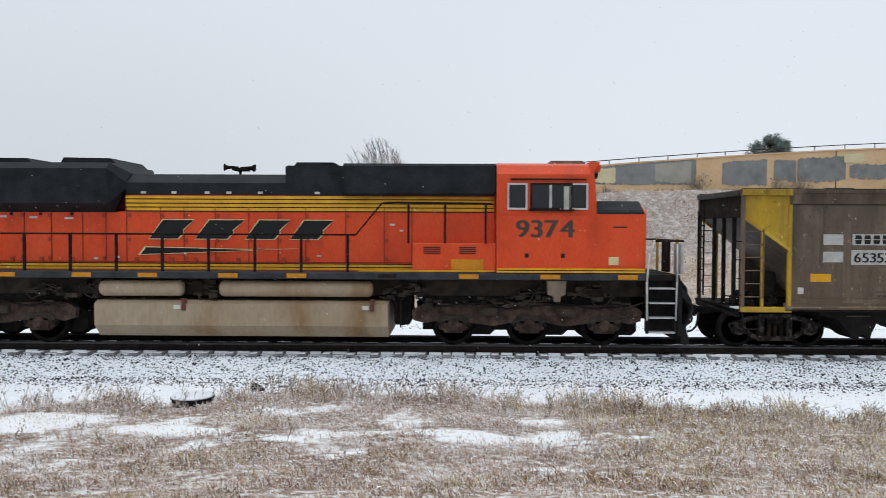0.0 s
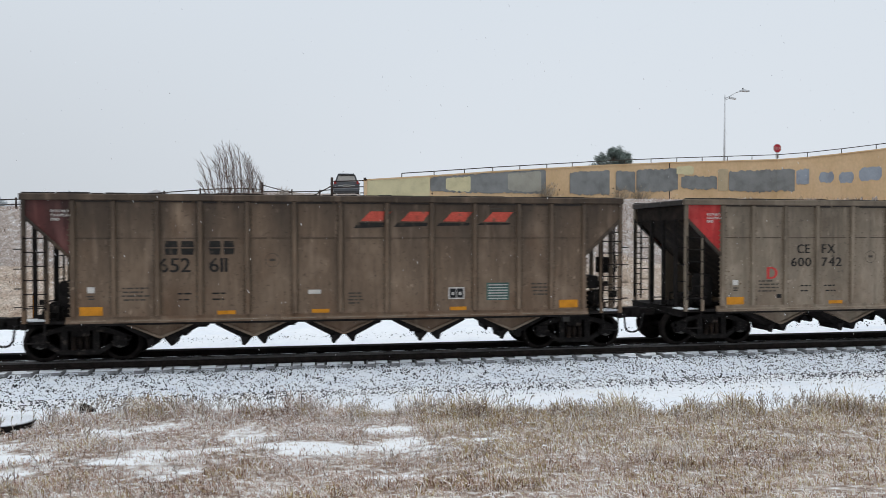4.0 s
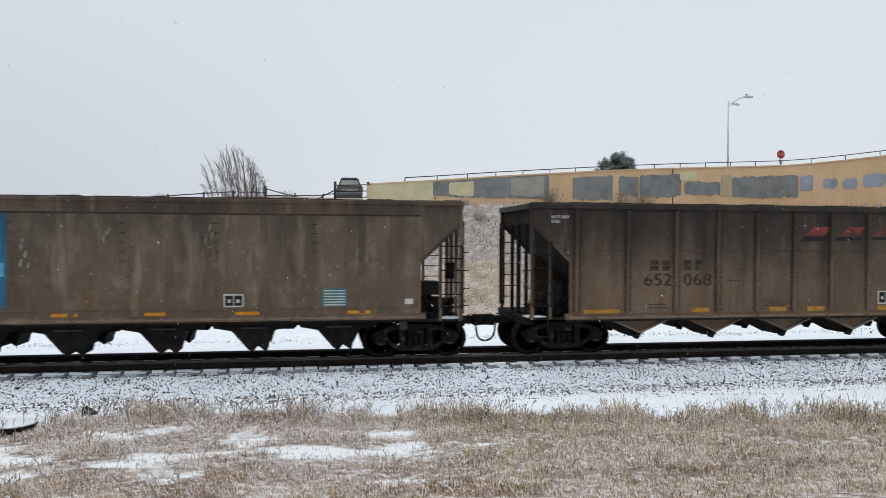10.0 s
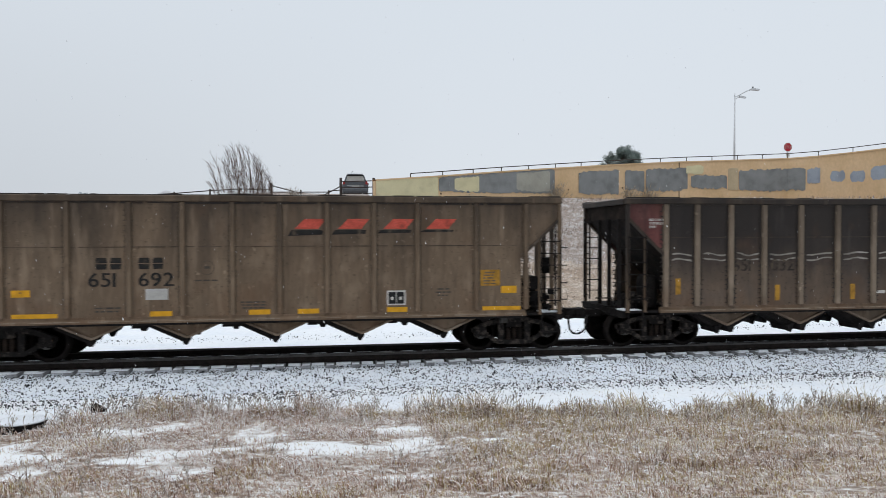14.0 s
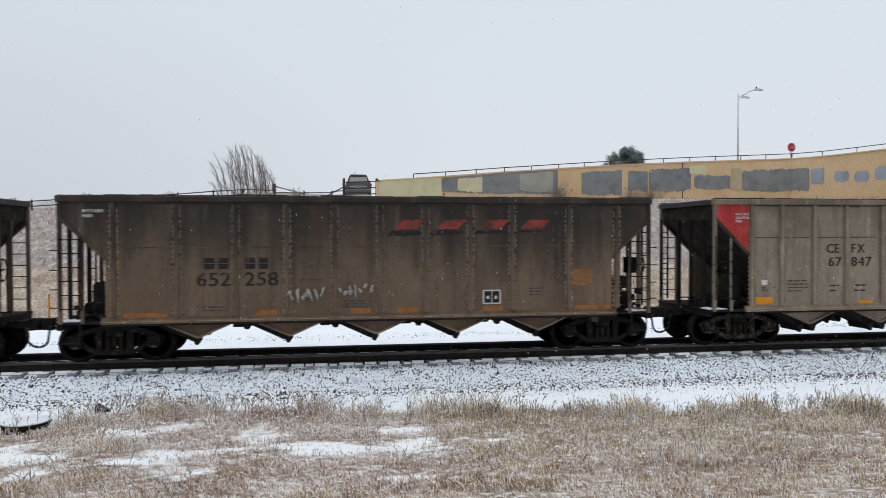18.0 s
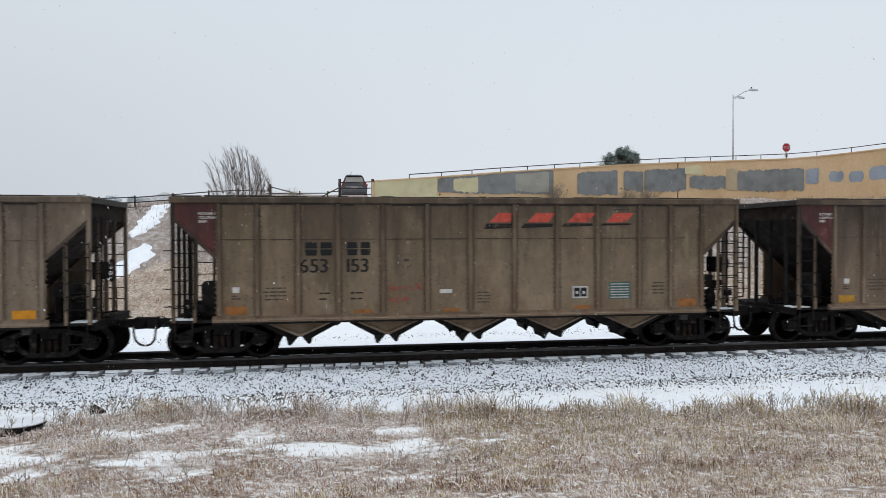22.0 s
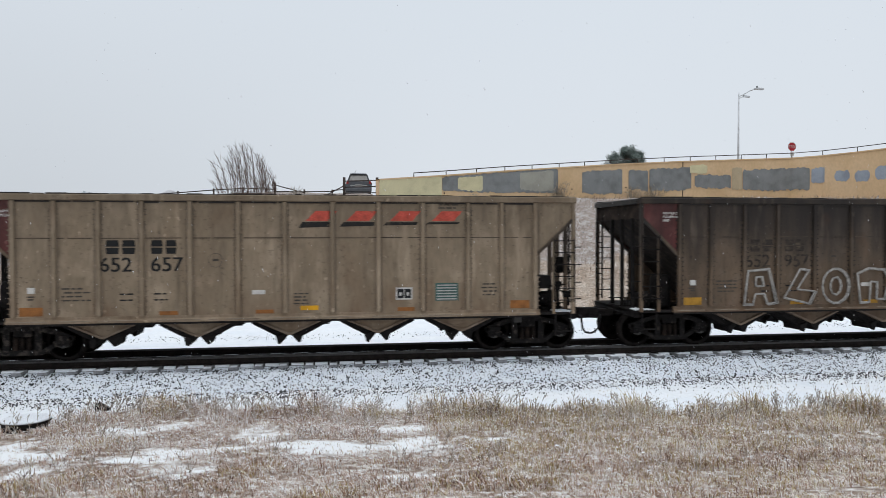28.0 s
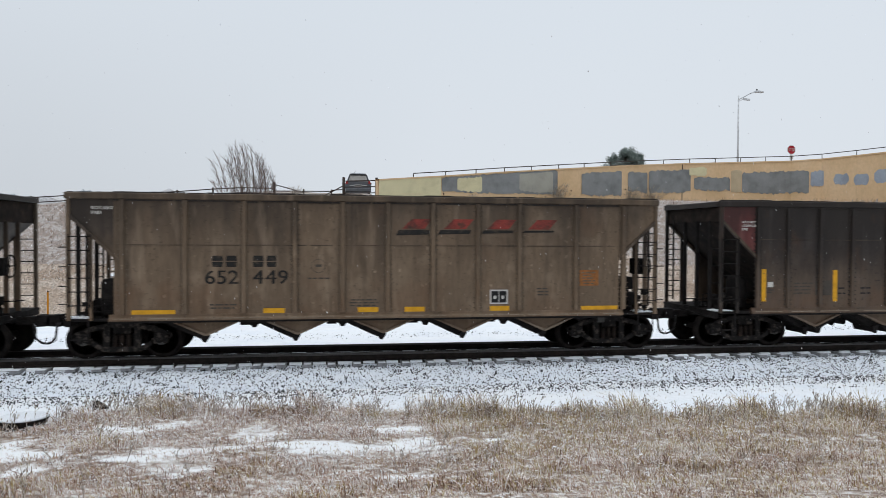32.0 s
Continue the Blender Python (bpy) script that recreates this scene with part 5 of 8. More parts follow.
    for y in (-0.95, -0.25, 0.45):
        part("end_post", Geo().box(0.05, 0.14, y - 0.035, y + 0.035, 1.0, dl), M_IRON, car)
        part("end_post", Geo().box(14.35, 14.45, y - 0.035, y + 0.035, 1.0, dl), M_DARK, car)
    part("end_ladder", end_ladder(-0.02, 0.95, 1.4, 1.25, 3.4, 8), M_IRON, car)
    part("end_ladder", end_ladder(14.50, -1.4, -0.95, 1.25, 3.4, 8), M_IRON, car)
    # brake gear on the end platforms
    res = Geo().lathe([(1.05, 0.05), (1.07, 0.24), (1.15, 0.27), (1.85, 0.27), (1.93, 0.22), (1.95, 0.05)], "z", 16, (0.88, -0.95, 0))
    part("air_reservoir", res, M_IRON, car)
    part("brake_valve", Geo().box(0.35, 0.62, -0.75, -0.35, 1.05, 1.42, 0.04).cyl((0.5, -1.1, 1.2), (0.5, -0.4, 1.2), 0.05, 8), M_IRON, car)
    part("pipe", Geo().tube([(0.3, -1.1, 1.03), (0.3, -1.1, 1.25), (0.7, -1.1, 1.3), (0.9, -1.2, 1.15)], 0.025, 6), M_IRON, car)
    part("brake_cylinder", Geo().cyl((13.55, -0.9, 1.35), (14.1, -0.9, 1.35), 0.19, 14).box(13.5, 13.62, -1.1, -0.7, 1.03, 1.6), M_IRON, car)
    part("brake_housing", Geo().box(14.2, 14.5, -0.75, -0.35, 2.0, 2.42, 0.04).cyl((14.35, -0.55, 1.05), (14.35, -0.55, 2.0), 0.02, 6), M_IRON, car)
    hw = Geo()
    ring = [(14.62, -0.55 + 0.27 * math.cos(k * math.pi / 8), 2.22 + 0.27 * math.sin(k * math.pi / 8)) for k in range(17)]
    hw.tube(ring, 0.018, 6)
    for k in range(4):
        hw.cyl(ring[k * 4], (14.58, -0.55, 2.22), 0.014, 5)
    hw.cyl((14.48, -0.55, 2.22), (14.62, -0.55, 2.22), 0.03, 8)
    part("hand_brake_wheel", hw, M_IRON, car)
    part("hatch_box", Geo().box(13.5, 13.95, -1.2, -0.6, 1.62, 1.95, 0.03), M_IRON, car)
    q = random.Random(style + "gear")
    for name, x0, x1, z0, z1, n in (("brake_rigging", 13.45, 14.4, 1.05, 1.75, 20), ("brake_rigging", 0.15, 1.0, 1.05, 1.5, 14)):
        gr = Geo()
        for i in range(n):
            a, z, y = q.uniform(x0, x1), q.uniform(z0, z1) if i % 2 else q.uniform(z0, z0 + 0.25), q.uniform(-1.35, -0.2)
            if i % 3:
                gr.box(a - q.uniform(0.04, 0.12), a + q.uniform(0.04, 0.12), y - 0.06, y + 0.06, z - q.uniform(0.03, 0.09), z + q.uniform(0.03, 0.09), 0.012)
            gr.tube([(a, y, 1.02), (a, y, z), (a + q.uniform(-0.5, 0.5), y + q.uniform(-0.2, 0.2), z + q.uniform(-0.08, 0.08))], 0.018, 5)
        tagged(part(name, gr, M_FREIGHT_TRUCK, car, "pipes and levers of the brake gear"), kind="stuff")
    part("jacking_pad", Geo().box(12.9, 13.08, -1.45, -1.3, 0.78, 0.98), M_CAP, car)
    # discharge hoppers
    for x in HOPPERS[style]:
        for ya, yb in ((-1.35, -0.42), (0.42, 1.35)):
            near = ya < 0
            if style in "AC":
                za = 0.60
                ho = part("hopper", Geo().prism([(x - 0.82, 1.02), (x + 0.82, 1.02), (x + 0.82, 0.93), (x + 0.04, za), (x - 0.04, za), (x - 0.82, 0.93)], ya, yb), M_BROWN, car)
                yy = -1.37 if near else 1.37
                part("hopper_flange", Geo().prism([(x - 0.86, 0.95), (x - 0.82, 0.97), (x, za + 0.03), (x + 0.82, 0.97), (x + 0.86, 0.95), (x + 0.03, za - 0.02), (x - 0.03, za - 0.02)], yy - 0.03, yy + 0.03), M_FAWN, ho)
                if style == "A":
                    for k in (-1, 1):
                        gt = [(x + k * a, z) for a, z in ((0.88, 0.93), (0.93, 0.86), (0.31, 0.53), (0.26, 0.38), (0.20, 0.37), (0.02, 0.58), (0.04, 0.66))]
                        part("gate", Geo().prism(gt[::k], ya + 0.14, yb - 0.05), M_IRON, ho)
                    part("gate_latch", Geo().prism([(x - 0.33, 0.54), (x - 0.29, 0.37), (x - 0.22, 0.35), (x - 0.15, 0.50), (x - 0.18, 0.58)], ya + 0.04, ya + 0.12), M_IRON, ho)
                else:
                    part("gate", Geo().prism([(x - 0.88, 0.91), (x - 0.92, 0.83), (x - 0.16, 0.47), (x - 0.04, 0.49), (x + 0.05, 0.61)], ya + 0.22, yb - 0.05), M_IRON, ho)
                    part("gate_latch", Geo().prism([(x - 0.14, 0.52), (x - 0.09, 0.42), (x - 0.02, 0.41), (x + 0.07, 0.55), (x + 0.03, 0.62)], ya + 0.04, ya + 0.2), M_IRON, ho)
                    part("gate_hanger", Geo().prism([(x + 0.80, 0.90), (x + 1.00, 0.80), (x + 1.04, 0.73), (x + 1.14, 0.73), (x + 1.18, 0.80), (x + 1.38, 0.90), (x + 1.10, 0.87)], ya + 0.3, ya + 0.45), M_IRON, ho)
            elif style == "D":
                pf = [(x - 0.66, 1.02), (x + 0.66, 1.02), (x + 0.60, 0.82), (x + 0.25, 0.60), (x + 0.24, 0.42), (x + 0.16, 0.42), (x + 0.06, 0.54), (x - 0.06, 0.54), (x - 0.14, 0.41), (x - 0.22, 0.41), (x - 0.26, 0.60), (x - 0.60, 0.82)]
                ho = part("hopper", Geo().prism(pf, ya + 0.05, yb), M_IRON, car)
                if x < 11 and near:
                    part("hopper_brace", Geo().prism([(x + 0.45, 0.85), (x + 1.1, 0.72), (x + 1.75, 0.85), (x + 1.75, 0.78), (x + 1.1, 0.62), (x + 0.45, 0.78)], ya + 0.2, ya + 0.3), M_IRON, ho)
                    part("brace_hanger", Geo().box(x + 0.98, x + 1.22, ya + 0.21, ya + 0.29, 0.68, 1.0), M_IRON, ho)
            else:
                pf = [(x - 0.95, 1.02), (x + 0.95, 1.02), (x + 0.95, 0.86), (x + 0.52, 0.80), (x + 0.34, 0.44), (x + 0.30, 0.27), (x + 0.10, 0.42), (x - 0.02, 0.27), (x - 0.14, 0.34), (x - 0.52, 0.78), (x - 0.95, 0.86)]
                ho = part("hopper", Geo().prism(pf, ya + 0.05, yb), M_IRON, car)
                if near:
                    part("hopper_bar", Geo().box(x - 0.3, x + 0.3, -1.325, -1.31, 0.84, 0.87), M_CAP, ho)
            if near:
                first_hopper = ho
        ho = first_hopper
        lk = Geo().cyl((x + 0.55, -0.55, 0.86), (x + 1.0, -0.55, 0.80), 0.035, 6)
        lk.box(x + 0.7, x + 0.95, -0.62, -0.48, 0.74, 0.88)
        part("gate_linkage", lk, M_IRON, ho)
    part("operating_shaft", Geo().cyl((1.6, -0.5, 0.9), (12.8, -0.5, 0.9), 0.04, 8), M_IRON, car)
    add_running_gear(car, first)
    return car


PROTO = {k: hopper_car(k, k == "A") for k in "ABCD"}


# ---- markings ----
FACE = -1.574       # just proud of the near side sheet
OVER = -1.646       # proud of the ribs


def tag_rect(car, x0, x1, z0, z1, material, y=FACE, name="marking", label=""):
    return part(name, Geo().box(x0, x1, y - 0.004, y, z0, z1), material, car, label)


def bars(car, x0, x1, z1, rows, step, material=None, y=FACE, h=0.035, seed=0):
    """Small writing that cannot be read, as rows of plain bars."""
    r = random.Random(seed)
    g = Geo()
    for i in range(rows):
        z = z1 - i * step
        a, b = x0 + r.uniform(0, 0.06), x1 - r.uniform(0, 0.25) * (x1 - x0)
        while a < b - 0.04:
            e = min(b, a + r.uniform(0.06, 0.2))
            g.box(a, e, y - 0.003, y, z - h, z)
            a = e + 0.03
    tagged(part("small_lettering", g, material or M_FAINT, car), kind="stuff")


def mark_blocks(car, x, z, h, widths, material, slant=0.0, gap=0.07, y=FACE, name="owner_mark"):
    """Owner's mark as plain blocks."""
    for w in widths:
        k, c = slant * h, 0.02
        m = h * 0.46      # a plain block in two stacked bars
        g = Geo().prism([(x + c, z), (x + w - c, z), (x + w + slant * m, z + m), (x + slant * m, z + m)], y - 0.004, y)
        g.prism([(x + slant * (h - m), z + h - m), (x + w + slant * (h - m), z + h - m), (x + w + k - c, z + h), (x + k + c, z + h)], y - 0.004, y)
        part(name, g, material, car)
        x += w + gap


def code(car, text, x, z, h, material, gap=0.2, squeeze=0.92, y=FACE):
    g = Geo()
    letters(g, text, x, z, h, y - 0.004, gap, squeeze, 0.02)
    part("car_code", g, material, car, "letter code " + text)


def number(car, text, x, z, h, material, gap=0.17, squeeze=1.13, y=FACE, bold=0.02):
    g = Geo()
    letters(g, text, x, z, h, y - 0.004, gap, squeeze, bold)
    part("car_number", g, material, car, "road number " + text.replace("  ", " "))


def swoosh(car, xs, z, h, material, under):
    """Slanted plain logo blocks with a line under each."""
    for i, x in enumerate(xs):
        w = 0.56
        part("logo_block", Geo().prism([(x, z), (x + w, z), (x + w + 0.06, z + h * 0.35), (x + w + 0.20, z + h), (x + 0.24, z + h), (x + 0.10, z + h * 0.4)], FACE - 0.004, FACE), material, car, "slanted red logo block")
        d = 0.14 * (1 - i / 5)
        part("logo_line", Geo().prism([(x - 0.16, z - 0.03 - d), (x + w + 0.10, z - 0.03 - d * 0.8), (x + w + 0.13, z - 0.03), (x - 0.08, z - 0.03)], FACE - 0.004, FACE), under, car)


def roundel(car, x, z, r, material, cross=False):
    g = Geo()
    n = 28
    for a, b in ((r * 0.93, r), ) + (((r * 0.62, r * 0.68),) if cross else ()):
        for i in range(n):
            w0, w1 = 2 * math.pi * i / n, 2 * math.pi * (i + 0.8) / n
            g.prism([(x + a * math.cos(w0), z + a * math.sin(w0)), (x + b * math.cos(w0), z + b * math.sin(w0)), (x + b * math.cos(w1), z + b * math.sin(w1)), (x + a * math.cos(w1), z + a * math.sin(w1))], FACE - 0.003, FACE)
    if cross:
        g.box(x - r * 0.6, x + r * 0.6, FACE - 0.004, FACE, z - r * 0.16, z + r * 0.16)
        g.box(x - r * 0.16, x + r * 0.16, FACE - 0.005, FACE, z - r * 0.6, z + r * 0.6)
    else:
        g.box(x - r * 0.4, x + r * 0.4, FACE - 0.004, FACE, z - r * 0.12, z + r * 0.22)
    part("roundel", g, material, car)


def stencil(car, x0, x1, z0, z1):
    p = tag_rect(car, x0, x1, z0, z1, M_WHITE, name="data_stencil", label="black data box with a white frame")
    d = 0.035
    tag_rect(p, x0 + d, (x0 + x1) / 2 - 0.01, z0 + d, z1 - d, M_LETTER, FACE - 0.005, "stencil_field")
    tag_rect(p, (x0 + x1) / 2 + 0.01, x1 - d, z0 + d, z1 - d, M_LETTER, FACE - 0.005, "stencil_field")
    w = (x1 - x0) * 0.14
    for c in ((x0 * 0.72 + x1 * 0.28), (x0 * 0.28 + x1 * 0.72)):
        tag_rect(p, c - w / 2, c + w / 2, (z0 + z1) / 2 - 0.05, (z0 + z1) / 2 + 0.03, M_WHITE, FACE - 0.0095, "stencil_figure")


def data_panel(car, x0, x1, z0, z1, material, line):
    p = tag_rect(car, x0, x1, z0, z1, material, name="data_panel")
    g = Geo()
    for i in range(6):
        z = z0 + (z1 - z0) * (i + 0.6) / 6.4
        g.box(x0 + 0.04, x1 - 0.04, FACE - 0.009, FACE - 0.005, z - 0.014, z + 0.014)
    tagged(part("panel_print", g, line, p), kind="stuff")


def reflectors(car, xs, z0, z1, w, material):
    for x in xs:
        tag_rect(car, x, x + w, z0, z1, material, name="reflector", label="orange reflector strip" if material is M_ORANGE else "yellow reflector strip")


def scrawl(car, x0, x1, z0, z1, n, material, seed, r=0.022):
    """A sprayed scribble that spells nothing."""
    q = random.Random(seed)
    g = Geo()
    w = (x1 - x0) / n
    for i in range(n):
        a = x0 + i * w
        zb = z0 + (z1 - z0) * 0.25 * i / n
        pts = [(a + q.uniform(0, 0.9) * w, OVER - 0.01, zb + q.uniform(0, 0.75) * (z1 - z0)) for _ in range(5)]
        g.tube(pts, r, 5)
    part("graffiti_scribble", g, material, car, "sprayed white scribble")


def graffiti_word(car, text, xs, z, h, material):
    """Outlined sprayed letters."""
    g = Geo()
    forms = {
        "A": [[(0, 0), (0.12, 0.95), (0.75, 1.0), (1.0, 0.05), (0.72, 0), (0.62, 0.3), (0.35, 0.3), (0.28, 0), (0, 0)], [(0.36, 0.52), (0.6, 0.52), (0.55, 0.78), (0.36, 0.78), (0.36, 0.52)]],
        "L": [[(0.5, 1.0), (0.78, 0.95), (0.42, 0.42), (1.0, 0.35), (0.8, 0.0), (0, 0.18), (0.5, 1.0)]],
        "O": [[(0.5 + 0.5 * math.cos(k * 0.45), 0.5 + 0.5 * math.sin(k * 0.45)) for k in range(15)], [(0.5 + 0.2 * math.cos(k * 0.7), 0.5 + 0.26 * math.sin(k * 0.7)) for k in range(10)]],
        "N": [[(0.1, 0), (0, 0.85), (0.35, 1.0), (0.85, 0.95), (1.0, 0.65), (0.85, 0.1), (0.6, 0.1), (0.62, 0.6), (0.42, 0.62), (0.38, 0.02), (0.1, 0)]],
        "E": [[(0.95, 0.15), (0.4, 0), (0.05, 0.3), (0.05, 0.75), (0.45, 1.0), (0.9, 0.85), (0.95, 0.5), (0.4, 0.42), (0.5, 0.28), (0.95, 0.32), (0.95, 0.15)], [(0.38, 0.62), (0.62, 0.65), (0.58, 0.8), (0.4, 0.78), (0.38, 0.62)]],
    }
    for ch, (x0, x1) in zip(text, xs):
        for loop in forms[ch]:
            g.tube([(x0 + (x1 - x0) * a, OVER - 0.006, z + h * b) for a, b in loop], 0.026, 5)
            g.tube([(x0 + (x1 - x0) * (0.5 + (a - 0.5) * 1.09) + 0.02, OVER - 0.004, z + h * (0.5 + (b - 0.5) * 1.07)) for a, b in loop], 0.014, 5)
    part("graffiti", g, material, car, "sprayed outline letters " + text)


def common_marks(car, seed, white=True, tan=True):
    bars(car, 2.15, 2.8, 1.80, 4, 0.09, seed=seed)
    bars(car, 12.0, 12.45, 1.80, 4, 0.09, seed=seed + 1)
    bars(car, 3.4, 3.75, 1.66, 2, 0.14, M_LETTER, seed=seed + 2)
    bars(car, 4.15, 4.55, 1.66, 2, 0.14, M_LETTER, seed=seed + 3)
    bars(car, 7.35, 7.75, 1.62, 4, 0.08, seed=seed + 4)
    bars(car, 10.9, 11.45, 3.78, 2, 0.08, seed=seed + 5)
    if white:
        tag_rect(car, 6.42, 6.72, 1.60, 1.70, M_WHITE, name="label_plate")
        tag_rect(car, 1.42, 1.58, 1.68, 1.82, M_WHITE, name="label_plate")
        bars(car, 1.38, 1.62, 1.62, 2, 0.06, seed=seed + 6)
    roundel(car, 5.58, 2.42, 0.17, M_FAINT)


def end_text(car, lines, x, z, h, material):
    """Stencilled words on the end panel."""
    for i, text in enumerate(lines):
        g = Geo()
        letters(g, text, x, z - i * h * 1.5, h, FACE - 0.004, 0.2, 1.0, 0.008)
        part("end_lettering", g, material, car, "stencilled word " + text)


def end_words(car, x, z, material, rows=3):
    end_text(car, ("ROTARY", "COUPLER", "END"), x + 0.08, z - 0.12, 0.062, material)


RIVET_EDGE = {M_TAN.name: M_FAWN, M_SAND.name: M_FAWN, M_FAWN.name: M_MID, M_MID.name: M_BISTRE, M_KHAKI.name: M_BISTRE, M_OLIVE.name: M_BISTRE, M_BROWN.name: M_BISTRE, M_BISTRE.name: M_DARK, M_EARTH.name: M_TAN}


def paint_car(car, body, end=None, frame_m=None, rib=None, hopper=None, diag=None):
    for o in car.children:
        base = o.name.split(".")[0]
        if base in ("side_sheet", "tail_panel", "seam_strip"):
            repaint(o, body)
        elif base in ("rib",):
            repaint(o, rib or body)
            for f in o.children:
                repaint(f, RIVET_EDGE.get(body.name, M_BLACK))
        elif base == "end_chord":
            repaint(o, M_BLACK)
        elif base in ("top_chord", "side_sill"):
            repaint(o, rib or body)
        elif base == "end_panel":
            repaint(o, end or body)
        elif base in ("corner_post", "ladder_post"):
            repaint(o, (frame_m or body) if o.matrix_basis is not None and o.data.vertices[0].co.x < 7 else body)
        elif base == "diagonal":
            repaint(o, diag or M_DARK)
        elif base == "hopper" and hopper:
            repaint(o, hopper)


def triangle_car(car, seed, body, end, digits, numz, letter=M_WORN, logo=None, teal=True, refl=M_ORANGE, rib=None, digits_x=(3.14, 4.06), blocks=True, hop=None, post=None, codes=None):
    """Markings of the five-pocket cars with a painted end triangle."""
    paint_car(car, body, end, post or (body if body in (M_TAN, M_SAND, M_FAWN) else M_DARK), rib, hop or body)
    common_marks(car, seed)
    end_words(car, 0.58, 3.66, M_WHITE)
    if codes:
        code(car, codes[0], digits_x[0] + 0.18, numz + 0.36, 0.24, letter)
        code(car, codes[1], digits_x[1] + 0.01, numz + 0.36, 0.24, letter)
        number(car, digits[0], digits_x[0] if len(digits[0]) > 2 else digits_x[0] + 0.24, numz, 0.24, letter)
        number(car, digits[1], digits_x[1], numz, 0.24, letter)
    elif blocks:
        mark_blocks(car, digits_x[0] - 0.02, numz + 0.39, 0.32, [0.30, 0.30], letter, gap=0.06)
        mark_blocks(car, digits_x[1] + 0.06, numz + 0.39, 0.32, [0.27, 0.25], letter, gap=0.06)
        number(car, digits[0], digits_x[0] - 0.16, numz - 0.02, 0.33, letter, 0.15, 1.02)
        number(car, digits[1], digits_x[1] + 0.06, numz - 0.02, 0.33, letter, 0.15, 1.02)
    else:
        number(car, digits[0], digits_x[0], numz, 0.24, letter)
        number(car, digits[1], digits_x[1], numz, 0.24, letter)
    if logo:
        swoosh(car, [7.68, 8.66, 9.72, 10.76], 3.36, 0.24, logo, M_WORN)
    stencil(car, 9.86, 10.27, 1.42, 1.72)
    data_panel(car, 10.84, 11.42, 1.38, 1.82, (M_TEAL if codes or not blocks else M_DULLTEAL) if teal else M_FAINT, M_WHITE if codes or not blocks else M_GREYPATCH)
    reflectors(car, (1.25, 12.75), 1.16, 1.36, 0.5, refl)
    reflectors(car, (4.3, 6.5, 9.9), 1.14, 1.23, 0.42, refl)


def wide_rib_car(car, seed, body, digits, logo=None, end=None, refl=None, letter=M_WORN, patch=None):
    """Markings of the older cars with wider panels."""
    paint_car(car, body, end or body, body, None, body)
    end_text(car, ("ROTARY", "END"), 0.58, 3.58, 0.075, M_WHITE)
    mark_blocks(car, 3.26, 2.24, 0.27, [0.26, 0.26], letter, gap=0.06)
    mark_blocks(car, 4.20, 2.24, 0.27, [0.26, 0.24], letter, gap=0.06)
    number(car, digits[0], 3.10, 1.84, 0.32, letter)
    number(car, digits[1], 4.20, 1.84, 0.32, letter)
    roundel(car, 5.75, 2.26, 0.17, M_FAINT)
    bars(car, 5.45, 6.05, 1.98, 1, 0.1, seed=seed)
    bars(car, 3.2, 3.85, 1.36, 2, 0.08, seed=seed + 1)
    bars(car, 6.5, 7.2, 1.45, 3, 0.07, seed=seed + 2)
    bars(car, 11.2, 11.6, 1.7, 3, 0.08, seed=seed + 3)
    if logo:
        swoosh(car, [7.78, 8.82, 9.92, 10.98], 3.18, 0.24, logo, M_WORN)
    stencil(car, 10.0, 10.46, 1.30, 1.66)
    reflectors(car, (1.45, 12.4), 1.12, 1.23, 0.98, refl or M_YELLOW)
    reflectors(car, (4.45, 6.7, 7.85, 10.0), 1.13, 1.25, 0.5, refl or M_YELLOW)
    g = tag_rect(car, 12.35, 12.85, 1.75, 2.15, patch or M_DULLORANGE, name="stencil_patch")
    bars(car, 12.4, 12.8, 2.10, 5, 0.07, M_BROWN, FACE - 0.005, seed=seed + 4)


def yellow_end_car(car, seed, body, rib=None):
    paint_car(car, body, M_YELLOWEND, M_YELLOWEND, rib, None)
    for o in car.children:
        base = o.name.split(".")[0]
        if base == "diagonal" and o.data.vertices[0].co.x < 7:
            repaint(o, M_YELLOWEND)
        elif base in ("corner_post", "ladder") and seed in (10, 210) and o.data.vertices[0].co.x < 7:
            repaint(o, M_MID)
        elif base == "slope_sheet" and seed in (10, 210):
            repaint(o, M_DARK)
        elif base == "air_reservoir" and seed in (70, 90):
            repaint(o, M_YELLOWEND)
        elif base == "top_chord":
            repaint(o, M_MID)
        elif base == "ladder" and o.data.vertices[0].co.x < 7:
            repaint(o, M_YELLOWEND)
    p = Geo().box(1.16, 1.26, -1.60, -1.50, 1.03, 3.6, 0.015)
    part("yellow_post", p, M_YELLOWEND, car)
    part("yellow_sill", Geo().box(0.03, 1.26, -1.62, -1.5, 0.97, 1.10, 0.015), M_YELLOWEND, car)
    part("yellow_chord", Geo().box(0.02, 1.24, -1.646, -1.50, 3.82, 3.975, 0.01), M_YELLOWEND, car)
    if seed in (70, 90):
        end_text(car, ("ROTARY", "COUPLER", "END"), 0.26, 3.54, 0.082, M_WORN)
    tag_rect(car, 1.42, 1.56, 1.42, 1.58, M_WHITE, name="label_plate")
    stencil(car, 8.68, 9.14, 1.39, 1.70)


TRAIN = []


def add_car(style, label):
    car = PROTO[style] if not any(c is PROTO[style] for c in TRAIN) else copy_thing(PROTO[style], Matrix())
    TRAIN.append(tagged(car, label, "hopper car", "coal hopper cars of the train"))
    return car


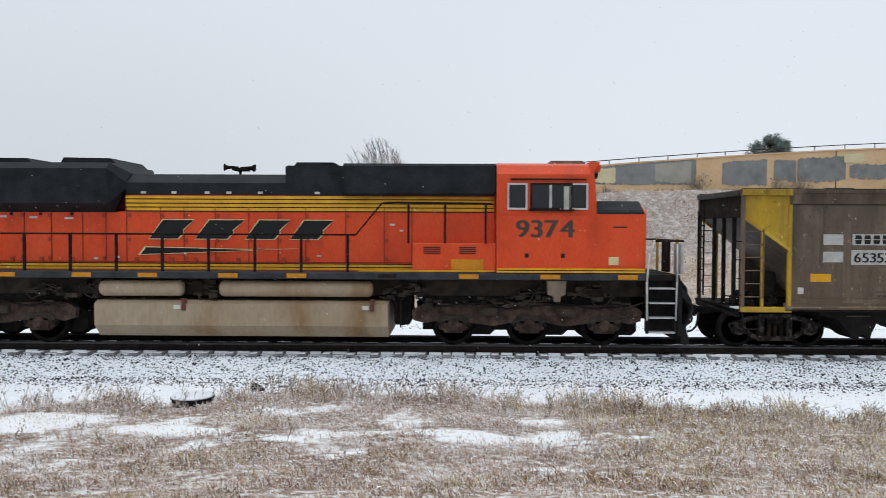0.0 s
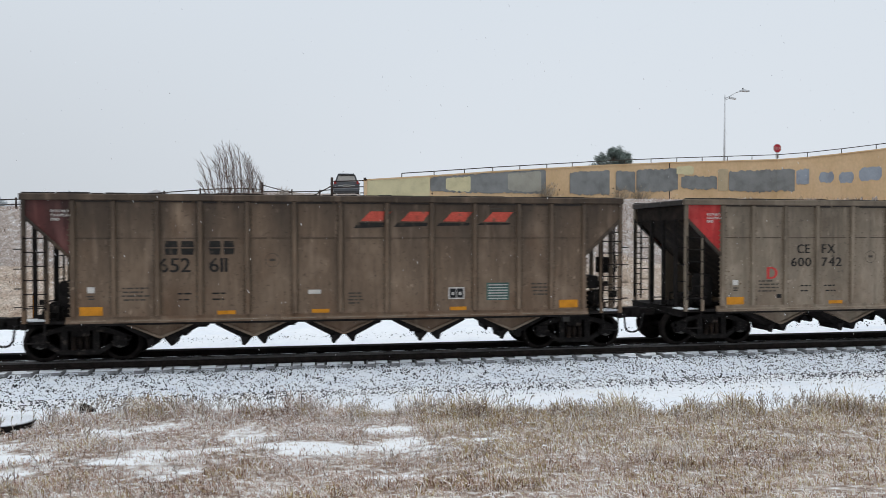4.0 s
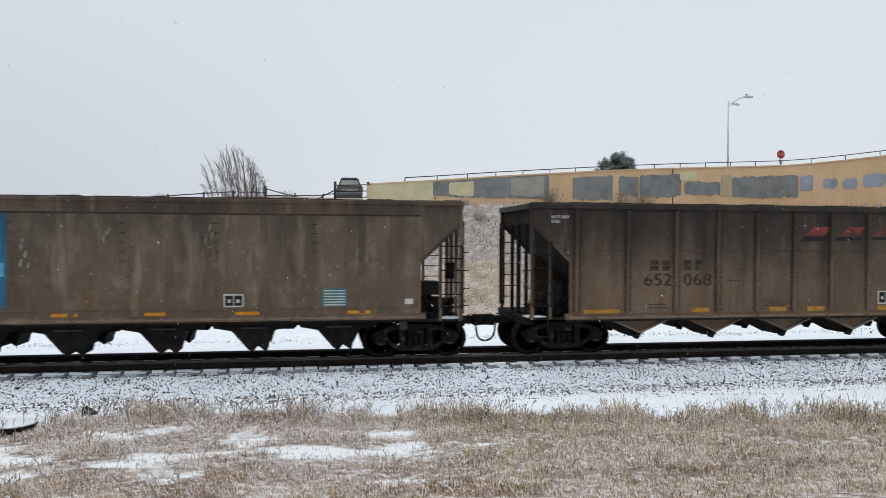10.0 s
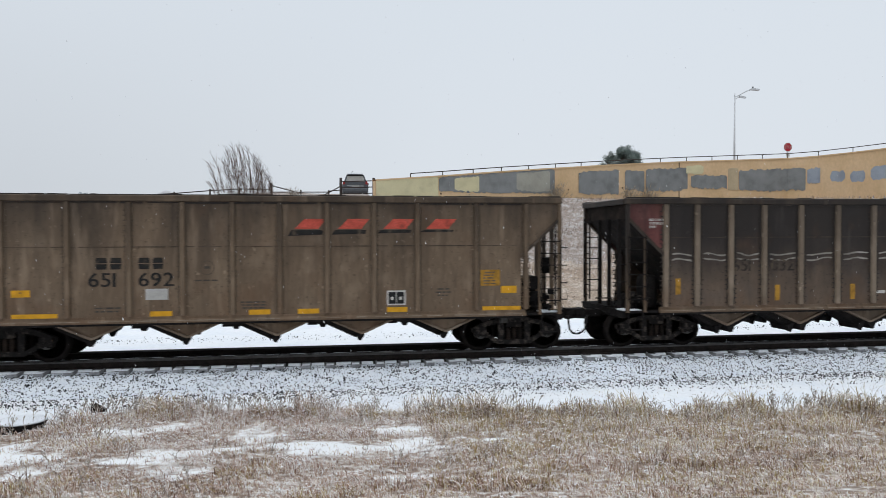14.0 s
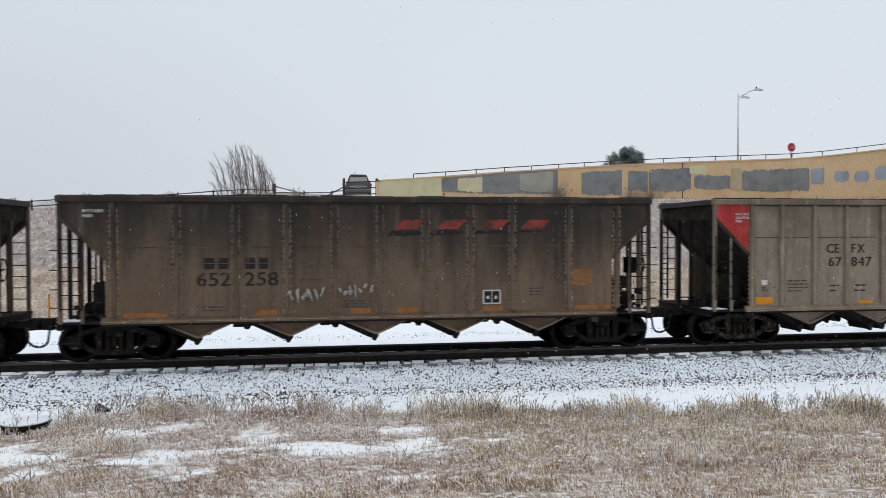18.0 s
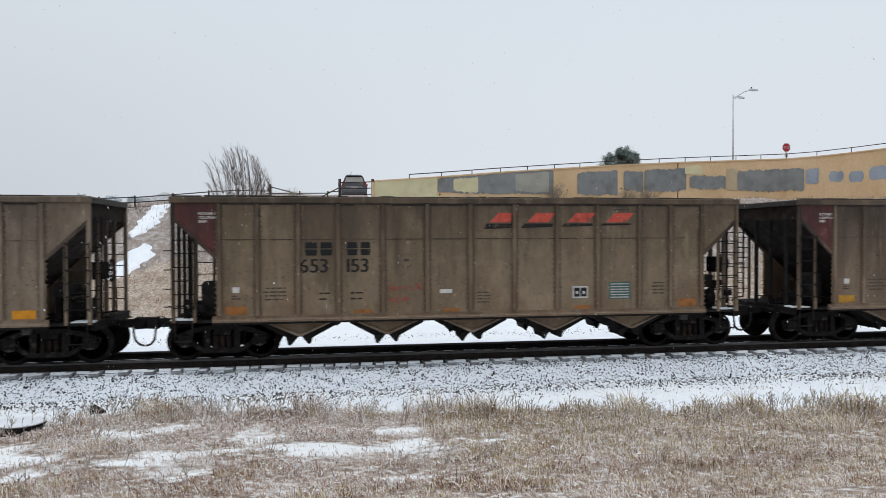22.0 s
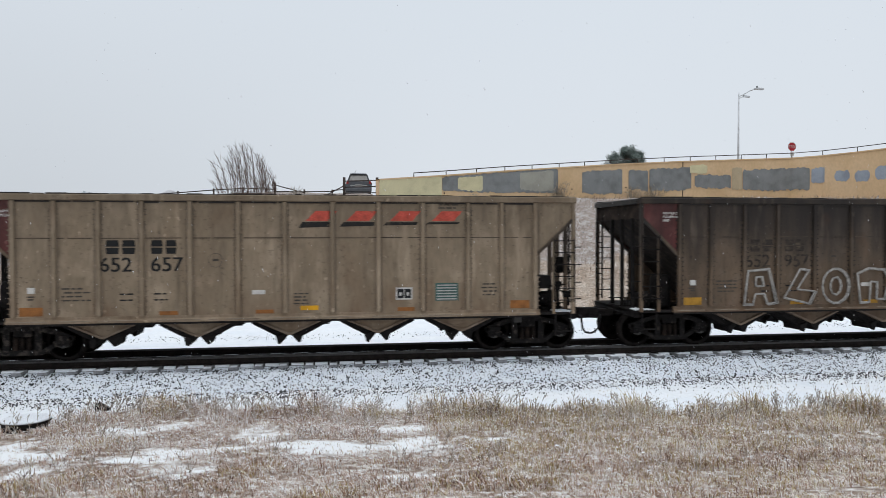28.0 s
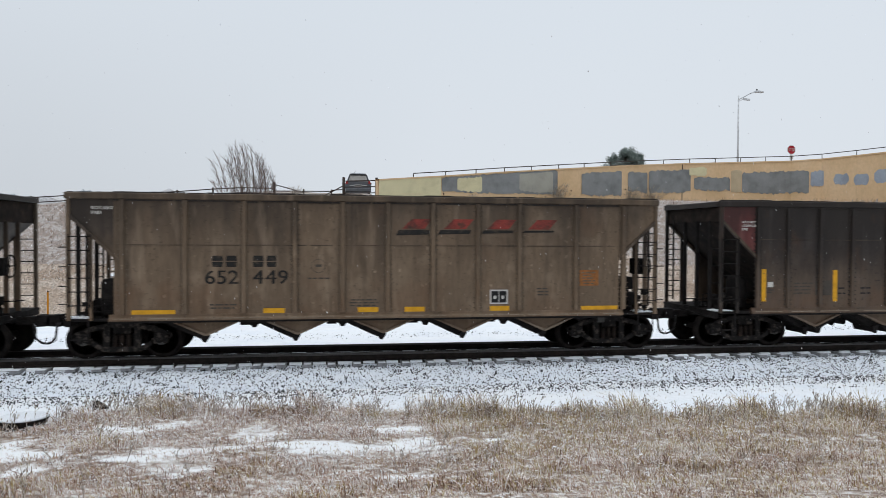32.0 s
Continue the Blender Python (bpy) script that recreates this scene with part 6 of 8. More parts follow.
for style, label in (
        ("B", "brown coal hopper car with yellow end and white number patches"),
        ("A", "tan coal hopper car with bright red end triangle"),
        ("A", "sooty brown coal hopper car with red slanted logo"),
        ("A", "tan coal hopper car with crimson end triangle and red stencilled sign"),
        ("A", "dusty brown coal hopper car with yellow strips and round emblem"),
        ("A", "soot-blackened coal hopper car with faded red logo"),
        ("B", "brown coal hopper car with yellow end and blue panel"),
        ("C", "dark brown coal hopper car with wide panels"),
        ("B", "brown coal hopper car with yellow end and white paint patches"),
        ("C", "tan-brown coal hopper car with wide panels and red logo"),
        ("A", "black-stained coal hopper car with pale ribs and round emblem"),
        ("A", "dusty brown coal hopper car with small white graffiti"),
        ("C", "dark brown coal hopper car with white scribbled graffiti"),
        ("A", "clean tan coal hopper car with bright red end triangle"),
        ("A", "tan coal hopper car with grey number patches"),
        ("A", "tan-brown coal hopper car with maroon end and red logo"),
        ("A", "brown coal hopper car with maroon end and faded logo"),
        ("D", "grey-brown coal hopper car with yellow square and wide ribs"),
        ("A", "brown coal hopper car with maroon end triangle"),
        ("A", "clean tan coal hopper car with maroon end and pink logo"),
        ("A", "sooty coal hopper car with large outlined white graffiti"),
        ("B", "brown coal hopper car with worn yellow end"),
        ("C", "tan-brown coal hopper car with wide panels and yellow strips"),
        ("A", "soot-blackened coal hopper car with yellow strips")):
    add_car(style, label)

# 0: yellow end, white number patches
c = TRAIN[0]
yellow_end_car(c, 10, M_BROWN)
tag_rect(c, 2.02, 2.5, 2.62, 2.88, M_GREYPATCH, name="paint_patch")
tag_rect(c, 2.02, 2.5, 2.20, 2.46, M_GREYPATCH, name="paint_patch")
tag_rect(c, 2.72, 3.72, 2.62, 2.89, M_GREYPATCH, name="number_board")
tag_rect(c, 2.70, 4.04, 2.14, 2.50, M_GREYPATCH, name="number_board")
mark_blocks(c, 2.78, 2.65, 0.21, [0.17, 0.17, 0.17, 0.17], M_LETTER, 0, 0.05, FACE - 0.004)
number(c, "653539", 2.76, 2.20, 0.23, M_LETTER, y=FACE - 0.004)
for x, w in ((1.72, 0.5), (4.68, 0.42), (6.95, 0.45), (7.45, 0.45), (9.7, 0.45), (12.3, 0.48)):
    tag_rect(c, x, x + w, 1.72, 1.86 if w < 0.46 else 1.92, M_YELLOW, name="reflector", label="yellow reflector plate")
data_panel(c, 11.05, 11.62, 1.42, 1.86, M_PALEBLUE, M_TEAL)
bars(c, 3.3, 3.9, 1.5, 2, 0.1, seed=4)
bars(c, 5.0, 5.5, 1.5, 3, 0.08, seed=5)
tag_rect(c, 6.85, 7.15, 1.42, 1.52, M_WHITE, name="label_plate")

triangle_car(TRAIN[1], 20, M_TAN, M_REDEND, ("67", "927"), 2.17, codes=("CE", "FX"))
triangle_car(TRAIN[2], 30, M_MID, M_MAROON, ("652", "611"), 2.17, logo=M_PINK)
triangle_car(TRAIN[3], 40, M_TAN, M_REDEND, ("600", "742"), 2.17, codes=("CE", "FX"))
g = Geo()
letters(g, "D", 2.42, 1.84, 0.32, FACE - 0.004, bold=0.03)
part("red_letter", g, M_REDEND, TRAIN[3], "red letter D")
tag_rect(TRAIN[3], 2.72, 2.86, 1.32, 1.42, M_LETTER, name="label_plate")

# 4: yellow upright strips and round emblem
c = TRAIN[4]
paint_car(c, M_OLIVE, M_MAROON, M_DARK, None, M_OLIVE)
common_marks(c, 50)
end_words(c, 0.58, 3.5, M_WHITE)
number(c, "651", 3.0, 2.15, 0.30, M_GHOST, bold=0.03)
number(c, "012", 4.10, 2.15, 0.30, M_GHOST, bold=0.03)
mark_blocks(c, 3.05, 2.54, 0.27, [0.28, 0.28], M_GHOST)
mark_blocks(c, 4.15, 2.54, 0.27, [0.28, 0.26], M_GHOST)
roundel(c, 11.13, 3.30, 0.36, M_WORN, True)
for x, z in ((1.24, 1.66), (4.76, 1.28), (6.98, 1.28), (9.2, 1.26), (11.46, 1.24), (13.02, 1.62)):
    tag_rect(c, x, x + 0.12, z, z + 0.46, M_DULLYELLOW, name="reflector", label="yellow upright reflector strip")
stencil(c, 9.8, 10.23, 1.40, 1.68)
data_panel(c, 10.82, 11.38, 1.36, 1.80, M_FAINT, M_GREYPATCH)

triangle_car(TRAIN[5], 60, M_DARK, M_MAROON, ("652", "878"), 2.10, logo=M_SOOTRED, teal=False, refl=M_YELLOW, post=M_BLACK, letter=M_GHOST)

# 6: blue panel
c = TRAIN[6]
yellow_end_car(c, 70, M_BROWN)
p = tag_rect(c, 2.66, 3.94, 1.40, 3.56, M_BLUEPANEL, name="blue_panel", label="dark blue panel with light bands")
tag_rect(p, 2.68, 3.56, 2.52, 2.84, M_LIGHTBLUE, FACE - 0.005, "light_band")
tag_rect(p, 2.68, 3.88, 2.13, 2.44, M_LIGHTBLUE, FACE - 0.005, "light_band")
code(p, "CITX", 2.74, 2.56, 0.24, M_PALEYELLOW, y=FACE - 0.010)
number(p, "601873", 2.72, 2.17, 0.23, M_PALEYELLOW, y=FACE - 0.010)
part("faded_emblem", Geo().prism([(2.92 + 0.0, 2.90), (3.2, 2.88), (3.42, 2.93), (3.36, 3.12), (3.24, 3.34), (3.10, 3.42), (2.98, 3.30), (3.0, 3.1)], FACE - 0.009, FACE - 0.005), M_RIBLIGHT, p, "faded pale emblem")
bars(p, 2.75, 3.1, 1.72, 2, 0.14, M_PALEYELLOW, FACE - 0.005, seed=71)
bars(p, 3.4, 3.85, 1.72, 2, 0.14, M_PALEYELLOW, FACE - 0.005, seed=72)
reflectors(c, (2.17, 4.88, 6.9, 8.95, 11.6), 1.17, 1.28, 0.55, M_ORANGE)
data_panel(c, 10.98, 11.58, 1.38, 1.82, M_TEAL, M_WHITE)
tag_rect(c, 13.0, 13.2, 1.42, 1.56, M_WHITE, name="label_plate")
for i, (x, z, n) in enumerate(((1.72, 2.55, 9), (4.3, 2.3, 5), (6.0, 2.7, 4), (8.3, 2.75, 5), (11.9, 2.35, 7))):
    scr = Geo()
    q = random.Random(i)
    for k in range(n):
        a, b, h = x + q.uniform(-0.1, 0.14), z + q.uniform(0, 0.5), q.uniform(0.06, 0.24)
        scr.prism([(a, b), (a + 0.02, b + h * 0.3), (a + 0.03 + q.uniform(0, 0.03), b + h), (a + 0.01, b + h * 1.1), (a - 0.02, b + h * 0.5)], FACE - 0.003, FACE)
    tagged(part("scrape_mark", scr, M_RIBLIGHT, c, "pale scrapes in the paint"), kind="stuff")

wide_rib_car(TRAIN[7], 80, M_DARK, ("652", "068"), M_SOOTRED, letter=M_GHOST, refl=M_DULLYELLOW)

# 8: white patches
c = TRAIN[8]
yellow_end_car(c, 90, M_UMBER)
for o in c.children:
    if o.name.split(".")[0] == "top_chord":
        repaint(o, M_MID)
    elif o.name.split(".")[0] == "tail_panel":
        repaint(o, M_DARK)
tag_rect(c, 2.70, 3.88, 2.18, 2.84, M_GREYPATCH, name="number_board")
code(c, "CITX", 2.96, 2.55, 0.22, M_LETTER, y=FACE - 0.004)
number(c, "681013", 2.80, 2.22, 0.24, M_LETTER, y=FACE - 0.004)


def white_patch(car, x0, x1, z0, z1, seed):
    q = random.Random(seed)
    n = 8
    pts = [(x0 + (x1 - x0) * i / n, z1 + q.uniform(-0.07, 0.03)) for i in range(n + 1)]
    part("white_paint_patch", Geo().prism([(x0, z0)] + pts + [(x1, z0)], FACE - 0.001, FACE + 0.001), M_WHITE, car, "rough patch of white paint")


for i, (x0, x1, z0, z1) in enumerate(((1.95, 2.55, 1.36, 2.16), (2.70, 3.88, 1.40, 2.14), (5.22, 7.15, 1.36, 1.92), (7.35, 9.30, 1.38, 1.90), (9.55, 11.85, 1.30, 2.22), (12.08, 12.66, 1.32, 1.76))):
    white_patch(c, x0, x1, z0, z1, i)
for x0, x1 in ((2.05, 4.5), (5.4, 6.1), (7.3, 9.3), (9.6, 12.6)):
    tag_rect(c, x0, x1, 1.16, 1.295, M_WHITE, FACE + 0.002, name="white_sill_patch")
reflectors(c, (1.3, 4.5, 6.95, 9.65, 12.4), 1.17, 1.27, 0.42, M_ORANGE)
bars(c, 2.75, 3.15, 1.9, 2, 0.14, M_LETTER, FACE - 0.005, seed=91)
bars(c, 3.4, 3.8, 1.9, 2, 0.14, M_LETTER, FACE - 0.005, seed=92)
bars(c, 9.6, 10.1, 1.7, 3, 0.08, M_FAINT, FACE - 0.005, seed=93)
for x in STYLE_RIBS["B"]:
    scr = Geo()
    q, z = random.Random(int(x * 10)), 1.95
    while z < 3.5:
        e = z + q.uniform(0.03, 0.26)
        scr.prism([(x - 0.01, z), (x + q.uniform(0.01, 0.03), z + 0.01), (x + q.uniform(0.01, 0.035), e), (x - q.uniform(0.005, 0.02), e)], FACE - 0.02, FACE - 0.016)
        z = e + q.uniform(0.02, 0.22)
    tagged(part("worn_edge", scr, M_GREYPATCH, c, "paint worn off along the rib"), kind="stuff")

wide_rib_car(TRAIN[9], 100, M_OLIVE, ("651", "692"), M_PINK, end=M_MAROON, patch=M_DULLYELLOW)
tag_rect(TRAIN[9], 4.36, 4.86, 1.52, 1.78, M_GREYPATCH, name="label_plate")
tag_rect(TRAIN[9], 1.45, 1.85, 1.62, 1.78, M_YELLOW, name="reflector")
tag_rect(TRAIN[9], 12.88, 13.28, 1.56, 1.74, M_YELLOW, name="reflector")

# 10: black with pale ribs
c = TRAIN[10]
paint_car(c, M_SOOT, M_MAROON, M_DARK, M_FAWN, M_BROWN)
for o in c.children:
    if o.name.split(".")[0] == "rib":
        o.scale.x = 1.45
    if o.name.split(".")[0] in ("top_chord", "side_sill", "end_chord"):
        repaint(o, M_DARK)
ribs_a = STYLE_RIBS["A"]
for i, (a, b) in enumerate(zip(ribs_a, ribs_a[1:])):
    q = random.Random(i)
    s = Geo()
    for z in (2.52, 2.38):
        x0, x1 = a + 0.18, b - 0.16
        pts = [(x0 + (x1 - x0) * k / 5, z + 0.03 * math.sin(k * 0.9 + i) + q.uniform(-0.012, 0.012)) for k in range(6)]
        s.prism(pts + [(x, y - 0.03 - 0.02 * q.random()) for x, y in reversed(pts)], FACE - 0.004, FACE)
    part("snow_streak", s, M_RIBLIGHT, c, "whitish streak across the panel")
roundel(c, 11.1, 3.33, 0.36, M_RIBLIGHT, True)
end_words(c, 0.58, 3.5, M_WHITE)
for x, z in ((1.4, 1.45), (4.25, 1.25), (6.5, 1.25), (8.0, 1.45), (10.62, 1.30), (13.05, 1.5)):
    tag_rect(c, x, x + 0.14, z, z + 0.42, M_DULLYELLOW, name="reflector", label="orange upright reflector strip")
stencil(c, 9.85, 10.27, 1.42, 1.72)
data_panel(c, 10.84, 11.42, 1.38, 1.82, M_FAINT, M_TEAL)
tag_rect(c, 7.3, 7.56, 1.40, 1.48, M_WHITE, name="label_plate")
number(c, "651", 3.0, 2.05, 0.32, M_GHOST, 0.15, 1.0)
number(c, "032", 4.12, 2.05, 0.32, M_GHOST, 0.15, 1.0)

triangle_car(TRAIN[11], 110, M_BROWN, M_MAROON, ("652", "732"), 2.17, logo=M_PINK)
for i, x in enumerate((5.1, 6.2, 7.3, 8.45, 9.6)):
    scrawl(TRAIN[11], x, x + 0.75, 1.22, 1.62, 4, M_CHALK, 111 + i, 0.02)
wide_rib_car(TRAIN[12], 120, M_DARK, ("652", "258"), M_SOOTRED, refl=M_DULLORANGE)
for o in TRAIN[12].children:
    for f in o.children:
        if f.name.startswith("rivet_line"):
            repaint(f, M_TAN)
scrawl(TRAIN[12], 5.2, 6.12, 1.40, 1.86, 6, M_CHALK, 121)
scrawl(TRAIN[12], 6.4, 7.25, 1.46, 1.90, 7, M_CHALK, 122)
triangle_car(TRAIN[13], 130, M_TAN, M_REDEND, ("67", "847"), 2.17, codes=("CE", "FX"))

# 14: grey number patches
c = TRAIN[14]
triangle_car(c, 140, M_FAWN, M_REDEND, ("681", "685"), 2.20, blocks=False)
for x0 in (3.18, 4.06):
    tag_rect(c, x0 - 0.06, x0 + 0.62, 2.16, 2.50, M_GREYPATCH, FACE + 0.0015, "number_board")
    tag_rect(c, x0 - 0.06, x0 + 0.62, 2.58, 2.92, M_GREYPATCH, FACE + 0.0015, "number_board")
    code(c, "CI" if x0 < 4 else "TX", x0 + 0.12, 2.63, 0.23, M_LETTER)

triangle_car(TRAIN[15], 150, M_KHAKI, M_MAROON, ("653", "153"), 2.17, logo=M_PINK, refl=M_DULLORANGE, letter=M_LETTER, rib=M_OLIVE)

scrawl(TRAIN[15], 5.1, 5.95, 1.62, 1.86, 5, M_REDEND, 151, 0.008)
scrawl(TRAIN[15], 5.1, 5.75, 1.36, 1.56, 4, M_REDEND, 152, 0.008)
triangle_car(TRAIN[16], 160, M_MID, M_MAROON, ("652", "891"), 2.17, logo=M_SOOTRED, refl=M_DULLYELLOW)
tag_rect(TRAIN[16], 2.85, 2.93, 1.42, 1.53, M_PINK, name="label_plate", label="small pink sticker")

# 17: yellow square, wide ribs
c = TRAIN[17]
paint_car(c, M_EARTH, M_YELLOWEND, M_IRON, M_FAWN, M_IRON, M_IRON)
for o in c.children:
    if o.name.split(".")[0] == "tail_panel":
        repaint(o, M_IRON)
    elif o.name.split(".")[0] == "top_chord":
        repaint(o, M_EARTH)
tag_rect(c, 1.26, 2.32, 2.58, 3.95, M_YELLOWEND, FACE - 0.014, name="yellow_square", label="bright yellow square panel")
end_text(c, ("ROTARY", "END"), 0.36, 3.76, 0.085, M_LETTER)
tag_rect(c, 1.36, 1.50, 1.38, 1.48, M_PINK, name="chalk_mark", label="small pink spray mark")
for x0, x1 in ((2.68, 3.72), (4.16, 4.74)):
    tag_rect(c, x0, x1, 2.20, 2.48, M_RIBLIGHT, name="number_board")
    tag_rect(c, x0, x1, 1.76, 2.05, M_RIBLIGHT, name="number_board")
code(c, "FU", 3.0, 2.23, 0.22, M_LETTER, y=FACE - 0.004)
code(c, "RX", 4.22, 2.23, 0.22, M_LETTER, y=FACE - 0.004)
number(c, "940", 2.94, 1.79, 0.23, M_LETTER, y=FACE - 0.004)
number(c, "440", 4.18, 1.79, 0.23, M_LETTER, y=FACE - 0.004)
stencil(c, 9.84, 10.28, 1.20, 1.56)
data_panel(c, 12.22, 12.76, 1.82, 2.34, M_PALEBLUE, M_WHITE)
tag_rect(c, 12.72, 13.16, 1.54, 1.76, M_ORANGE, name="reflector")
reflectors(c, (1.3, ), 1.52, 1.74, 0.44, M_ORANGE)
reflectors(c, (4.1, 6.3, 8.5), 1.36, 1.47, 0.5, M_ORANGE)
roundel(c, 5.55, 2.12, 0.18, M_FAINT)
bars(c, 2.7, 3.6, 1.3, 2, 0.08, seed=171)
bars(c, 10.85, 11.5, 1.75, 4, 0.08, seed=172)

triangle_car(TRAIN[18], 180, M_BISTRE, M_MAROON, ("653", "040"), 2.17, logo=M_SOOTRED, teal=False, refl=M_DULLORANGE)
triangle_car(TRAIN[19], 190, M_SAND, M_MAROON, ("652", "657"), 2.19, logo=M_PINK, refl=M_DULLORANGE, letter=M_LETTER)
tag_rect(TRAIN[19], 7.55, 7.98, 1.20, 1.31, M_YELLOW, name="reflector")
triangle_car(TRAIN[20], 200, M_DARK, M_MAROON, ("652", "957"), 2.17, logo=M_PINK, letter=M_GHOST, refl=M_DULLYELLOW)
graffiti_word(TRAIN[20], "ALONE", ((2.92, 3.84), (4.08, 4.98), (5.20, 5.98), (6.25, 7.20), (7.40, 8.25)), 1.16, 0.92, M_CHALK)

# 21: worn yellow end
c = TRAIN[21]
yellow_end_car(c, 210, M_BROWN)
tag_rect(c, 2.02, 2.5, 2.62, 2.86, M_FAINT, name="paint_patch")
tag_rect(c, 1.92, 2.55, 2.22, 2.44, M_GREYPATCH, name="paint_patch")
tag_rect(c, 2.70, 3.62, 2.60, 2.88, M_GREYPATCH, name="number_board")
tag_rect(c, 2.66, 3.84, 2.17, 2.48, M_GREYPATCH, name="number_board")
mark_blocks(c, 2.80, 2.64, 0.21, [0.16, 0.16, 0.16, 0.16], M_LETTER, 0, 0.05, FACE - 0.004)
number(c, "653516", 2.72, 2.21, 0.22, M_LETTER, y=FACE - 0.004)
for x, w in ((1.75, 0.5), (4.6, 0.48), (6.5, 0.42), (7.95, 0.45), (9.6, 0.45), (12.2, 0.48)):
    tag_rect(c, x, x + w, 1.72, 1.84 if w < 0.5 else 1.92, M_YELLOW, name="reflector", label="yellow reflector plate")
tag_rect(c, 7.12, 7.68, 1.72, 1.84, M_LETTER, name="paint_patch")
data_panel(c, 10.95, 11.55, 1.42, 1.86, M_FAINT, M_TEAL)
roundel(c, 4.55, 2.52, 0.17, M_FAINT)
for x in (13.0,):
    tag_rect(c, x, x + 0.2, 1.38, 1.6, M_WHITE, name="label_plate")

wide_rib_car(TRAIN[22], 220, M_OLIVE, ("652", "449"), M_SOOTRED, end=M_DARK)

# 23: soot-blackened, yellow strips
c = TRAIN[23]
paint_car(c, M_SOOT, M_MAROON, M_BLACK, None, M_BISTRE)
common_marks(c, 230)
end_words(c, 0.58, 3.5, M_WHITE)
for x, z in ((1.24, 1.30), (3.35, 1.28), (5.3, 1.28), (7.0, 1.28), (9.2, 1.26), (11.46, 1.24)):
    tag_rect(c, x, x + 0.13, z, z + 0.86, M_YELLOW, name="reflector", label="yellow upright reflector strip")
tag_rect(c, 2.82, 3.3, 1.45, 1.85, M_FAINT, name="paint_patch")


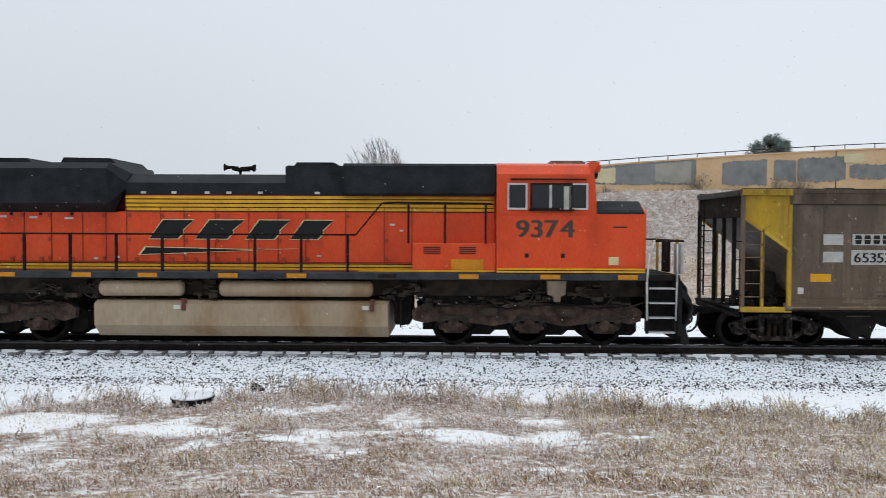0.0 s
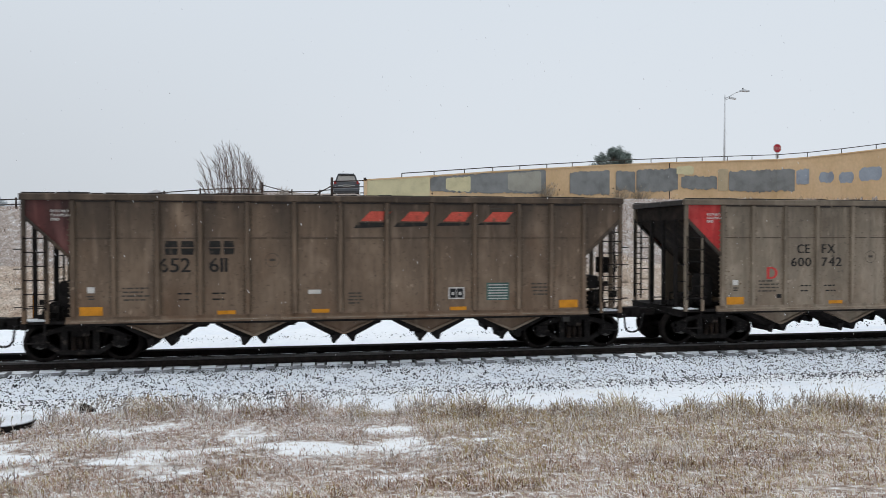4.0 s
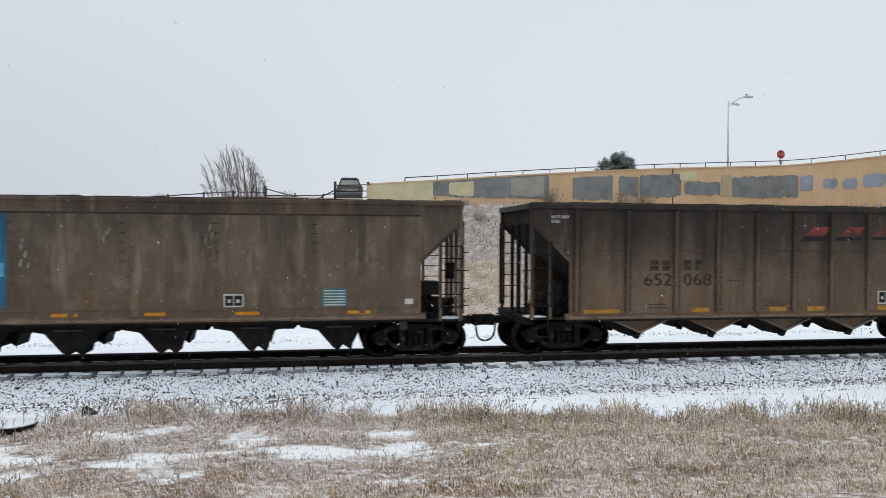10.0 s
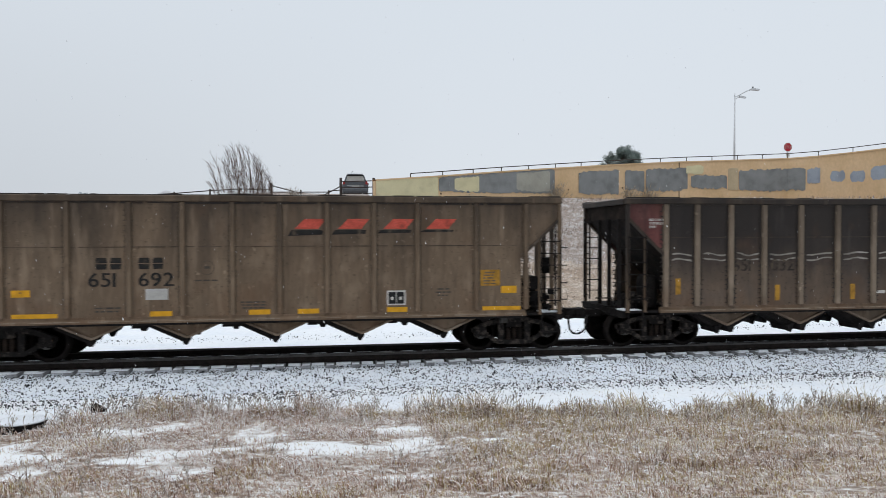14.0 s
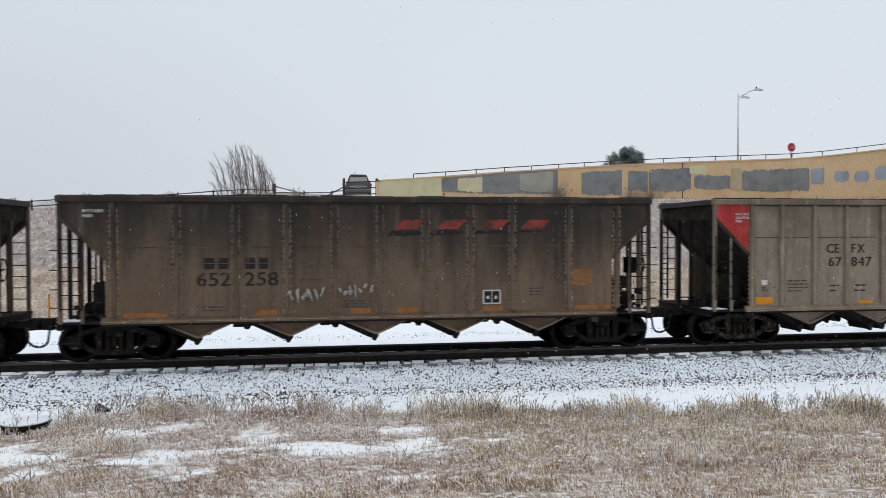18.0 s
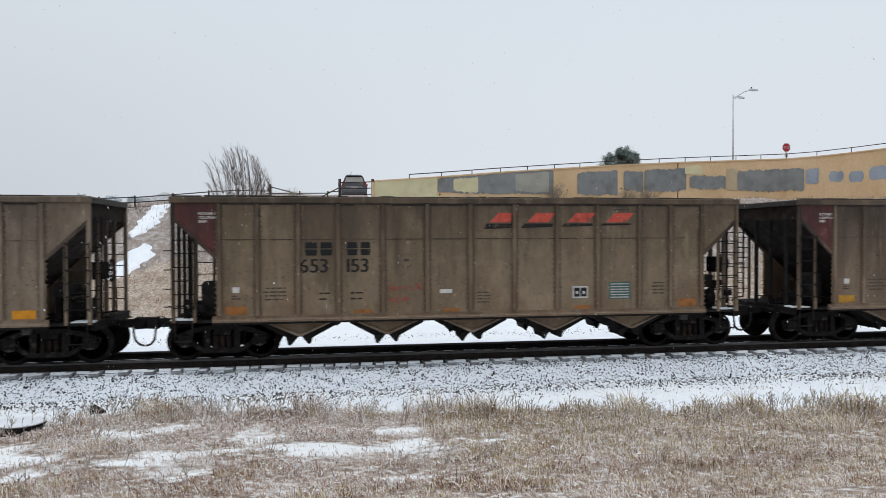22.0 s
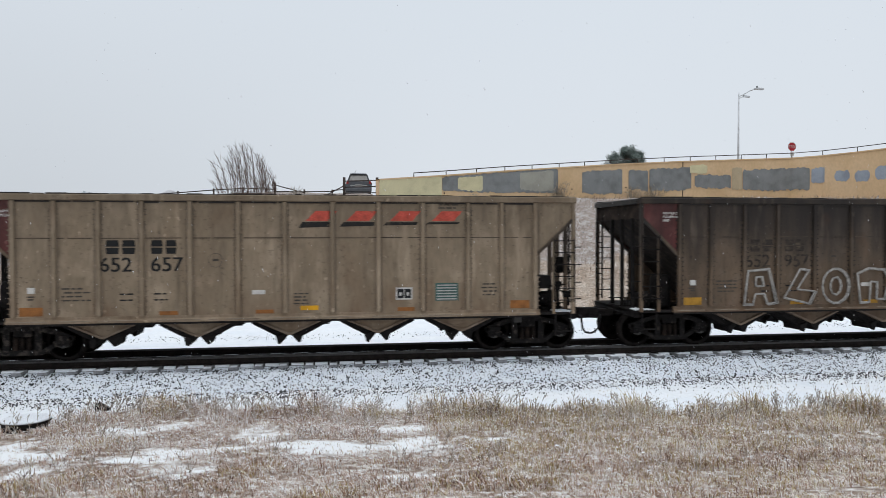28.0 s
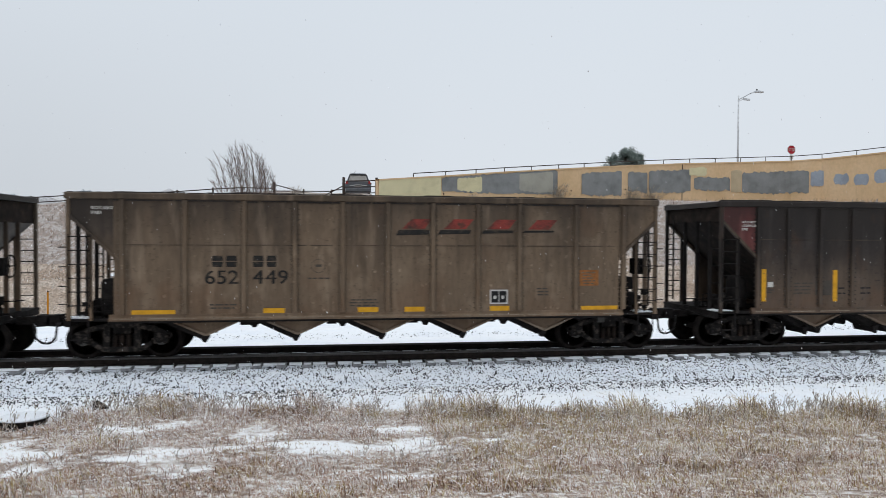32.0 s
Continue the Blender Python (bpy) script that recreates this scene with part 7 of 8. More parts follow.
# ---- diesel locomotive ----
def build_loco():
    loco = root("diesel_locomotive", label="orange and black diesel locomotive with yellow stripes", category="locomotive")
    L0, L1 = -6.9, 15.1
    part("underframe", Geo().box(-6.6, 14.9, -1.0, 1.0, 1.28, 1.72), M_DIRT, loco)
    part("walkway", Geo().box(L0 + 0.2, 14.1, -1.56, 1.56, 1.72, 1.90, 0.02), M_DECK, loco)
    # long hood
    hy = 1.02
    part("hood", Geo().box(-5.6, 10.4, -hy, hy, 1.90, 3.80), M_ORANGECAB, loco)
    part("hood_roof", Geo().prism([(-hy, 3.802), (hy, 3.802), (hy, 4.12), (0.62, 4.36), (-0.62, 4.36), (-hy, 4.12)], 0.9, 5.1, "x"), M_HOODBLACK, loco)
    part("radiator_hood", Geo().prism([(-hy, 3.36), (-1.38, 3.58), (-1.50, 4.44), (-1.32, 4.60), (1.32, 4.60), (1.50, 4.44), (1.38, 3.58), (hy, 3.36)], -5.4, 0.75, "x"), M_HOODBLACK, loco, "flared black radiator housing")
    part("radiator_taper", Geo().prism([(-hy, 3.36), (-1.38, 3.58), (-1.50, 4.44), (-1.32, 4.60), (1.32, 4.60), (1.50, 4.44), (1.38, 3.58), (hy, 3.36)], 0.75, 1.02, "x", [(-hy, 3.40), (-hy, 3.98), (-hy, 4.14), (-0.7, 4.38), (0.7, 4.38), (hy, 4.14), (hy, 3.98), (hy, 3.40)]), M_HOODBLACK, loco)
    for x0, x1 in ((-4.6, -1.4), (-0.7, 0.75)):
        part("fan_cover", Geo().prism([(x0, 4.60), (x1, 4.60), (x1 - 0.15, 4.74), (x0 + 0.1, 4.76)], -0.95, 0.95), M_HOODBLACK, loco)
    part("exhaust_housing", Geo().box(5.1, 6.58, -hy - 0.01, hy + 0.01, 3.802, 4.56, 0.04), M_HOODBLACK, loco)
    part("exhaust_stack", Geo().prism([(5.2, 4.56), (6.5, 4.56), (6.25, 4.68), (5.3, 4.68)], -0.6, 0.6), M_HOODBLACK, loco)
    part("inverter_hood", Geo().box(6.6, 10.40, -1.30, 1.30, 3.80, 4.60, 0.06), M_HOODBLACK, loco)
    for s in (-1, 1):
        y = s * (hy + 0.001)
        a, b = (y - 0.012, y) if s < 0 else (y, y + 0.012)
        part("stripe", Geo().box(1.02, 10.38, a, b, 3.40, 3.785), M_STRIPE, loco, "broad yellow stripe")
        for z in (3.385, 3.485, 3.585, 3.69):
            part("stripe_line", Geo().box(1.02, 10.38, a - 0.003, b + 0.003, z, z + 0.026), M_LETTER, loco)
        part("lower_stripe", Geo().box(-5.5, 10.38, a, b, 1.92, 2.06), M_STRIPE, loco, "yellow stripe above the walkway")
        for z in (1.975, 2.06):
            part("stripe_line", Geo().box(-5.5, 10.38, a - 0.003, b + 0.003, z, z + 0.02), M_LETTER, loco)
        for i, x in enumerate([-5.0, -4.0, -3.1, -2.35, -1.6, -0.9, -0.1, 0.5, 1.03, 1.9, 2.5, 3.3, 4.15, 4.9, 5.6, 6.62, 7.6, 8.3]):
            part("door_seam", Geo().box(x, x + 0.018, a - 0.004, b + 0.004, 2.10, 3.50), M_SEAM, loco)
        for x in (-4.5, -2.7, -1.95, -1.2, -0.4, 1.25, 2.15, 2.75, 3.85, 5.0, 5.45):
            part("door_latch", Geo().box(x, x + 0.09, a - 0.02, b + 0.02, 2.08, 2.22), M_LATCH, loco)
            if x < 0.6:
                part("door_hinge", Geo().box(x, x + 0.07, a - 0.015, b + 0.015, 3.28, 3.35), M_LETTER, loco)
        hq = random.Random(9)
        hd = Geo()
        for x in (-4.9, -4.05, -3.15, -2.4, -1.65, -0.95, 0.45, 1.1, 1.95, 2.55, 3.35, 4.2, 4.95, 5.65, 6.68, 7.66):
            for z in (2.16, 2.62, 3.24):
                if hq.random() < 0.75:
                    hd.box(x - 0.025, x + 0.045, a - 0.018, b + 0.018, z, z + 0.09)
        part("door_hinge", hd, M_LATCH, loco)
        part("door_seam", Geo().box(-5.5, 8.3, a - 0.004, b + 0.004, 2.10, 2.118), M_SEAM, loco)
        lb = Geo()
        for x, z, w in ((-4.3, 3.2, 0.12), (-3.4, 3.12, 0.2), (-2.2, 3.22, 0.16), (-1.45, 3.2, 0.2), (-0.55, 3.18, 0.22), (0.72, 2.2, 0.13), (0.2, 2.16, 0.10), (5.9, 2.25, 0.10), (7.75, 3.05, 0.12), (8.0, 2.9, 0.08)):
            lb.box(x, x + w, a - 0.006, b + 0.006, z, z + 0.05)
        part("label_plate", lb, M_WHITE, loco)
        for x in (1.42, 2.2, 3.05, 3.6, 4.4, 5.85, 9.5):
            part("number_light", Geo().box(x, x + 0.12, a - 0.015, b + 0.015, 3.84, 3.90), M_WHITE, loco)
        # sloping logo blocks and swoosh
        if s < 0:
            for x, w in ((1.62, 1.10), (2.80, 1.22), (4.08, 1.10), (5.22, 1.05)):
                for e, yy, nm, mt in ((0.022, a - 0.004, "logo_outline", M_CREAM), (0.0, a - 0.009, "logo_block", M_LETTER)):
                    z0, z1 = 2.70 - e, 3.17 + e
                    part(nm, Geo().prism([(x - e, z0), (x + w * 0.66 + e, z0), (x + w * 0.80 + e, z0 + 0.16), (x + w * 0.78 + e, z0 + 0.22), (x + w + 0.04 + e, z1), (x + 0.36 - e, z1)], yy - 0.004, yy), mt, loco)
            part("swoosh_outline", Geo().prism([(1.33, 2.28), (1.5, 2.50), (4.2, 2.44), (5.6, 2.46), (4.2, 2.40), (2.2, 2.31)], a - 0.008, a - 0.004), M_CREAM, loco)
            part("swoosh", Geo().prism([(1.40, 2.30), (1.54, 2.475), (4.1, 2.425), (5.2, 2.452), (4.2, 2.412), (2.2, 2.335)], a - 0.013, a - 0.009), M_LETTER, loco)
    # equipment cabinets behind the cab
    for s in (-1, 1):
        y0, y1 = (-1.45, -hy - 0.003) if s < 0 else (hy + 0.003, 1.45)
        part("cabinet", Geo().box(8.35, 10.40, y0, y1, 1.905, 2.62, 0.02), M_ORANGECAB, loco)
        yy = -1.452 if s < 0 else 1.452
        for x in (8.62, 9.5):
            lv = Geo()
            for k in range(4):
                lv.box(x, x + 0.42, min(yy, yy + s * 0.012), max(yy, yy + s * 0.012), 2.36 + k * 0.05, 2.38 + k * 0.05)
            part("louvre", lv, M_LETTER, loco)
        part("battery_door", Geo().box(9.3, 10.1, min(yy, yy + s * 0.01), max(yy, yy + s * 0.01), 1.96, 2.22), M_ORANGE, loco, "rust-orange access door")
        part("lower_stripe", Geo().box(7.0, 10.38, min(yy, yy + s * 0.008), max(yy, yy + s * 0.008), 1.91, 1.955), M_STRIPE, loco)
    # cab
    cab = part("cab", Geo().prism([(-1.55, 1.905), (1.55, 1.905), (1.55, 4.32), (1.38, 4.55), (0.9, 4.64), (-0.9, 4.64), (-1.38, 4.55), (-1.55, 4.32)], 10.42, 12.72, "x"), M_ORANGECAB, loco)
    part("cab_front", Geo().prism([(12.72, 1.905), (12.86, 1.905), (12.86, 3.62), (12.80, 4.40), (12.95, 4.62), (12.72, 4.64)], -1.52, 1.52), M_ORANGECAB, loco)
    for y0, y1 in ((-1.28, -0.14), (0.14, 1.28)):
        part("windscreen", Geo().prism([(12.855, 3.78), (12.885, 3.78), (12.845, 4.24), (12.815, 4.24)], y0, y1), M_GLASSDARK, loco, "dark windscreen pane")
        for a0, a1, z0, z1 in ((y0 - 0.05, y0, 3.74, 4.28), (y1, y1 + 0.05, 3.74, 4.28), (y0, y1, 3.72, 3.775), (y0, y1, 4.245, 4.29)):
            part("windscreen_frame", Geo().prism([(12.86, z0), (12.895 - (z0 - 3.7) * 0.07, z0), (12.895 - (z1 - 3.7) * 0.07, z1), (12.80, z1)], a0, a1), M_TRUCK, loco)
    part("air_conditioner", Geo().prism([(11.75, 4.64), (12.75, 4.64), (12.65, 4.73), (11.85, 4.73)], -0.7, 0.5), M_TAN, loco)
    part("headlight", Geo().box(12.95, 13.12, -0.35, 0.35, 4.30, 4.60, 0.03), M_IRON, loco)
    part("number_board", Geo().prism([(12.80, 4.40), (12.98, 4.40), (13.02, 4.58), (12.82, 4.60)], -1.30, -0.85), M_ORANGECAB, loco)
    part("rain_gutter", Geo().box(10.75, 12.6, -1.60, -1.55, 4.18, 4.215), M_TRUCK, loco)
    for (x0, x1, name) in ((10.72, 11.12, "cab_window"), (11.28, 12.22, "cab_window"), (12.26, 12.60, "cab_window")):
        w = part(name, Geo().box(x0, x1, -1.575, -1.552, 3.50, 4.06), M_GLASSDARK, cab, "dark cab side window")
        fr = Geo()
        fr.box(x0 - 0.045, x0, -1.585, -1.551, 3.455, 4.105).box(x1, x1 + 0.045, -1.585, -1.551, 3.455, 4.105)
        fr.box(x0, x1, -1.585, -1.551, 4.06, 4.105).box(x0, x1, -1.585, -1.551, 3.455, 3.50)
        part("window_frame", fr, M_ALU if x0 != 11.28 else M_TRUCK, w, "bare metal frame" if x0 != 11.28 else "")
    part("window_bar", Geo().box(11.70, 11.76, -1.59, -1.576, 3.50, 4.06), M_ALU, cab)
    part("wind_deflector", Geo().box(12.05, 12.17, -1.66, -1.58, 3.46, 4.02), M_GREYPATCH, cab)
    part("arm_rest", Geo().box(11.2, 12.3, -1.64, -1.57, 3.42, 3.47), M_TRUCK, cab)
    part("cab_crease", Geo().box(10.55, 12.65, -1.572, -1.551, 3.34, 3.37), M_ORANGECAB, cab)
    part("side_door", Geo().box(10.92, 12.45, -1.562, -1.551, 1.98, 2.56), M_ORANGECAB, cab, "low panel with two latches")
    for x in (11.12, 12.0):
        part("door_latch", Geo().box(x, x + 0.09, -1.58, -1.562, 2.28, 2.38), M_LETTER, cab)
    g = Geo()
    letters(g, "9374", 10.88, 2.78, 0.42, -1.556, 0.16, 1.18, 0.045)
    part("road_number", g, M_FAINT, cab, "large dark number 9374")
    part("stripe", Geo().box(10.43, 14.06, -1.568, -1.553, 1.91, 2.02), M_STRIPE, cab)
    part("stripe_line", Geo().box(10.43, 14.06, -1.573, -1.568, 1.955, 1.975), M_LETTER, cab)
    # nose
    prof = [(-1.50, 1.905), (1.50, 1.905), (1.50, 3.38), (1.44, 3.44), (0.95, 3.64), (-0.95, 3.64), (-1.44, 3.44), (-1.50, 3.38)]
    ns = Geo().prism(prof, 12.862, 14.02, "x")
    ns.prism(prof, 14.02, 14.10, "x", [(a * 0.965, min(b, 3.60)) for a, b in prof])
    nose = part("nose", ns, M_ORANGECAB, loco)
    part("nose_top", Geo().prism([(-1.508, 3.36), (-1.508, 3.40), (-1.45, 3.452), (-0.95, 3.69), (0.95, 3.69), (1.45, 3.452), (1.508, 3.40), (1.508, 3.36)], 12.88, 14.03, "x"), M_HOODBLACK, nose, "black anti-glare top")
    part("nose_grille", Geo().box(13.28, 13.62, -1.51, -1.502, 3.02, 3.05), M_LETTER, nose)
    part("data_label", Geo().box(13.18, 13.42, -1.512, -1.502, 2.10, 2.30), M_CREAM, nose, "pale paper label")
    for k, (u0, u1) in enumerate(((0.16, 0.34), (0.40, 0.58), (0.64, 0.78), (0.84, 0.96))):
        def on(u, z):
            return (14.106, -1.40 + 2.3 * u, z)
        g = Geo()
        sl = 0.10
        g.v = [on(u0, 2.78), on(u1, 2.78), on(min(1, u1 + sl * 0.6), 2.98), on(u0 + sl, 2.98)]
        g.face([0, 1, 2, 3])
        part("logo_block", g, M_LETTER, nose)
    g = Geo()
    g.v = [on(0.02, 2.60), on(0.12, 2.72), on(0.95, 2.69), on(0.4, 2.64)]
    g.face([0, 1, 2, 3])
    part("swoosh", g, M_LETTER, nose)
    part("nose_door", Geo().box(14.101, 14.104, 0.55, 1.2, 1.95, 3.2), M_ORANGECAB, nose)
    part("nose_panel", Geo().box(14.101, 14.104, -1.38, 0.4, 1.95, 2.55), M_MAROON, nose, "dark red lower nose panel")
    # front platform, steps, rails
    part("front_deck", Geo().box(14.05, 14.95, -1.45, 1.45, 1.72, 1.86, 0.02), M_IRON, loco)
    for s in (-1, 1):
        st = Geo()
        st.box(14.10, 14.16, s * 1.5 - 0.05, s * 1.5 + 0.05, 0.42, 1.86)
        st.box(14.78, 14.84, s * 1.5 - 0.05, s * 1.5 + 0.05, 0.42, 1.86)
        part("step_side", st, M_IRON, loco)
        for z in (0.44, 0.80, 1.16, 1.52):
            part("step", Geo().box(14.16, 14.78, s * 1.5 - 0.14, s * 1.5 + 0.10, z, z + 0.035), M_ALU, loco, "bright step tread")
        part("step_back", Geo().box(14.12, 14.82, min(s * 1.30, s * 1.33), max(s * 1.30, s * 1.33), 0.45, 1.75), M_IRON, loco)
        part("grab_rail", Geo().tube([(14.12, s * 1.56, 0.75), (14.10, s * 1.58, 1.7), (14.16, s * 1.58, 2.4), (14.30, s * 1.5, 2.72)], 0.025, 6), M_WHITE, loco, "white grab rail")
        part("grab_rail", Geo().tube([(14.82, s * 1.56, 0.75), (14.84, s * 1.56, 1.7), (14.86, s * 1.5, 2.62)], 0.02, 6), M_ALU, loco)
        part("handrail_post", Geo().box(15.0, 15.06, s * 0.9 - 0.03, s * 0.9 + 0.03, 1.8, 2.75), M_YELLOWEND, loco)
    fr = Geo()
    fr.tube([(14.3, -1.45, 2.70), (15.03, -1.40, 2.70), (15.03, 1.40, 2.70), (14.3, 1.45, 2.70)], 0.025, 6)
    part("front_handrail", fr, M_TRUCK, loco)
    part("end_plate", Geo().box(14.98, 15.04, -0.30, 0.30, 1.86, 2.72), M_TRUCK, loco)
    for y in (-1.32, -0.98):
        part("cable_cover", Geo().box(14.96, 15.03, y - 0.13, y + 0.13, 1.88, 2.62, 0.02), M_GREYPATCH, loco, "pale grey cable cover")
    hq = random.Random(14)
    for i in range(22):
        y = -1.35 + 0.055 * i
        z0 = hq.uniform(1.3, 1.75)
        hz = Geo().tube([(15.02, y, z0), (15.18 + hq.uniform(0, 0.14), y + 0.03, z0 - 0.25), (15.22 + hq.uniform(0, 0.12), y, hq.uniform(0.6, 1.0)), (15.06, y + 0.05, hq.uniform(0.35, 0.6))], 0.032, 5)
        part("hose", hz, M_HOSE, loco)
    part("plow", Geo().prism([(15.0, 0.18), (15.22, 0.14), (15.10, 0.62), (15.0, 0.66)], -1.42, 1.42), M_IRON, loco)
    part("pilot", Geo().box(14.9, 15.0, -1.45, 1.45, 0.35, 1.72, 0.02), M_IRON, loco)
    part("hose_cluster", Geo().tube([(15.02, -0.6, 1.2), (15.2, -0.62, 1.0), (15.24, -0.6, 0.6), (15.1, -0.55, 0.5)], 0.03, 6).tube([(15.02, -0.8, 1.1), (15.18, -0.82, 0.8), (15.1, -0.8, 0.6)], 0.03, 6), M_HOSE, loco)
    part("coupler", Geo().box(15.0, 15.22, -0.12, 0.12, 0.72, 0.98, 0.03).prism([(15.2, 0.70), (15.56, 0.72), (15.62, 0.86), (15.54, 0.98), (15.2, 0.99)], -0.19, 0.17), M_IRON, loco)
    # side handrails
    xs = [-5.6, -4.6, -3.55, -2.5, -1.3, -0.15, 1.0, 2.15, 3.3, 4.45, 5.6, 6.75]
    for x in xs:
        part("stanchion", Geo().box(x - 0.03, x + 0.03, -1.555, -1.50, 1.90, 2.82), M_IRON, loco)
    part("handrail", Geo().tube([(-5.6, -1.53, 2.82), (6.95, -1.53, 2.82), (7.6, -1.53, 3.60), (7.9, -1.53, 3.62), (10.3, -1.53, 3.60)], 0.022, 6), M_IRON, loco)
    for x in (8.25, 9.15, 10.15):
        part("stanchion", Geo().box(x - 0.028, x + 0.028, -1.55, -1.50, 2.62, 3.60), M_IRON, loco)
    for x in (-5.6, -2.5, 1.0, 4.45):
        part("stanchion", Geo().box(x - 0.03, x + 0.03, 1.50, 1.555, 1.90, 2.82), M_IRON, loco)
    part("handrail", Geo().tube([(-5.6, 1.53, 2.82), (6.95, 1.53, 2.82), (7.6, 1.53, 3.60), (10.3, 1.53, 3.60)], 0.022, 6), M_IRON, loco)
    for x in (-3.9, -2.0, -0.1, 1.55, 3.55, 5.25, 9.5, 11.5, 13.4):
        part("reflector", Geo().box(x, x + 0.48, -1.575, -1.563, 1.75, 1.86), M_ORANGE, loco, "orange reflector strip")
    part("reflector", Geo().box(7.5, 7.95, -1.575, -1.563, 1.76, 1.85), M_TRUCK, loco)
    # tanks
    part("fuel_tank", Geo().prism([(-1.30, 1.16), (-1.46, 1.08), (-1.46, 0.54), (-1.15, 0.24), (1.15, 0.24), (1.46, 0.54), (1.46, 1.08), (1.30, 1.16)], 0.40, 7.74, "x"), M_TANK, loco, "dusty tan fuel tank")
    for x0, x1 in ((0.48, 2.60), (3.5, 7.36)):
        part("air_tank", Geo().lathe([(x0, 0.05), (x0 + 0.03, 0.16), (x0 + 0.1, 0.205), (x1 - 0.1, 0.205), (x1 - 0.03, 0.16), (x1, 0.05)], "x", 18, (0, -1.28, 1.46)), M_TANK, loco, "long dusty air reservoir")
    for x in (2.6, 7.3):
        part("fuel_filler", Geo().box(x, x + 0.1, -1.50, -1.40, 0.92, 1.22), M_MAROON, loco)
        part("label_plate", Geo().box(x - 0.2, x - 0.03, -1.472, -1.462, 0.95, 1.05), M_WHITE, loco)
    part("brake_rack", Geo().box(7.86, 8.28, -0.9, 0.9, 0.52, 1.28, 0.05).tube([(7.95, -1.2, 1.3), (7.92, -1.25, 0.8), (8.1, -1.2, 0.55), (8.3, -1.1, 0.9)], 0.03, 6), M_IRON, loco)
    part("sight_glass", Geo().tube([(8.05, -1.3, 0.5), (8.05, -1.3, 1.2), (8.2, -1.3, 1.3)], 0.022, 6), M_IRON, loco)
    pv = Geo()
    q = random.Random(5)
    for x0, x1, n in ((2.68, 3.5, 12), (7.5, 8.6, 14), (-0.6, 0.4, 10)):
        for i in range(n):
            a = q.uniform(x0, x1)
            z = q.uniform(1.2, 1.66)
            pv.box(a, a + q.uniform(0.08, 0.2), -1.4 + q.uniform(0, 0.2), -1.1, z, z + q.uniform(0.05, 0.14))
            pv.cyl((a, -1.35, z), (a + q.uniform(-0.3, 0.3), -1.3, z + q.uniform(-0.1, 0.15)), 0.02, 5)
    tagged(part("valve_gear", pv, M_DIRT, loco), kind="stuff")
    part("valve_plate", Geo().box(2.75, 2.95, -1.46, -1.44, 1.72, 1.82), M_WHITE, loco)
    part("sand_box", Geo().prism([(11.68, 1.70), (12.15, 1.70), (12.13, 1.36), (12.02, 1.32), (12.0, 1.18), (11.86, 1.18), (11.84, 1.32), (11.7, 1.36)], -1.46, -1.2), M_TAN, loco, "tan sand box")
    # trucks
    for tx, first in ((11.27, True), (-3.0, False)):
        t = new("truck")
        t.parent, t.location = loco, (tx, 0, 0)
        for s in (-1, 1):
            y = s * 1.12
            f = Geo()
            f.prism([(-2.92, 0.68), (-2.60, 0.60), (-2.34, 0.66), (-1.5, 0.62), (-0.9, 0.54), (-0.4, 0.64), (0.4, 0.64), (0.9, 0.54), (1.5, 0.62), (2.26, 0.66), (2.5, 0.60), (2.78, 0.68), (2.82, 0.92), (2.62, 1.06), (2.2, 1.09), (0.7, 1.04), (0.45, 1.13), (-0.45, 1.13), (-0.7, 1.04), (-2.2, 1.09), (-2.72, 1.06), (-2.94, 0.92)], y - 0.09, y + 0.09)
            for x in (-1.9, 0.0, 1.88):
                f.prism([(x - 0.46, 0.75), (x - 0.36, 0.46), (x - 0.22, 0.40), (x - 0.22, 0.75)], y - 0.08, y + 0.08)
                f.prism([(x + 0.46, 0.75), (x + 0.36, 0.46), (x + 0.22, 0.40), (x + 0.22, 0.75)], y - 0.08, y + 0.08)
            fr = part("side_frame", f, M_LOCOTRUCK, t)
            for x in (-1.9, 0.0, 1.88):
                bx = Geo().box(x - 0.24, x + 0.24, y - 0.13, y + 0.13, 0.36, 0.72, 0.05)
                part("axle_box", bx, M_LOCOTRUCK, fr)
                part("axle_cap", Geo().lathe([(y + s * 0.12, 0.17), (y + s * 0.16, 0.17), (y + s * 0.165, 0.13), (y + s * 0.21, 0.12), (y + s * 0.215, 0.06), (y + s * 0.20, 0.05)], "y", 14, (x, 0, 0.54)), M_LOCOTRUCK, fr)
                part("rubber_block", Geo().prism([(x - 0.42, 0.66), (x - 0.30, 0.80), (x + 0.30, 0.80), (x + 0.42, 0.66), (x + 0.34, 0.62), (x - 0.34, 0.62)], y - 0.13, y + 0.13), M_DIRT, fr)
                for k in (-0.36, 0.36):
                    part("spring", Geo().cyl((x + k, y, 0.52), (x + k, y, 0.80), 0.09, 10), M_IRON, fr)
            part("brake_pipe", Geo().tube([(-2.4, y + s * 0.12, 1.02), (-1.2, y + s * 0.13, 1.12), (-0.6, y + s * 0.12, 0.98), (0.8, y + s * 0.12, 1.12), (1.6, y + s * 0.13, 1.0), (2.5, y + s * 0.1, 1.08)], 0.022, 6), M_IRON, fr)
            for x in (-1.0, 0.95):
                part("brake_cylinder", Geo().cyl((x - 0.25, y + s * 0.12, 0.9), (x + 0.2, y + s * 0.12, 0.9), 0.11, 10), M_DIRT, fr)
            q = random.Random(int(tx) + s)
            cl = Geo()
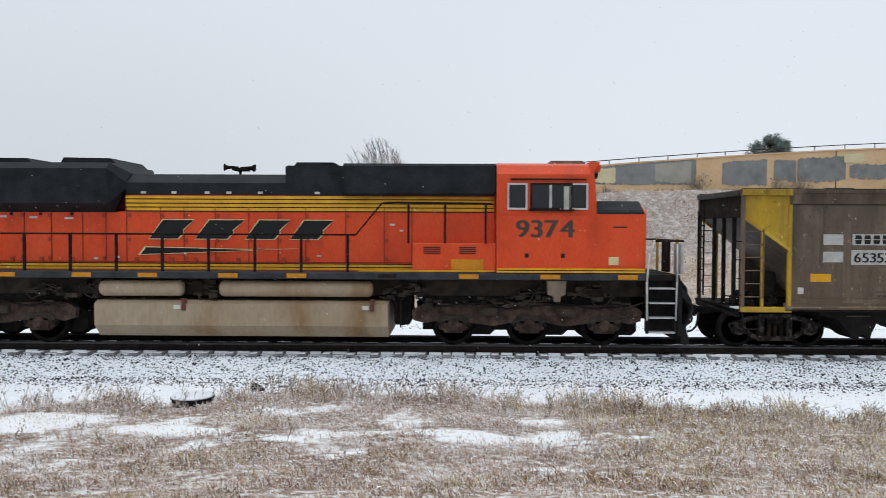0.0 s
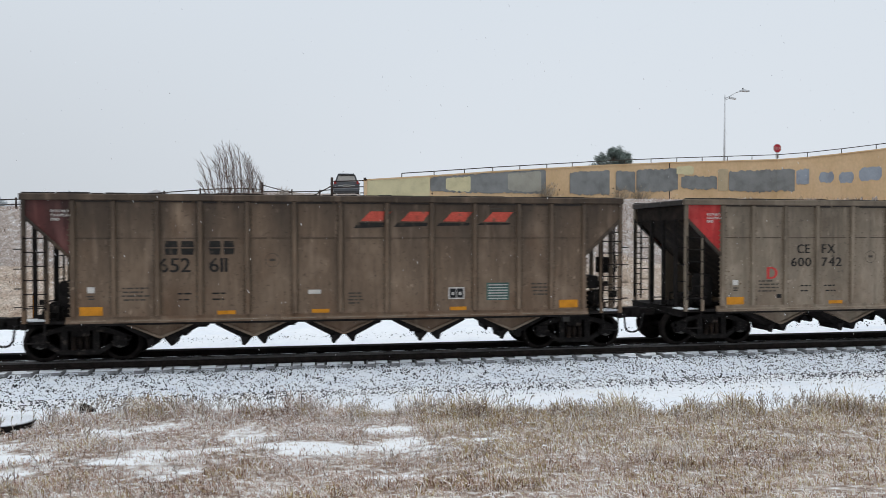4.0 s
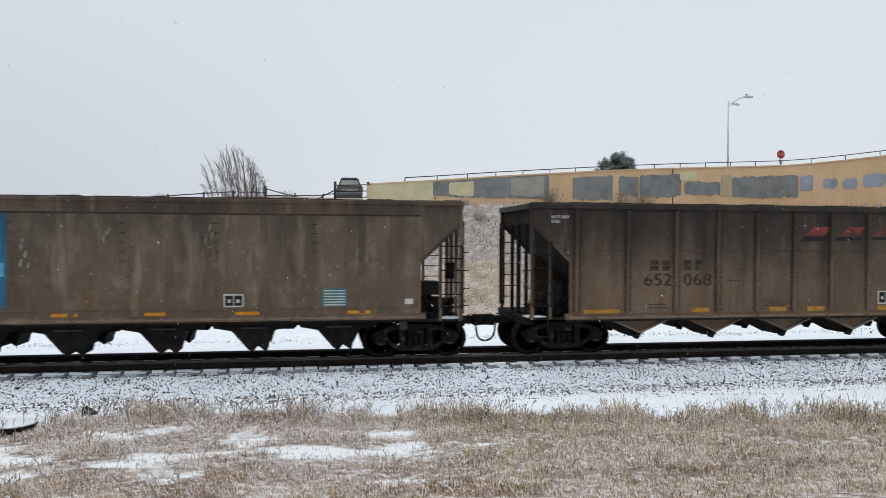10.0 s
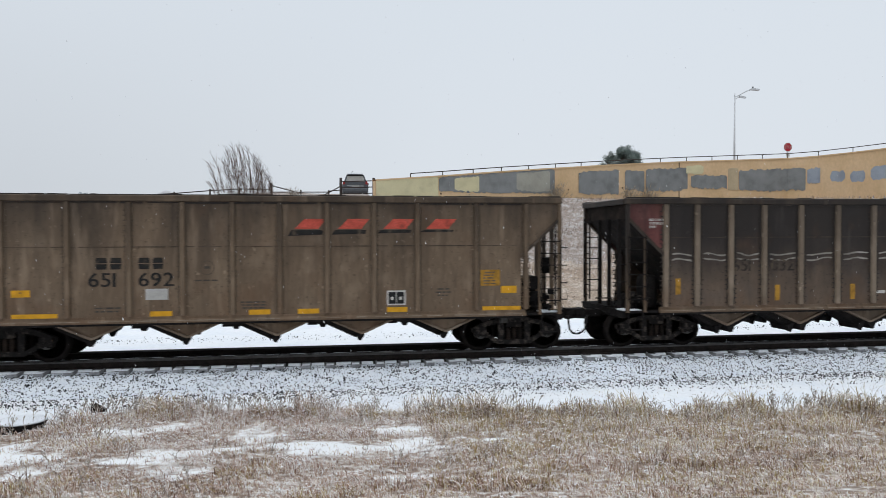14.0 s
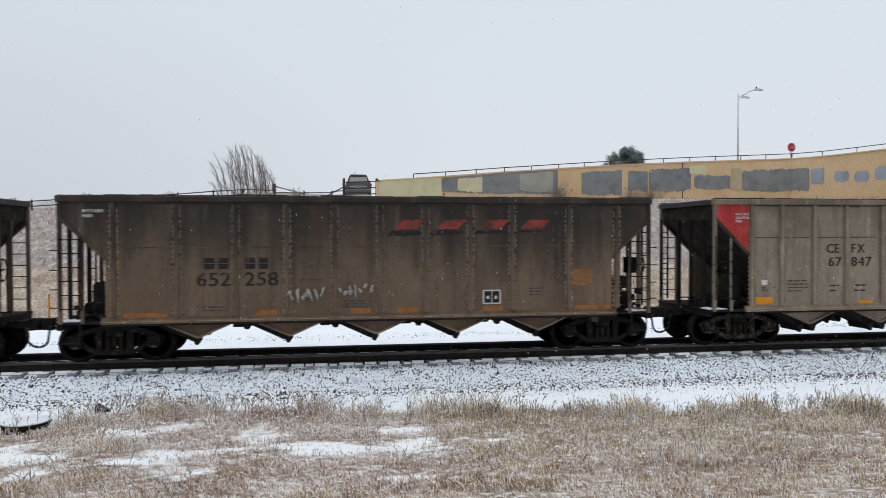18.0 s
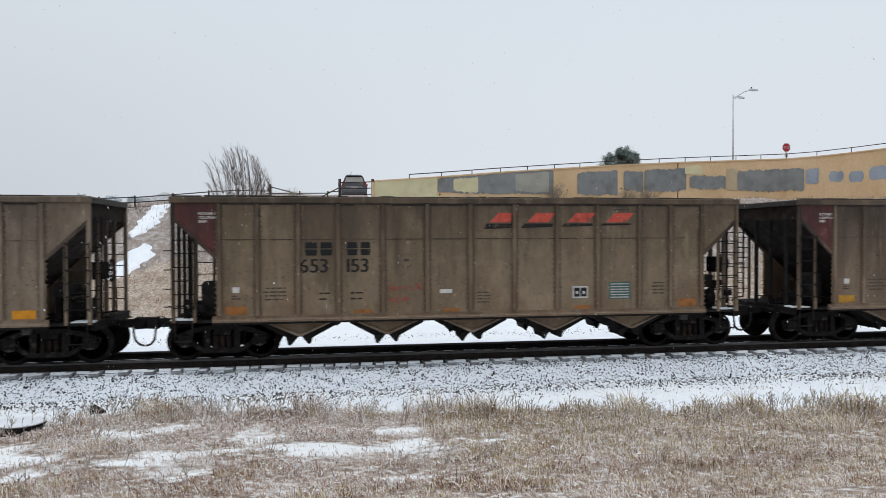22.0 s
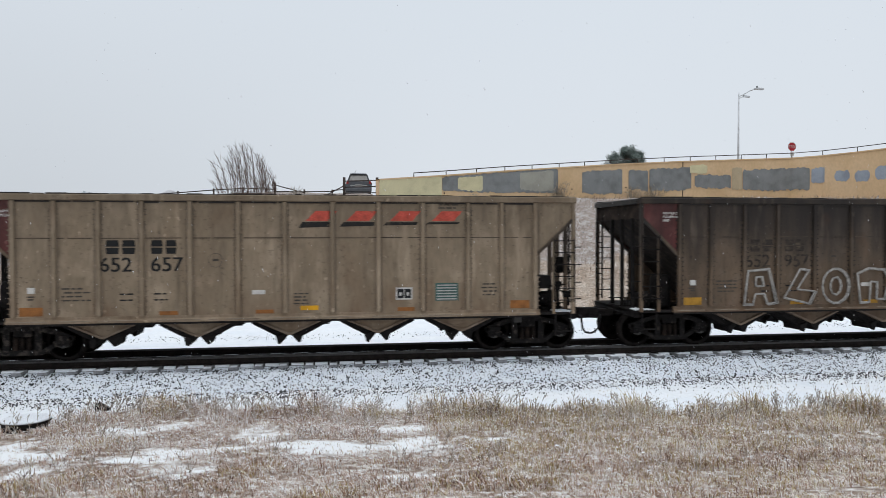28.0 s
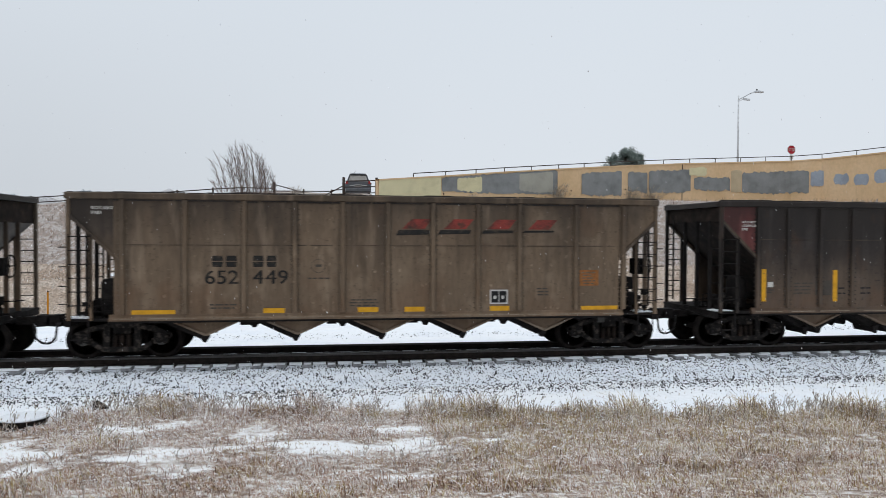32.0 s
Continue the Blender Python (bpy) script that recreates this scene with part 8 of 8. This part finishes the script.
            for i in range(34):
                a, z = q.uniform(-2.7, 2.6), q.uniform(0.95, 1.5)
                cl.box(a, a + q.uniform(0.08, 0.35), y - 0.1, y + q.uniform(-0.05, 0.12), z, z + q.uniform(0.04, 0.12))
                if i % 3 == 0:
                    cl.tube([(a, y + s * 0.1, z), (a + q.uniform(-0.5, 0.5), y + s * 0.12, z + q.uniform(-0.25, 0.15)), (a + q.uniform(-0.8, 0.8), y + s * 0.1, z + q.uniform(-0.3, 0.2))], 0.02, 5)
            tagged(part("brake_rigging", cl, M_DIRT, t), kind="stuff")
        # transom, with an added dark block that closes gaps between the wheels
        part("transom", Geo().box(-2.7, 2.6, -0.60, 0.60, 0.36, 1.27).box(-2.7, 2.6, -0.95, 0.95, 0.95, 1.27), M_IRON, t)
        for x in (-1.25, 0.62, 2.4):
            part("traction_motor", Geo().box(x - 0.42, x + 0.42, -0.62, 0.62, 0.24, 0.85, 0.12), M_IRON, t)
        for x in (-1.9, 0.0, 1.88):
            LOCO_WHEELS.append((wheelset(t, x, 0.53, 0.75, 1.02), x, 0.53))
    # horn
    hn = Geo()
    for k, (dx, l) in enumerate(((0.0, -0.30), (0.05, 0.32), (0.0, 0.25))):
        yy = -0.16 + 0.16 * k
        hn.cyl((3.65, yy, 4.58), (3.65 + l, yy, 4.58), 0.022, 8, 0.05)
        hn.cyl((3.65 + l, yy, 4.58), (3.65 + l * 1.25, yy, 4.58), 0.05, 10, 0.10)
    hn.box(3.5, 3.85, -0.25, 0.25, 4.50, 4.56).cyl((3.65, 0, 4.34), (3.65, 0, 4.52), 0.04, 8)
    part("air_horn", hn, M_IRON, loco, "three-chime horn")
    part("rear_rail", Geo().tube([(-6.6, -1.4, 1.9), (-6.6, -1.4, 2.8), (-6.6, 1.4, 2.8), (-6.6, 1.4, 1.9)], 0.025, 6), M_IRON, loco)
    part("rear_pilot", Geo().box(-6.8, -6.7, -1.45, 1.45, 0.35, 1.72), M_IRON, loco)
    return loco


LOCO_WHEELS = []
LOCO = build_loco()


# ---- vegetation ----
def blades(name, n, hmin, hmax, wide, material, label, region, seed, straw=None, droop=1.0):
    """Curved strands of dry grass, each bending over towards its tip."""
    r = np.random.default_rng(seed)
    x = r.uniform(region[0], region[1], n)
    y = r.uniform(region[2], region[3], n)
    cov = grass_cover(x, y)
    if straw is not None:
        cov = cov - 0.8 + straw(x, y)
    keep = r.random(n) < np.where(y > meadow_edge(x, y), 0.012, np.clip(cov, 0.17, 1))
    keep &= (r.random(n) < 0.55 + 0.9 * lumps(x, y * 1.4, 6.0, 45)) | (y > 12.5)
    keep &= (np.hypot(x + 5.57, y - 14.5) > 0.44) & ~((np.abs(x + 5.65) < 0.4) & (np.abs(y - 13.75) < 0.55) & (r.random(n) < 0.8))
    x, y, cov = x[keep], y[keep], cov[keep]
    n = len(x)
    z = ground_z(x, y) - 0.02
    edge = meadow_edge(x, y)
    tuft = np.clip(0.75 + 0.9 * lumps(x, y * 1.4, 3.2, 46) + 0.5 * lumps(x, y * 1.4, 9.0, 47), 0.35, 1.6)
    h = (hmin + (hmax - hmin) * r.beta(1.2, 2.6, n)) * (0.6 + 0.5 * np.clip(cov, 0, 1)) * tuft * (1 + 1.7 * np.exp(-((y - edge + 0.4) / 0.5) ** 2) * np.clip(0.6 + lumps(x, y, 3.0, 44) * 1.5, 0, 1.3))
    h = h * np.clip((y - 4.5) / 5, 0.5, 1)
    a = r.uniform(0, 2 * np.pi, n)
    lean = np.minimum(droop * r.gamma(2.2, 0.34, n), 1.6)
    lx, ly = np.cos(a) * lean - 0.10, np.sin(a) * lean * 0.7
    w = wide * r.uniform(0.6, 1.4, n)
    wx, wy = w * np.cos(a + 1.4), w * np.sin(a + 1.4) * 0.6
    fall = np.clip(0.42 * lean, 0, 0.75)
    v = np.empty((n, 6, 3))
    v[:, 0] = np.stack([x, y, z], 1)
    for i, (f, up) in enumerate(((0.30, 0.62), (0.75, 0.96))):
        mx, my, mz = x + lx * h * f, y + ly * h * f, z + h * up * (1 - fall * f * 0.55)
        k = 1.0 - 0.25 * i
        v[:, 1 + 2 * i] = np.stack([mx + wx * k, my + wy * k, mz - 0.3 * w], 1)
        v[:, 2 + 2 * i] = np.stack([mx - wx * k, my - wy * k, mz + 0.3 * w], 1)
    v[:, 5] = np.stack([x + lx * h * 1.2, y + ly * h * 1.2, z + h * (1 - fall)], 1)
    base = np.arange(n)[:, None] * 6
    faces = (base + np.array([0, 1, 2])).tolist() + (base + np.array([2, 1, 3, 4])).tolist() + (base + np.array([4, 3, 5])).tolist()
    me = bpy.data.meshes.new(name)
    me.from_pydata(v.reshape(-1, 3).tolist(), [], faces)
    me.materials.append(material)
    tagged(new(name, me), label, "grass", kind="stuff")
    return v[:, 3], h


def frost_flecks(tips, heights, n, seed):
    """Crumbs of snow caught on the bent strands."""
    r = np.random.default_rng(seed)
    pick = r.choice(len(tips), n, replace=False, p=heights / heights.sum())
    c = tips[pick] + r.normal(0, 0.006, (n, 3))
    s = (r.gamma(3.0, 0.0026, n) + 0.003) * np.clip((c[:, 1] - 4) / 7, 0.4, 1)
    d = r.normal(0, 1, (n, 4, 3)) * np.array([1.5, 1.0, 0.7])
    d /= np.linalg.norm(d, axis=2, keepdims=True)
    v = c[:, None, :] + d * s[:, None, None] * np.array([1.5, 1.0, 0.8])
    base = np.arange(n)[:, None] * 4
    me = bpy.data.meshes.new("frost_flecks")
    me.from_pydata(v.reshape(-1, 3).tolist(), [], np.concatenate([base + np.array(q) for q in ((0, 1, 2), (0, 2, 3), (0, 3, 1), (1, 3, 2))]).tolist())
    me.materials.append(M_SNOW)
    tagged(new("frost_flecks", me), "crumbs of snow caught in the dry grass", "snow", kind="stuff")


TIPS = blades("dry_grass", 390000, 0.04, 0.22, 0.0042, M_GRASS, "frosted dry brown grass", (-15, 17, 5.6, 16.3), 51)
frost_flecks(*TIPS, 42000, 54)
blades("straw_grass", 250000, 0.05, 0.24, 0.0042, M_STRAW, "straw-coloured dry grass tufts", (-15, 17, 5.6, 16.2), 52,
       lambda x, y: 0.7 * lumps(x, y, 1.0, 61) + 1.5 * np.clip((x - 1) / 3, 0, 1) * np.clip((y - 9.8) / 1.2, 0, 1) * np.clip((14.2 - y) / 1.2, 0.2, 1) - 0.12, 0.7)
blades("rust_grass", 170000, 0.04, 0.18, 0.0044, M_RUSTGRASS, "rust-brown dry grass clumps", (-15, 17, 5.6, 12.5), 53,
       lambda x, y: 1.1 * lumps(x, y, 1.6, 62) + 0.85 * np.clip((11.2 - y) / 1.4, 0, 1) + 0.14, 1.2)


def weeds():
    """Taller branching weed stalks along the back edge of the meadow."""
    r = random.Random(8)
    g = Geo()
    for i in range(620):
        x = r.uniform(-13, 16)
        y = float(meadow_edge(np.array(x), np.array(0.0))) - abs(r.gauss(0.1, 0.5)) if r.random() < 0.75 else r.uniform(9, 13.5)
        if float(grass_cover(np.array(x), np.array(y))) < 0.35:
            continue
        z = float(ground_z(x, y))
        h = r.uniform(0.18, 0.42)
        lx, ly = r.uniform(-0.1, 0.16), r.uniform(-0.1, 0.1)
        top = (x + lx, y + ly, z + h)
        g.cyl((x, y, z - 0.02), top, 0.006, 3, 0.003, False)
        for k in range(r.randint(3, 8)):
            f = r.uniform(0.35, 0.95)
            p = (x + lx * f, y + ly * f, z + h * f)
            q = (p[0] + r.uniform(-0.07, 0.08), p[1] + r.uniform(-0.05, 0.05), p[2] + r.uniform(0.03, 0.1))
            g.cyl(p, q, 0.005, 3, 0.003, False)
            g.cyl(q, (q[0] + 0.012, q[1], q[2] + 0.03), 0.012, 4, 0.003, False)
    tagged(part("weed_stalks", g, M_BUSH), "frosted weed stalks at the meadow edge", "weeds", kind="stuff")


weeds()


def slope_scrub(name, n, hmin, hmax, wide, material, label, seed, dense=0.5):
    """Short frosted tufts over the embankment."""
    r = np.random.default_rng(seed)
    x, y = r.uniform(-26, 42, n), 33.2 + 16.8 * r.beta(1.5, 1.0, n)
    az, rr = np.arctan2(x, y), np.hypot(x, y)
    cov = dense + 0.9 * lumps(x, y, 1.0, 71) + 0.5 * lumps(x, y, 3.6, seed)
    keep = (r.random(n) < cov) & ((rr < np.interp(az, W_AZ, W_R) - 0.2) | (az < W_AZ[0]))
    x, y = x[keep], y[keep]
    z = ground_z(x, y) - 0.02
    n = len(x)
    h, a, w = r.uniform(hmin, hmax, n), r.uniform(0, 6.28, n), wide * r.uniform(0.7, 1.5, n)
    v = np.empty((n, 3, 3))
    v[:, 0] = np.stack([x - w * np.cos(a), y - w * np.sin(a), z], 1)
    v[:, 1] = np.stack([x + w * np.cos(a), y + w * np.sin(a), z], 1)
    v[:, 2] = np.stack([x + r.normal(0.05, 0.12, n), y + r.normal(0, 0.1, n), z + h], 1)
    me = bpy.data.meshes.new(name)
    me.from_pydata(v.reshape(-1, 3).tolist(), [], np.arange(n * 3).reshape(-1, 3).tolist())
    me.materials.append(material)
    tagged(new(name, me), label, "grass", kind="stuff")


slope_scrub("slope_tufts", 60000, 0.05, 0.22, 0.014, M_GRASS, "frosted short grass tufts on the embankment slope", 77)
slope_scrub("slope_brush", 26000, 0.12, 0.42, 0.013, M_BRUSH, "brown leafless brush on the embankment slope", 78, 0.3)
slope_scrub("slope_frost", 22000, 0.03, 0.08, 0.040, M_SNOW, "crumbs of snow caught in the embankment brush", 79, 0.35)


def bush(x, y, s, seed, material, name="shrub", label="leafless frosted shrub on the embankment"):
    r = random.Random(seed)
    z = float(ground_z(x, y)) - 0.05
    t = root(name, pose(x, y, z), label=label, category="shrub")
    tw = Geo()
    for i in range(70):
        a, e = r.uniform(0, 6.28), r.uniform(0.35, 1.4)
        l = s * r.uniform(0.5, 1.0)
        p = Vector((0, 0, 0))
        d = Vector((math.cos(a) * math.cos(e), math.sin(a) * math.cos(e), math.sin(e)))
        for k in range(3):
            q = p + d * (l / 3)
            tw.cyl(p, q, 0.012 * s * (1 - k * 0.28), 3, 0.012 * s * (0.72 - k * 0.28), False)
            if k:
                for m in range(3):
                    d2 = (d + Vector((r.uniform(-0.8, 0.8), r.uniform(-0.8, 0.8), r.uniform(-0.3, 0.6)))).normalized()
                    tw.cyl(q, q + d2 * l * 0.25, 0.008 * s, 3, 0.003, False)
            p, d = q, (d + Vector((r.uniform(-0.25, 0.25), r.uniform(-0.25, 0.25), 0.05))).normalized()
    part("twig_mass", tw, material, t)
    part("stem", Geo().cyl((0, 0, -0.1), (0, 0, 0.25 * s), 0.04 * s, 6, 0.02), M_BARK, t)


for x, y, s, k in ((15.7, 48.1, 1.0, 1), (21.6, 49.7, 0.85, 2), (23.3, 50.2, 0.9, 3), (9.2, 46.0, 0.45, 4), (4.6, 42.3, 0.9, 5), (6.8, 41.0, 0.8, 6), (4.0, 39.0, 0.7, 7), (29.3, 51.3, 0.5, 8), (-2.0, 45.4, 0.8, 9), (9.5, 43.5, 0.7, 10), (-7.5, 43.6, 0.8, 11), (-3.75, 38.1, 1.7, 12), (-4.5, 38.2, 1.5, 13)):
    bush(x, y, s * (1.25 if k < 4 else 1), k, M_TUFT if k < 4 else M_BUSH)


def willow(x, y, top, seed):
    """Many-stemmed leafless willow with a rounded crown whose tips lean with the wind."""
    r = random.Random(seed)
    z = float(ground_z(x, y)) - 0.1
    t = root("willow_tree", pose(x, y, z), label="leafless many-stemmed willow on the embankment", category="tree")
    H = top - z
    tw, frost = Geo(), Geo()

    def twig(g, p, d, l, rad, n=4):
        pts = [p]
        for k in range(n):
            p = p + d * (l / n)
            pts.append(p)
            d = (d + Vector((r.uniform(-0.28, 0.22), r.uniform(-0.25, 0.25), r.uniform(-0.12, 0.2)))).normalized()
        for k in range(n):
            g.cyl(pts[k], pts[k + 1], rad * (1 - 0.75 * k / n), 3, rad * (1 - 0.75 * (k + 1) / n), False)
        return pts, d

    for i in range(38):
        u = max(-1.0, min(1.0, -1 + 2 * (i + 0.5) / 38 + r.uniform(-0.06, 0.06)))
        w = r.uniform(-1, 1) * math.sqrt(max(0, 1.05 - u * u))
        tall = r.uniform(0.72, 1.0) if i % 3 else 1.0
        top_z = H * (0.985 - (0.20 if u > -0.2 else 0.24) * (u + 0.22) ** 2) * tall
        end = Vector((1.38 * u - 0.06 - (0.3 if u < -0.8 else 0), 1.1 * w, top_z))
        base = Vector((0.32 * u, 0.3 * w, 0))
        knee = Vector((1.36 * u + 0.05, 1.1 * w, top_z * (0.46 + 0.12 * abs(u))))
        n, pts = 11, []
        for k in range(n + 1):
            f = k / n
            p = base * (1 - f) ** 2 + knee * (2 * f * (1 - f)) + end * f * f
            s = 0.07 * math.sin(f * math.pi)
            p = p + Vector((r.uniform(-s, s) - 0.12 * max(0, f - 0.8) ** 2 * 25, r.uniform(-s, s), -0.06 * max(0, f - 0.9) * 10))
            pts.append(p)
        g, r0 = Geo(), r.uniform(0.014, 0.030)
        for k in range(n):
            g.cyl(pts[k], pts[k + 1], r0 * (1 - 0.82 * k / n), 6, r0 * (1 - 0.82 * (k + 1) / n), False)
        part("stem", g, M_BARK, t)
        for k in range(3, n + 1):
            along = (pts[k] - pts[k - 1]).normalized()
            for m in range(3 if k < 5 else 8):
                side = Vector((r.uniform(-1, 0.9) + 0.25 * u, r.uniform(-0.9, 0.9), r.uniform(-0.1, 0.5)))
                q, e = twig(tw, pts[k - 1].lerp(pts[k], r.random()), (along + side * r.uniform(0.35, 1.0)).normalized(), r.uniform(0.25, 0.65) * (0.75 if k == n else 1.0), r.uniform(0.0055, 0.0095))
                if r.random() < 0.6:
                    twig(tw, q[2], (e + Vector((r.uniform(-0.7, 0.5), r.uniform(-0.6, 0.6), 0.1))).normalized(), r.uniform(0.15, 0.4), 0.0055, 2)
    for i in range(85):       # frosted brushwood round the foot
        a, sp = r.uniform(0, 6.28), r.uniform(0.15, 0.75)
        b = Vector((r.gauss(0, 0.45), r.gauss(0, 0.4), 0.05))
        q, e = twig(frost, b, Vector((math.cos(a) * sp, math.sin(a) * sp, 1)).normalized(), H * r.uniform(0.15, 0.5), 0.007, 5)
        for m in range(3):
            twig(frost, q[r.randint(1, 4)], (e + Vector((r.uniform(-0.9, 0.9), r.uniform(-0.9, 0.9), 0.1))).normalized(), r.uniform(0.2, 0.5), 0.005, 2)
    tagged(part("twig_mass", tw, M_BARK, t), kind="stuff")
    tagged(part("brushwood", frost, M_BUSH, t, "frosted brushwood round the foot"), kind="stuff")


willow(-4.0, 38.5, 7.72, 3)


def pine(x, y, top, width, seed):
    r = random.Random(seed)
    z = float(ground_z(x, y)) - 0.1
    t = root("pine_tree", pose(x, y, z), label="dusky green round-topped pine behind the wall", category="tree")
    H = top - z
    part("trunk", Geo().cyl((0, 0, 0), (0, 0, H * 0.85), 0.16, 8, 0.05), M_BARK, t)
    lm, nd = Geo(), Geo()
    cz, rz = H - 2.0, 1.95
    for i in range(150):
        u, w = r.uniform(-1, 1), r.uniform(0, 6.28)
        q = r.uniform(0.6, 1.0) * (1 + 0.12 * math.sin(3 * w + 4 * u))
        q *= (1.12 - 0.30 * max(0, u)) * (1 + 0.10 * math.sin(5 * w + 2) * math.cos(4 * u))
        p1 = Vector((math.cos(w) * math.sqrt(1 - u * u) * width / 2 * q, math.sin(w) * math.sqrt(1 - u * u) * width / 2 * q, cz + u * rz * q))
        lm.cyl((0, 0, max(0.5, p1.z - 0.9)), p1, 0.03, 4, 0.01, False)
        for k in range(110):
            c = p1 + Vector((r.gauss(0, 0.17), r.gauss(0, 0.17), r.gauss(0, 0.15)))
            d = Vector((r.uniform(-1, 1), r.uniform(-1, 1), r.uniform(-0.2, 1))).normalized() * r.uniform(0.14, 0.30)
            o = d.orthogonal().normalized() * 0.04
            k0 = len(nd.v)
            nd.v += [tuple(c - o), tuple(c + o), tuple(c + d)]
            nd.face([k0, k0 + 1, k0 + 2])
    part("limb", lm, M_BARK, t)
    part("needles", nd, M_NEEDLE, t)


pine(31.8, 75.0, 12.7, 3.9, 4)


def far_tree(x, y, top, w, seed):
    r = random.Random(seed)
    z = float(ground_z(x, y))
    t = root("distant_tree", pose(x, y, z), label="distant tree painted in a pale haze colour", category="tree", group="distant trees")
    H = top - z
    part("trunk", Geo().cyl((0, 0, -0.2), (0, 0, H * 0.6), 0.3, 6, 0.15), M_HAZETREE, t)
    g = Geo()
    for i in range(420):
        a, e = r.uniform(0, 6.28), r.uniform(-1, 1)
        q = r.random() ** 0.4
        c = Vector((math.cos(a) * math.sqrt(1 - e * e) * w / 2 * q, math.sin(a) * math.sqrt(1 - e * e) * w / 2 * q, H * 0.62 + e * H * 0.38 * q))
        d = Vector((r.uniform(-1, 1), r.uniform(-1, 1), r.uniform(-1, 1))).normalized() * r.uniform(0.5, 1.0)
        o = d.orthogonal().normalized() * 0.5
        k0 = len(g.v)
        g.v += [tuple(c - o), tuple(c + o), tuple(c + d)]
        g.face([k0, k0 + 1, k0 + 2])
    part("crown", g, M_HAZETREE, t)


for i, (x, top, w) in enumerate(((-146, 20.2, 10), (-138, 19.0, 9), (-131, 18.3, 8), (-77, 17.2, 9), (-70, 17.0, 8), (-64, 17.3, 7), (-170, 18, 9), (-156, 17, 8), (-105, 16.0, 7), (-40, 16.3, 7))):
    far_tree(x, 250 + 7 * (i % 3), top, w, i)


def far_house(x, y, w, top, seed):
    z = float(ground_z(x, y)) - 0.3
    h = root("distant_house", pose(x, y, z), label="distant house with a pitched roof, walls painted in a pale haze colour", category="house", group="distant houses")
    e = top - z - 3.0
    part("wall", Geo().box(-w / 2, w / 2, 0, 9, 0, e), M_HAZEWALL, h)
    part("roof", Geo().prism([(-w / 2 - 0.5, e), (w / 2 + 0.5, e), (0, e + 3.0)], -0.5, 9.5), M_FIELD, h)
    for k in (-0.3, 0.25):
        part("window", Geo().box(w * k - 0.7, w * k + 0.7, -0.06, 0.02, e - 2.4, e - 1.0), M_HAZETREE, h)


for x, y, w, top in ((-51, 248, 13, 17.8), (-122, 262, 26, 15.6), (-92, 258, 15, 15.5), (-62, 268, 14, 17.4)):
    far_house(x, y, w, top, 1)


# ---- falling snow ----
SNOWFALL = []


def snowfall(name, n, x0, x1, y0, y1, height, size, drift, fall, seed):
    r = np.random.default_rng(seed)
    far_x = drift * 32
    c = np.stack([r.uniform(min(x0, x0 - far_x), max(x1, x1 - far_x), n), r.uniform(y0, y1, n), r.uniform(-1, height + fall * 32, n)], 1)
    s = size * r.uniform(0.5, 1.25, n)
    vs, d = np.empty((n, 4, 3)), r.normal(0, 1, (n, 4, 3))
    d /= np.linalg.norm(d, axis=2, keepdims=True)
    tilt = np.array([drift, 0, -fall])
    vs[:] = c[:, None, :] + d * s[:, None, None] + (tilt / np.linalg.norm(tilt)) * (s[:, None] * np.array([-1.3, 1.3, 0, 0]))[:, :, None]
    base = np.arange(n)[:, None] * 4
    fs = np.concatenate([base + np.array(q) for q in ((0, 1, 2), (0, 2, 3), (0, 3, 1), (1, 3, 2))]).tolist()
    me = bpy.data.meshes.new(name)
    me.from_pydata(vs.reshape(-1, 3).tolist(), [], fs)
    me.materials.append(M_FLAKE)
    ob = tagged(new(name, me), "falling snowflakes", "snowflakes", kind="stuff")
    SNOWFALL.append((ob, drift, fall))


snowfall("snowfall_near", 900, -6, 7, 2.5, 7.5, 7.5, 0.0065, 1.1, 1.9, 81)
snowfall("snowfall_far", 25000, -16, 20, 7.5, 17.0, 13, 0.0080, 0.9, 1.7, 82)


# ---- motion ----
PITCH, SPEED = 16.18, 11.5
PHASE = ((0.0, 0.411), (1.35, 0.4135), (2.2, 0.418), (5.0, 0.433), (9.0, 0.4325), (12.0, 0.431), (14.0, 0.424), (18.0, 0.411), (20.5, 0.4205), (22.0, 0.4145), (24.5, 0.408), (27.9, 0.392), (30.0, 0.3885), (32.0, 0.3745))


def motions():
    times = [p[0] for p in PHASE]
    for k, car in [(-1, LOCO)] + list(enumerate(TRAIN)):
        walk(car, [(t, pose((k + ph) * PITCH - SPEED * t - (0.17 if k < 0 else 0), YC, 0)) for t, ph in PHASE])
    # wheels roll without slipping; alike wheelsets share their keys
    for wheels in (TURNING, LOCO_WHEELS):
        for w, x, r in wheels:
            step = -math.degrees(SPEED / FPS / r)
            walk(w, [(i / FPS, pose(x, 0, r, 0, step * i, 0)) for i in range(32 * FPS + 1)])
    keyed = {round(x, 3): w for w, x, r in TURNING}
    for car in TRAIN:
        for truck in car.children:
            for w in truck.children:
                if w.name.split(".")[0] == "wheelset" and not w.animation_data:
                    src = keyed[round(w.location.x, 3)].animation_data
                    w.rotation_mode = "QUATERNION"
                    w.animation_data_create()
                    w.animation_data.action = src.action
                    w.animation_data.action_slot = src.action_slot
    for ob, drift, fall in SNOWFALL:
        walk(ob, [(0.0, pose(0, 0, 0)), (16.0, pose(drift * 16, 0, -fall * 16)), (32.0, pose(drift * 32, 0, -fall * 32))])


motions()
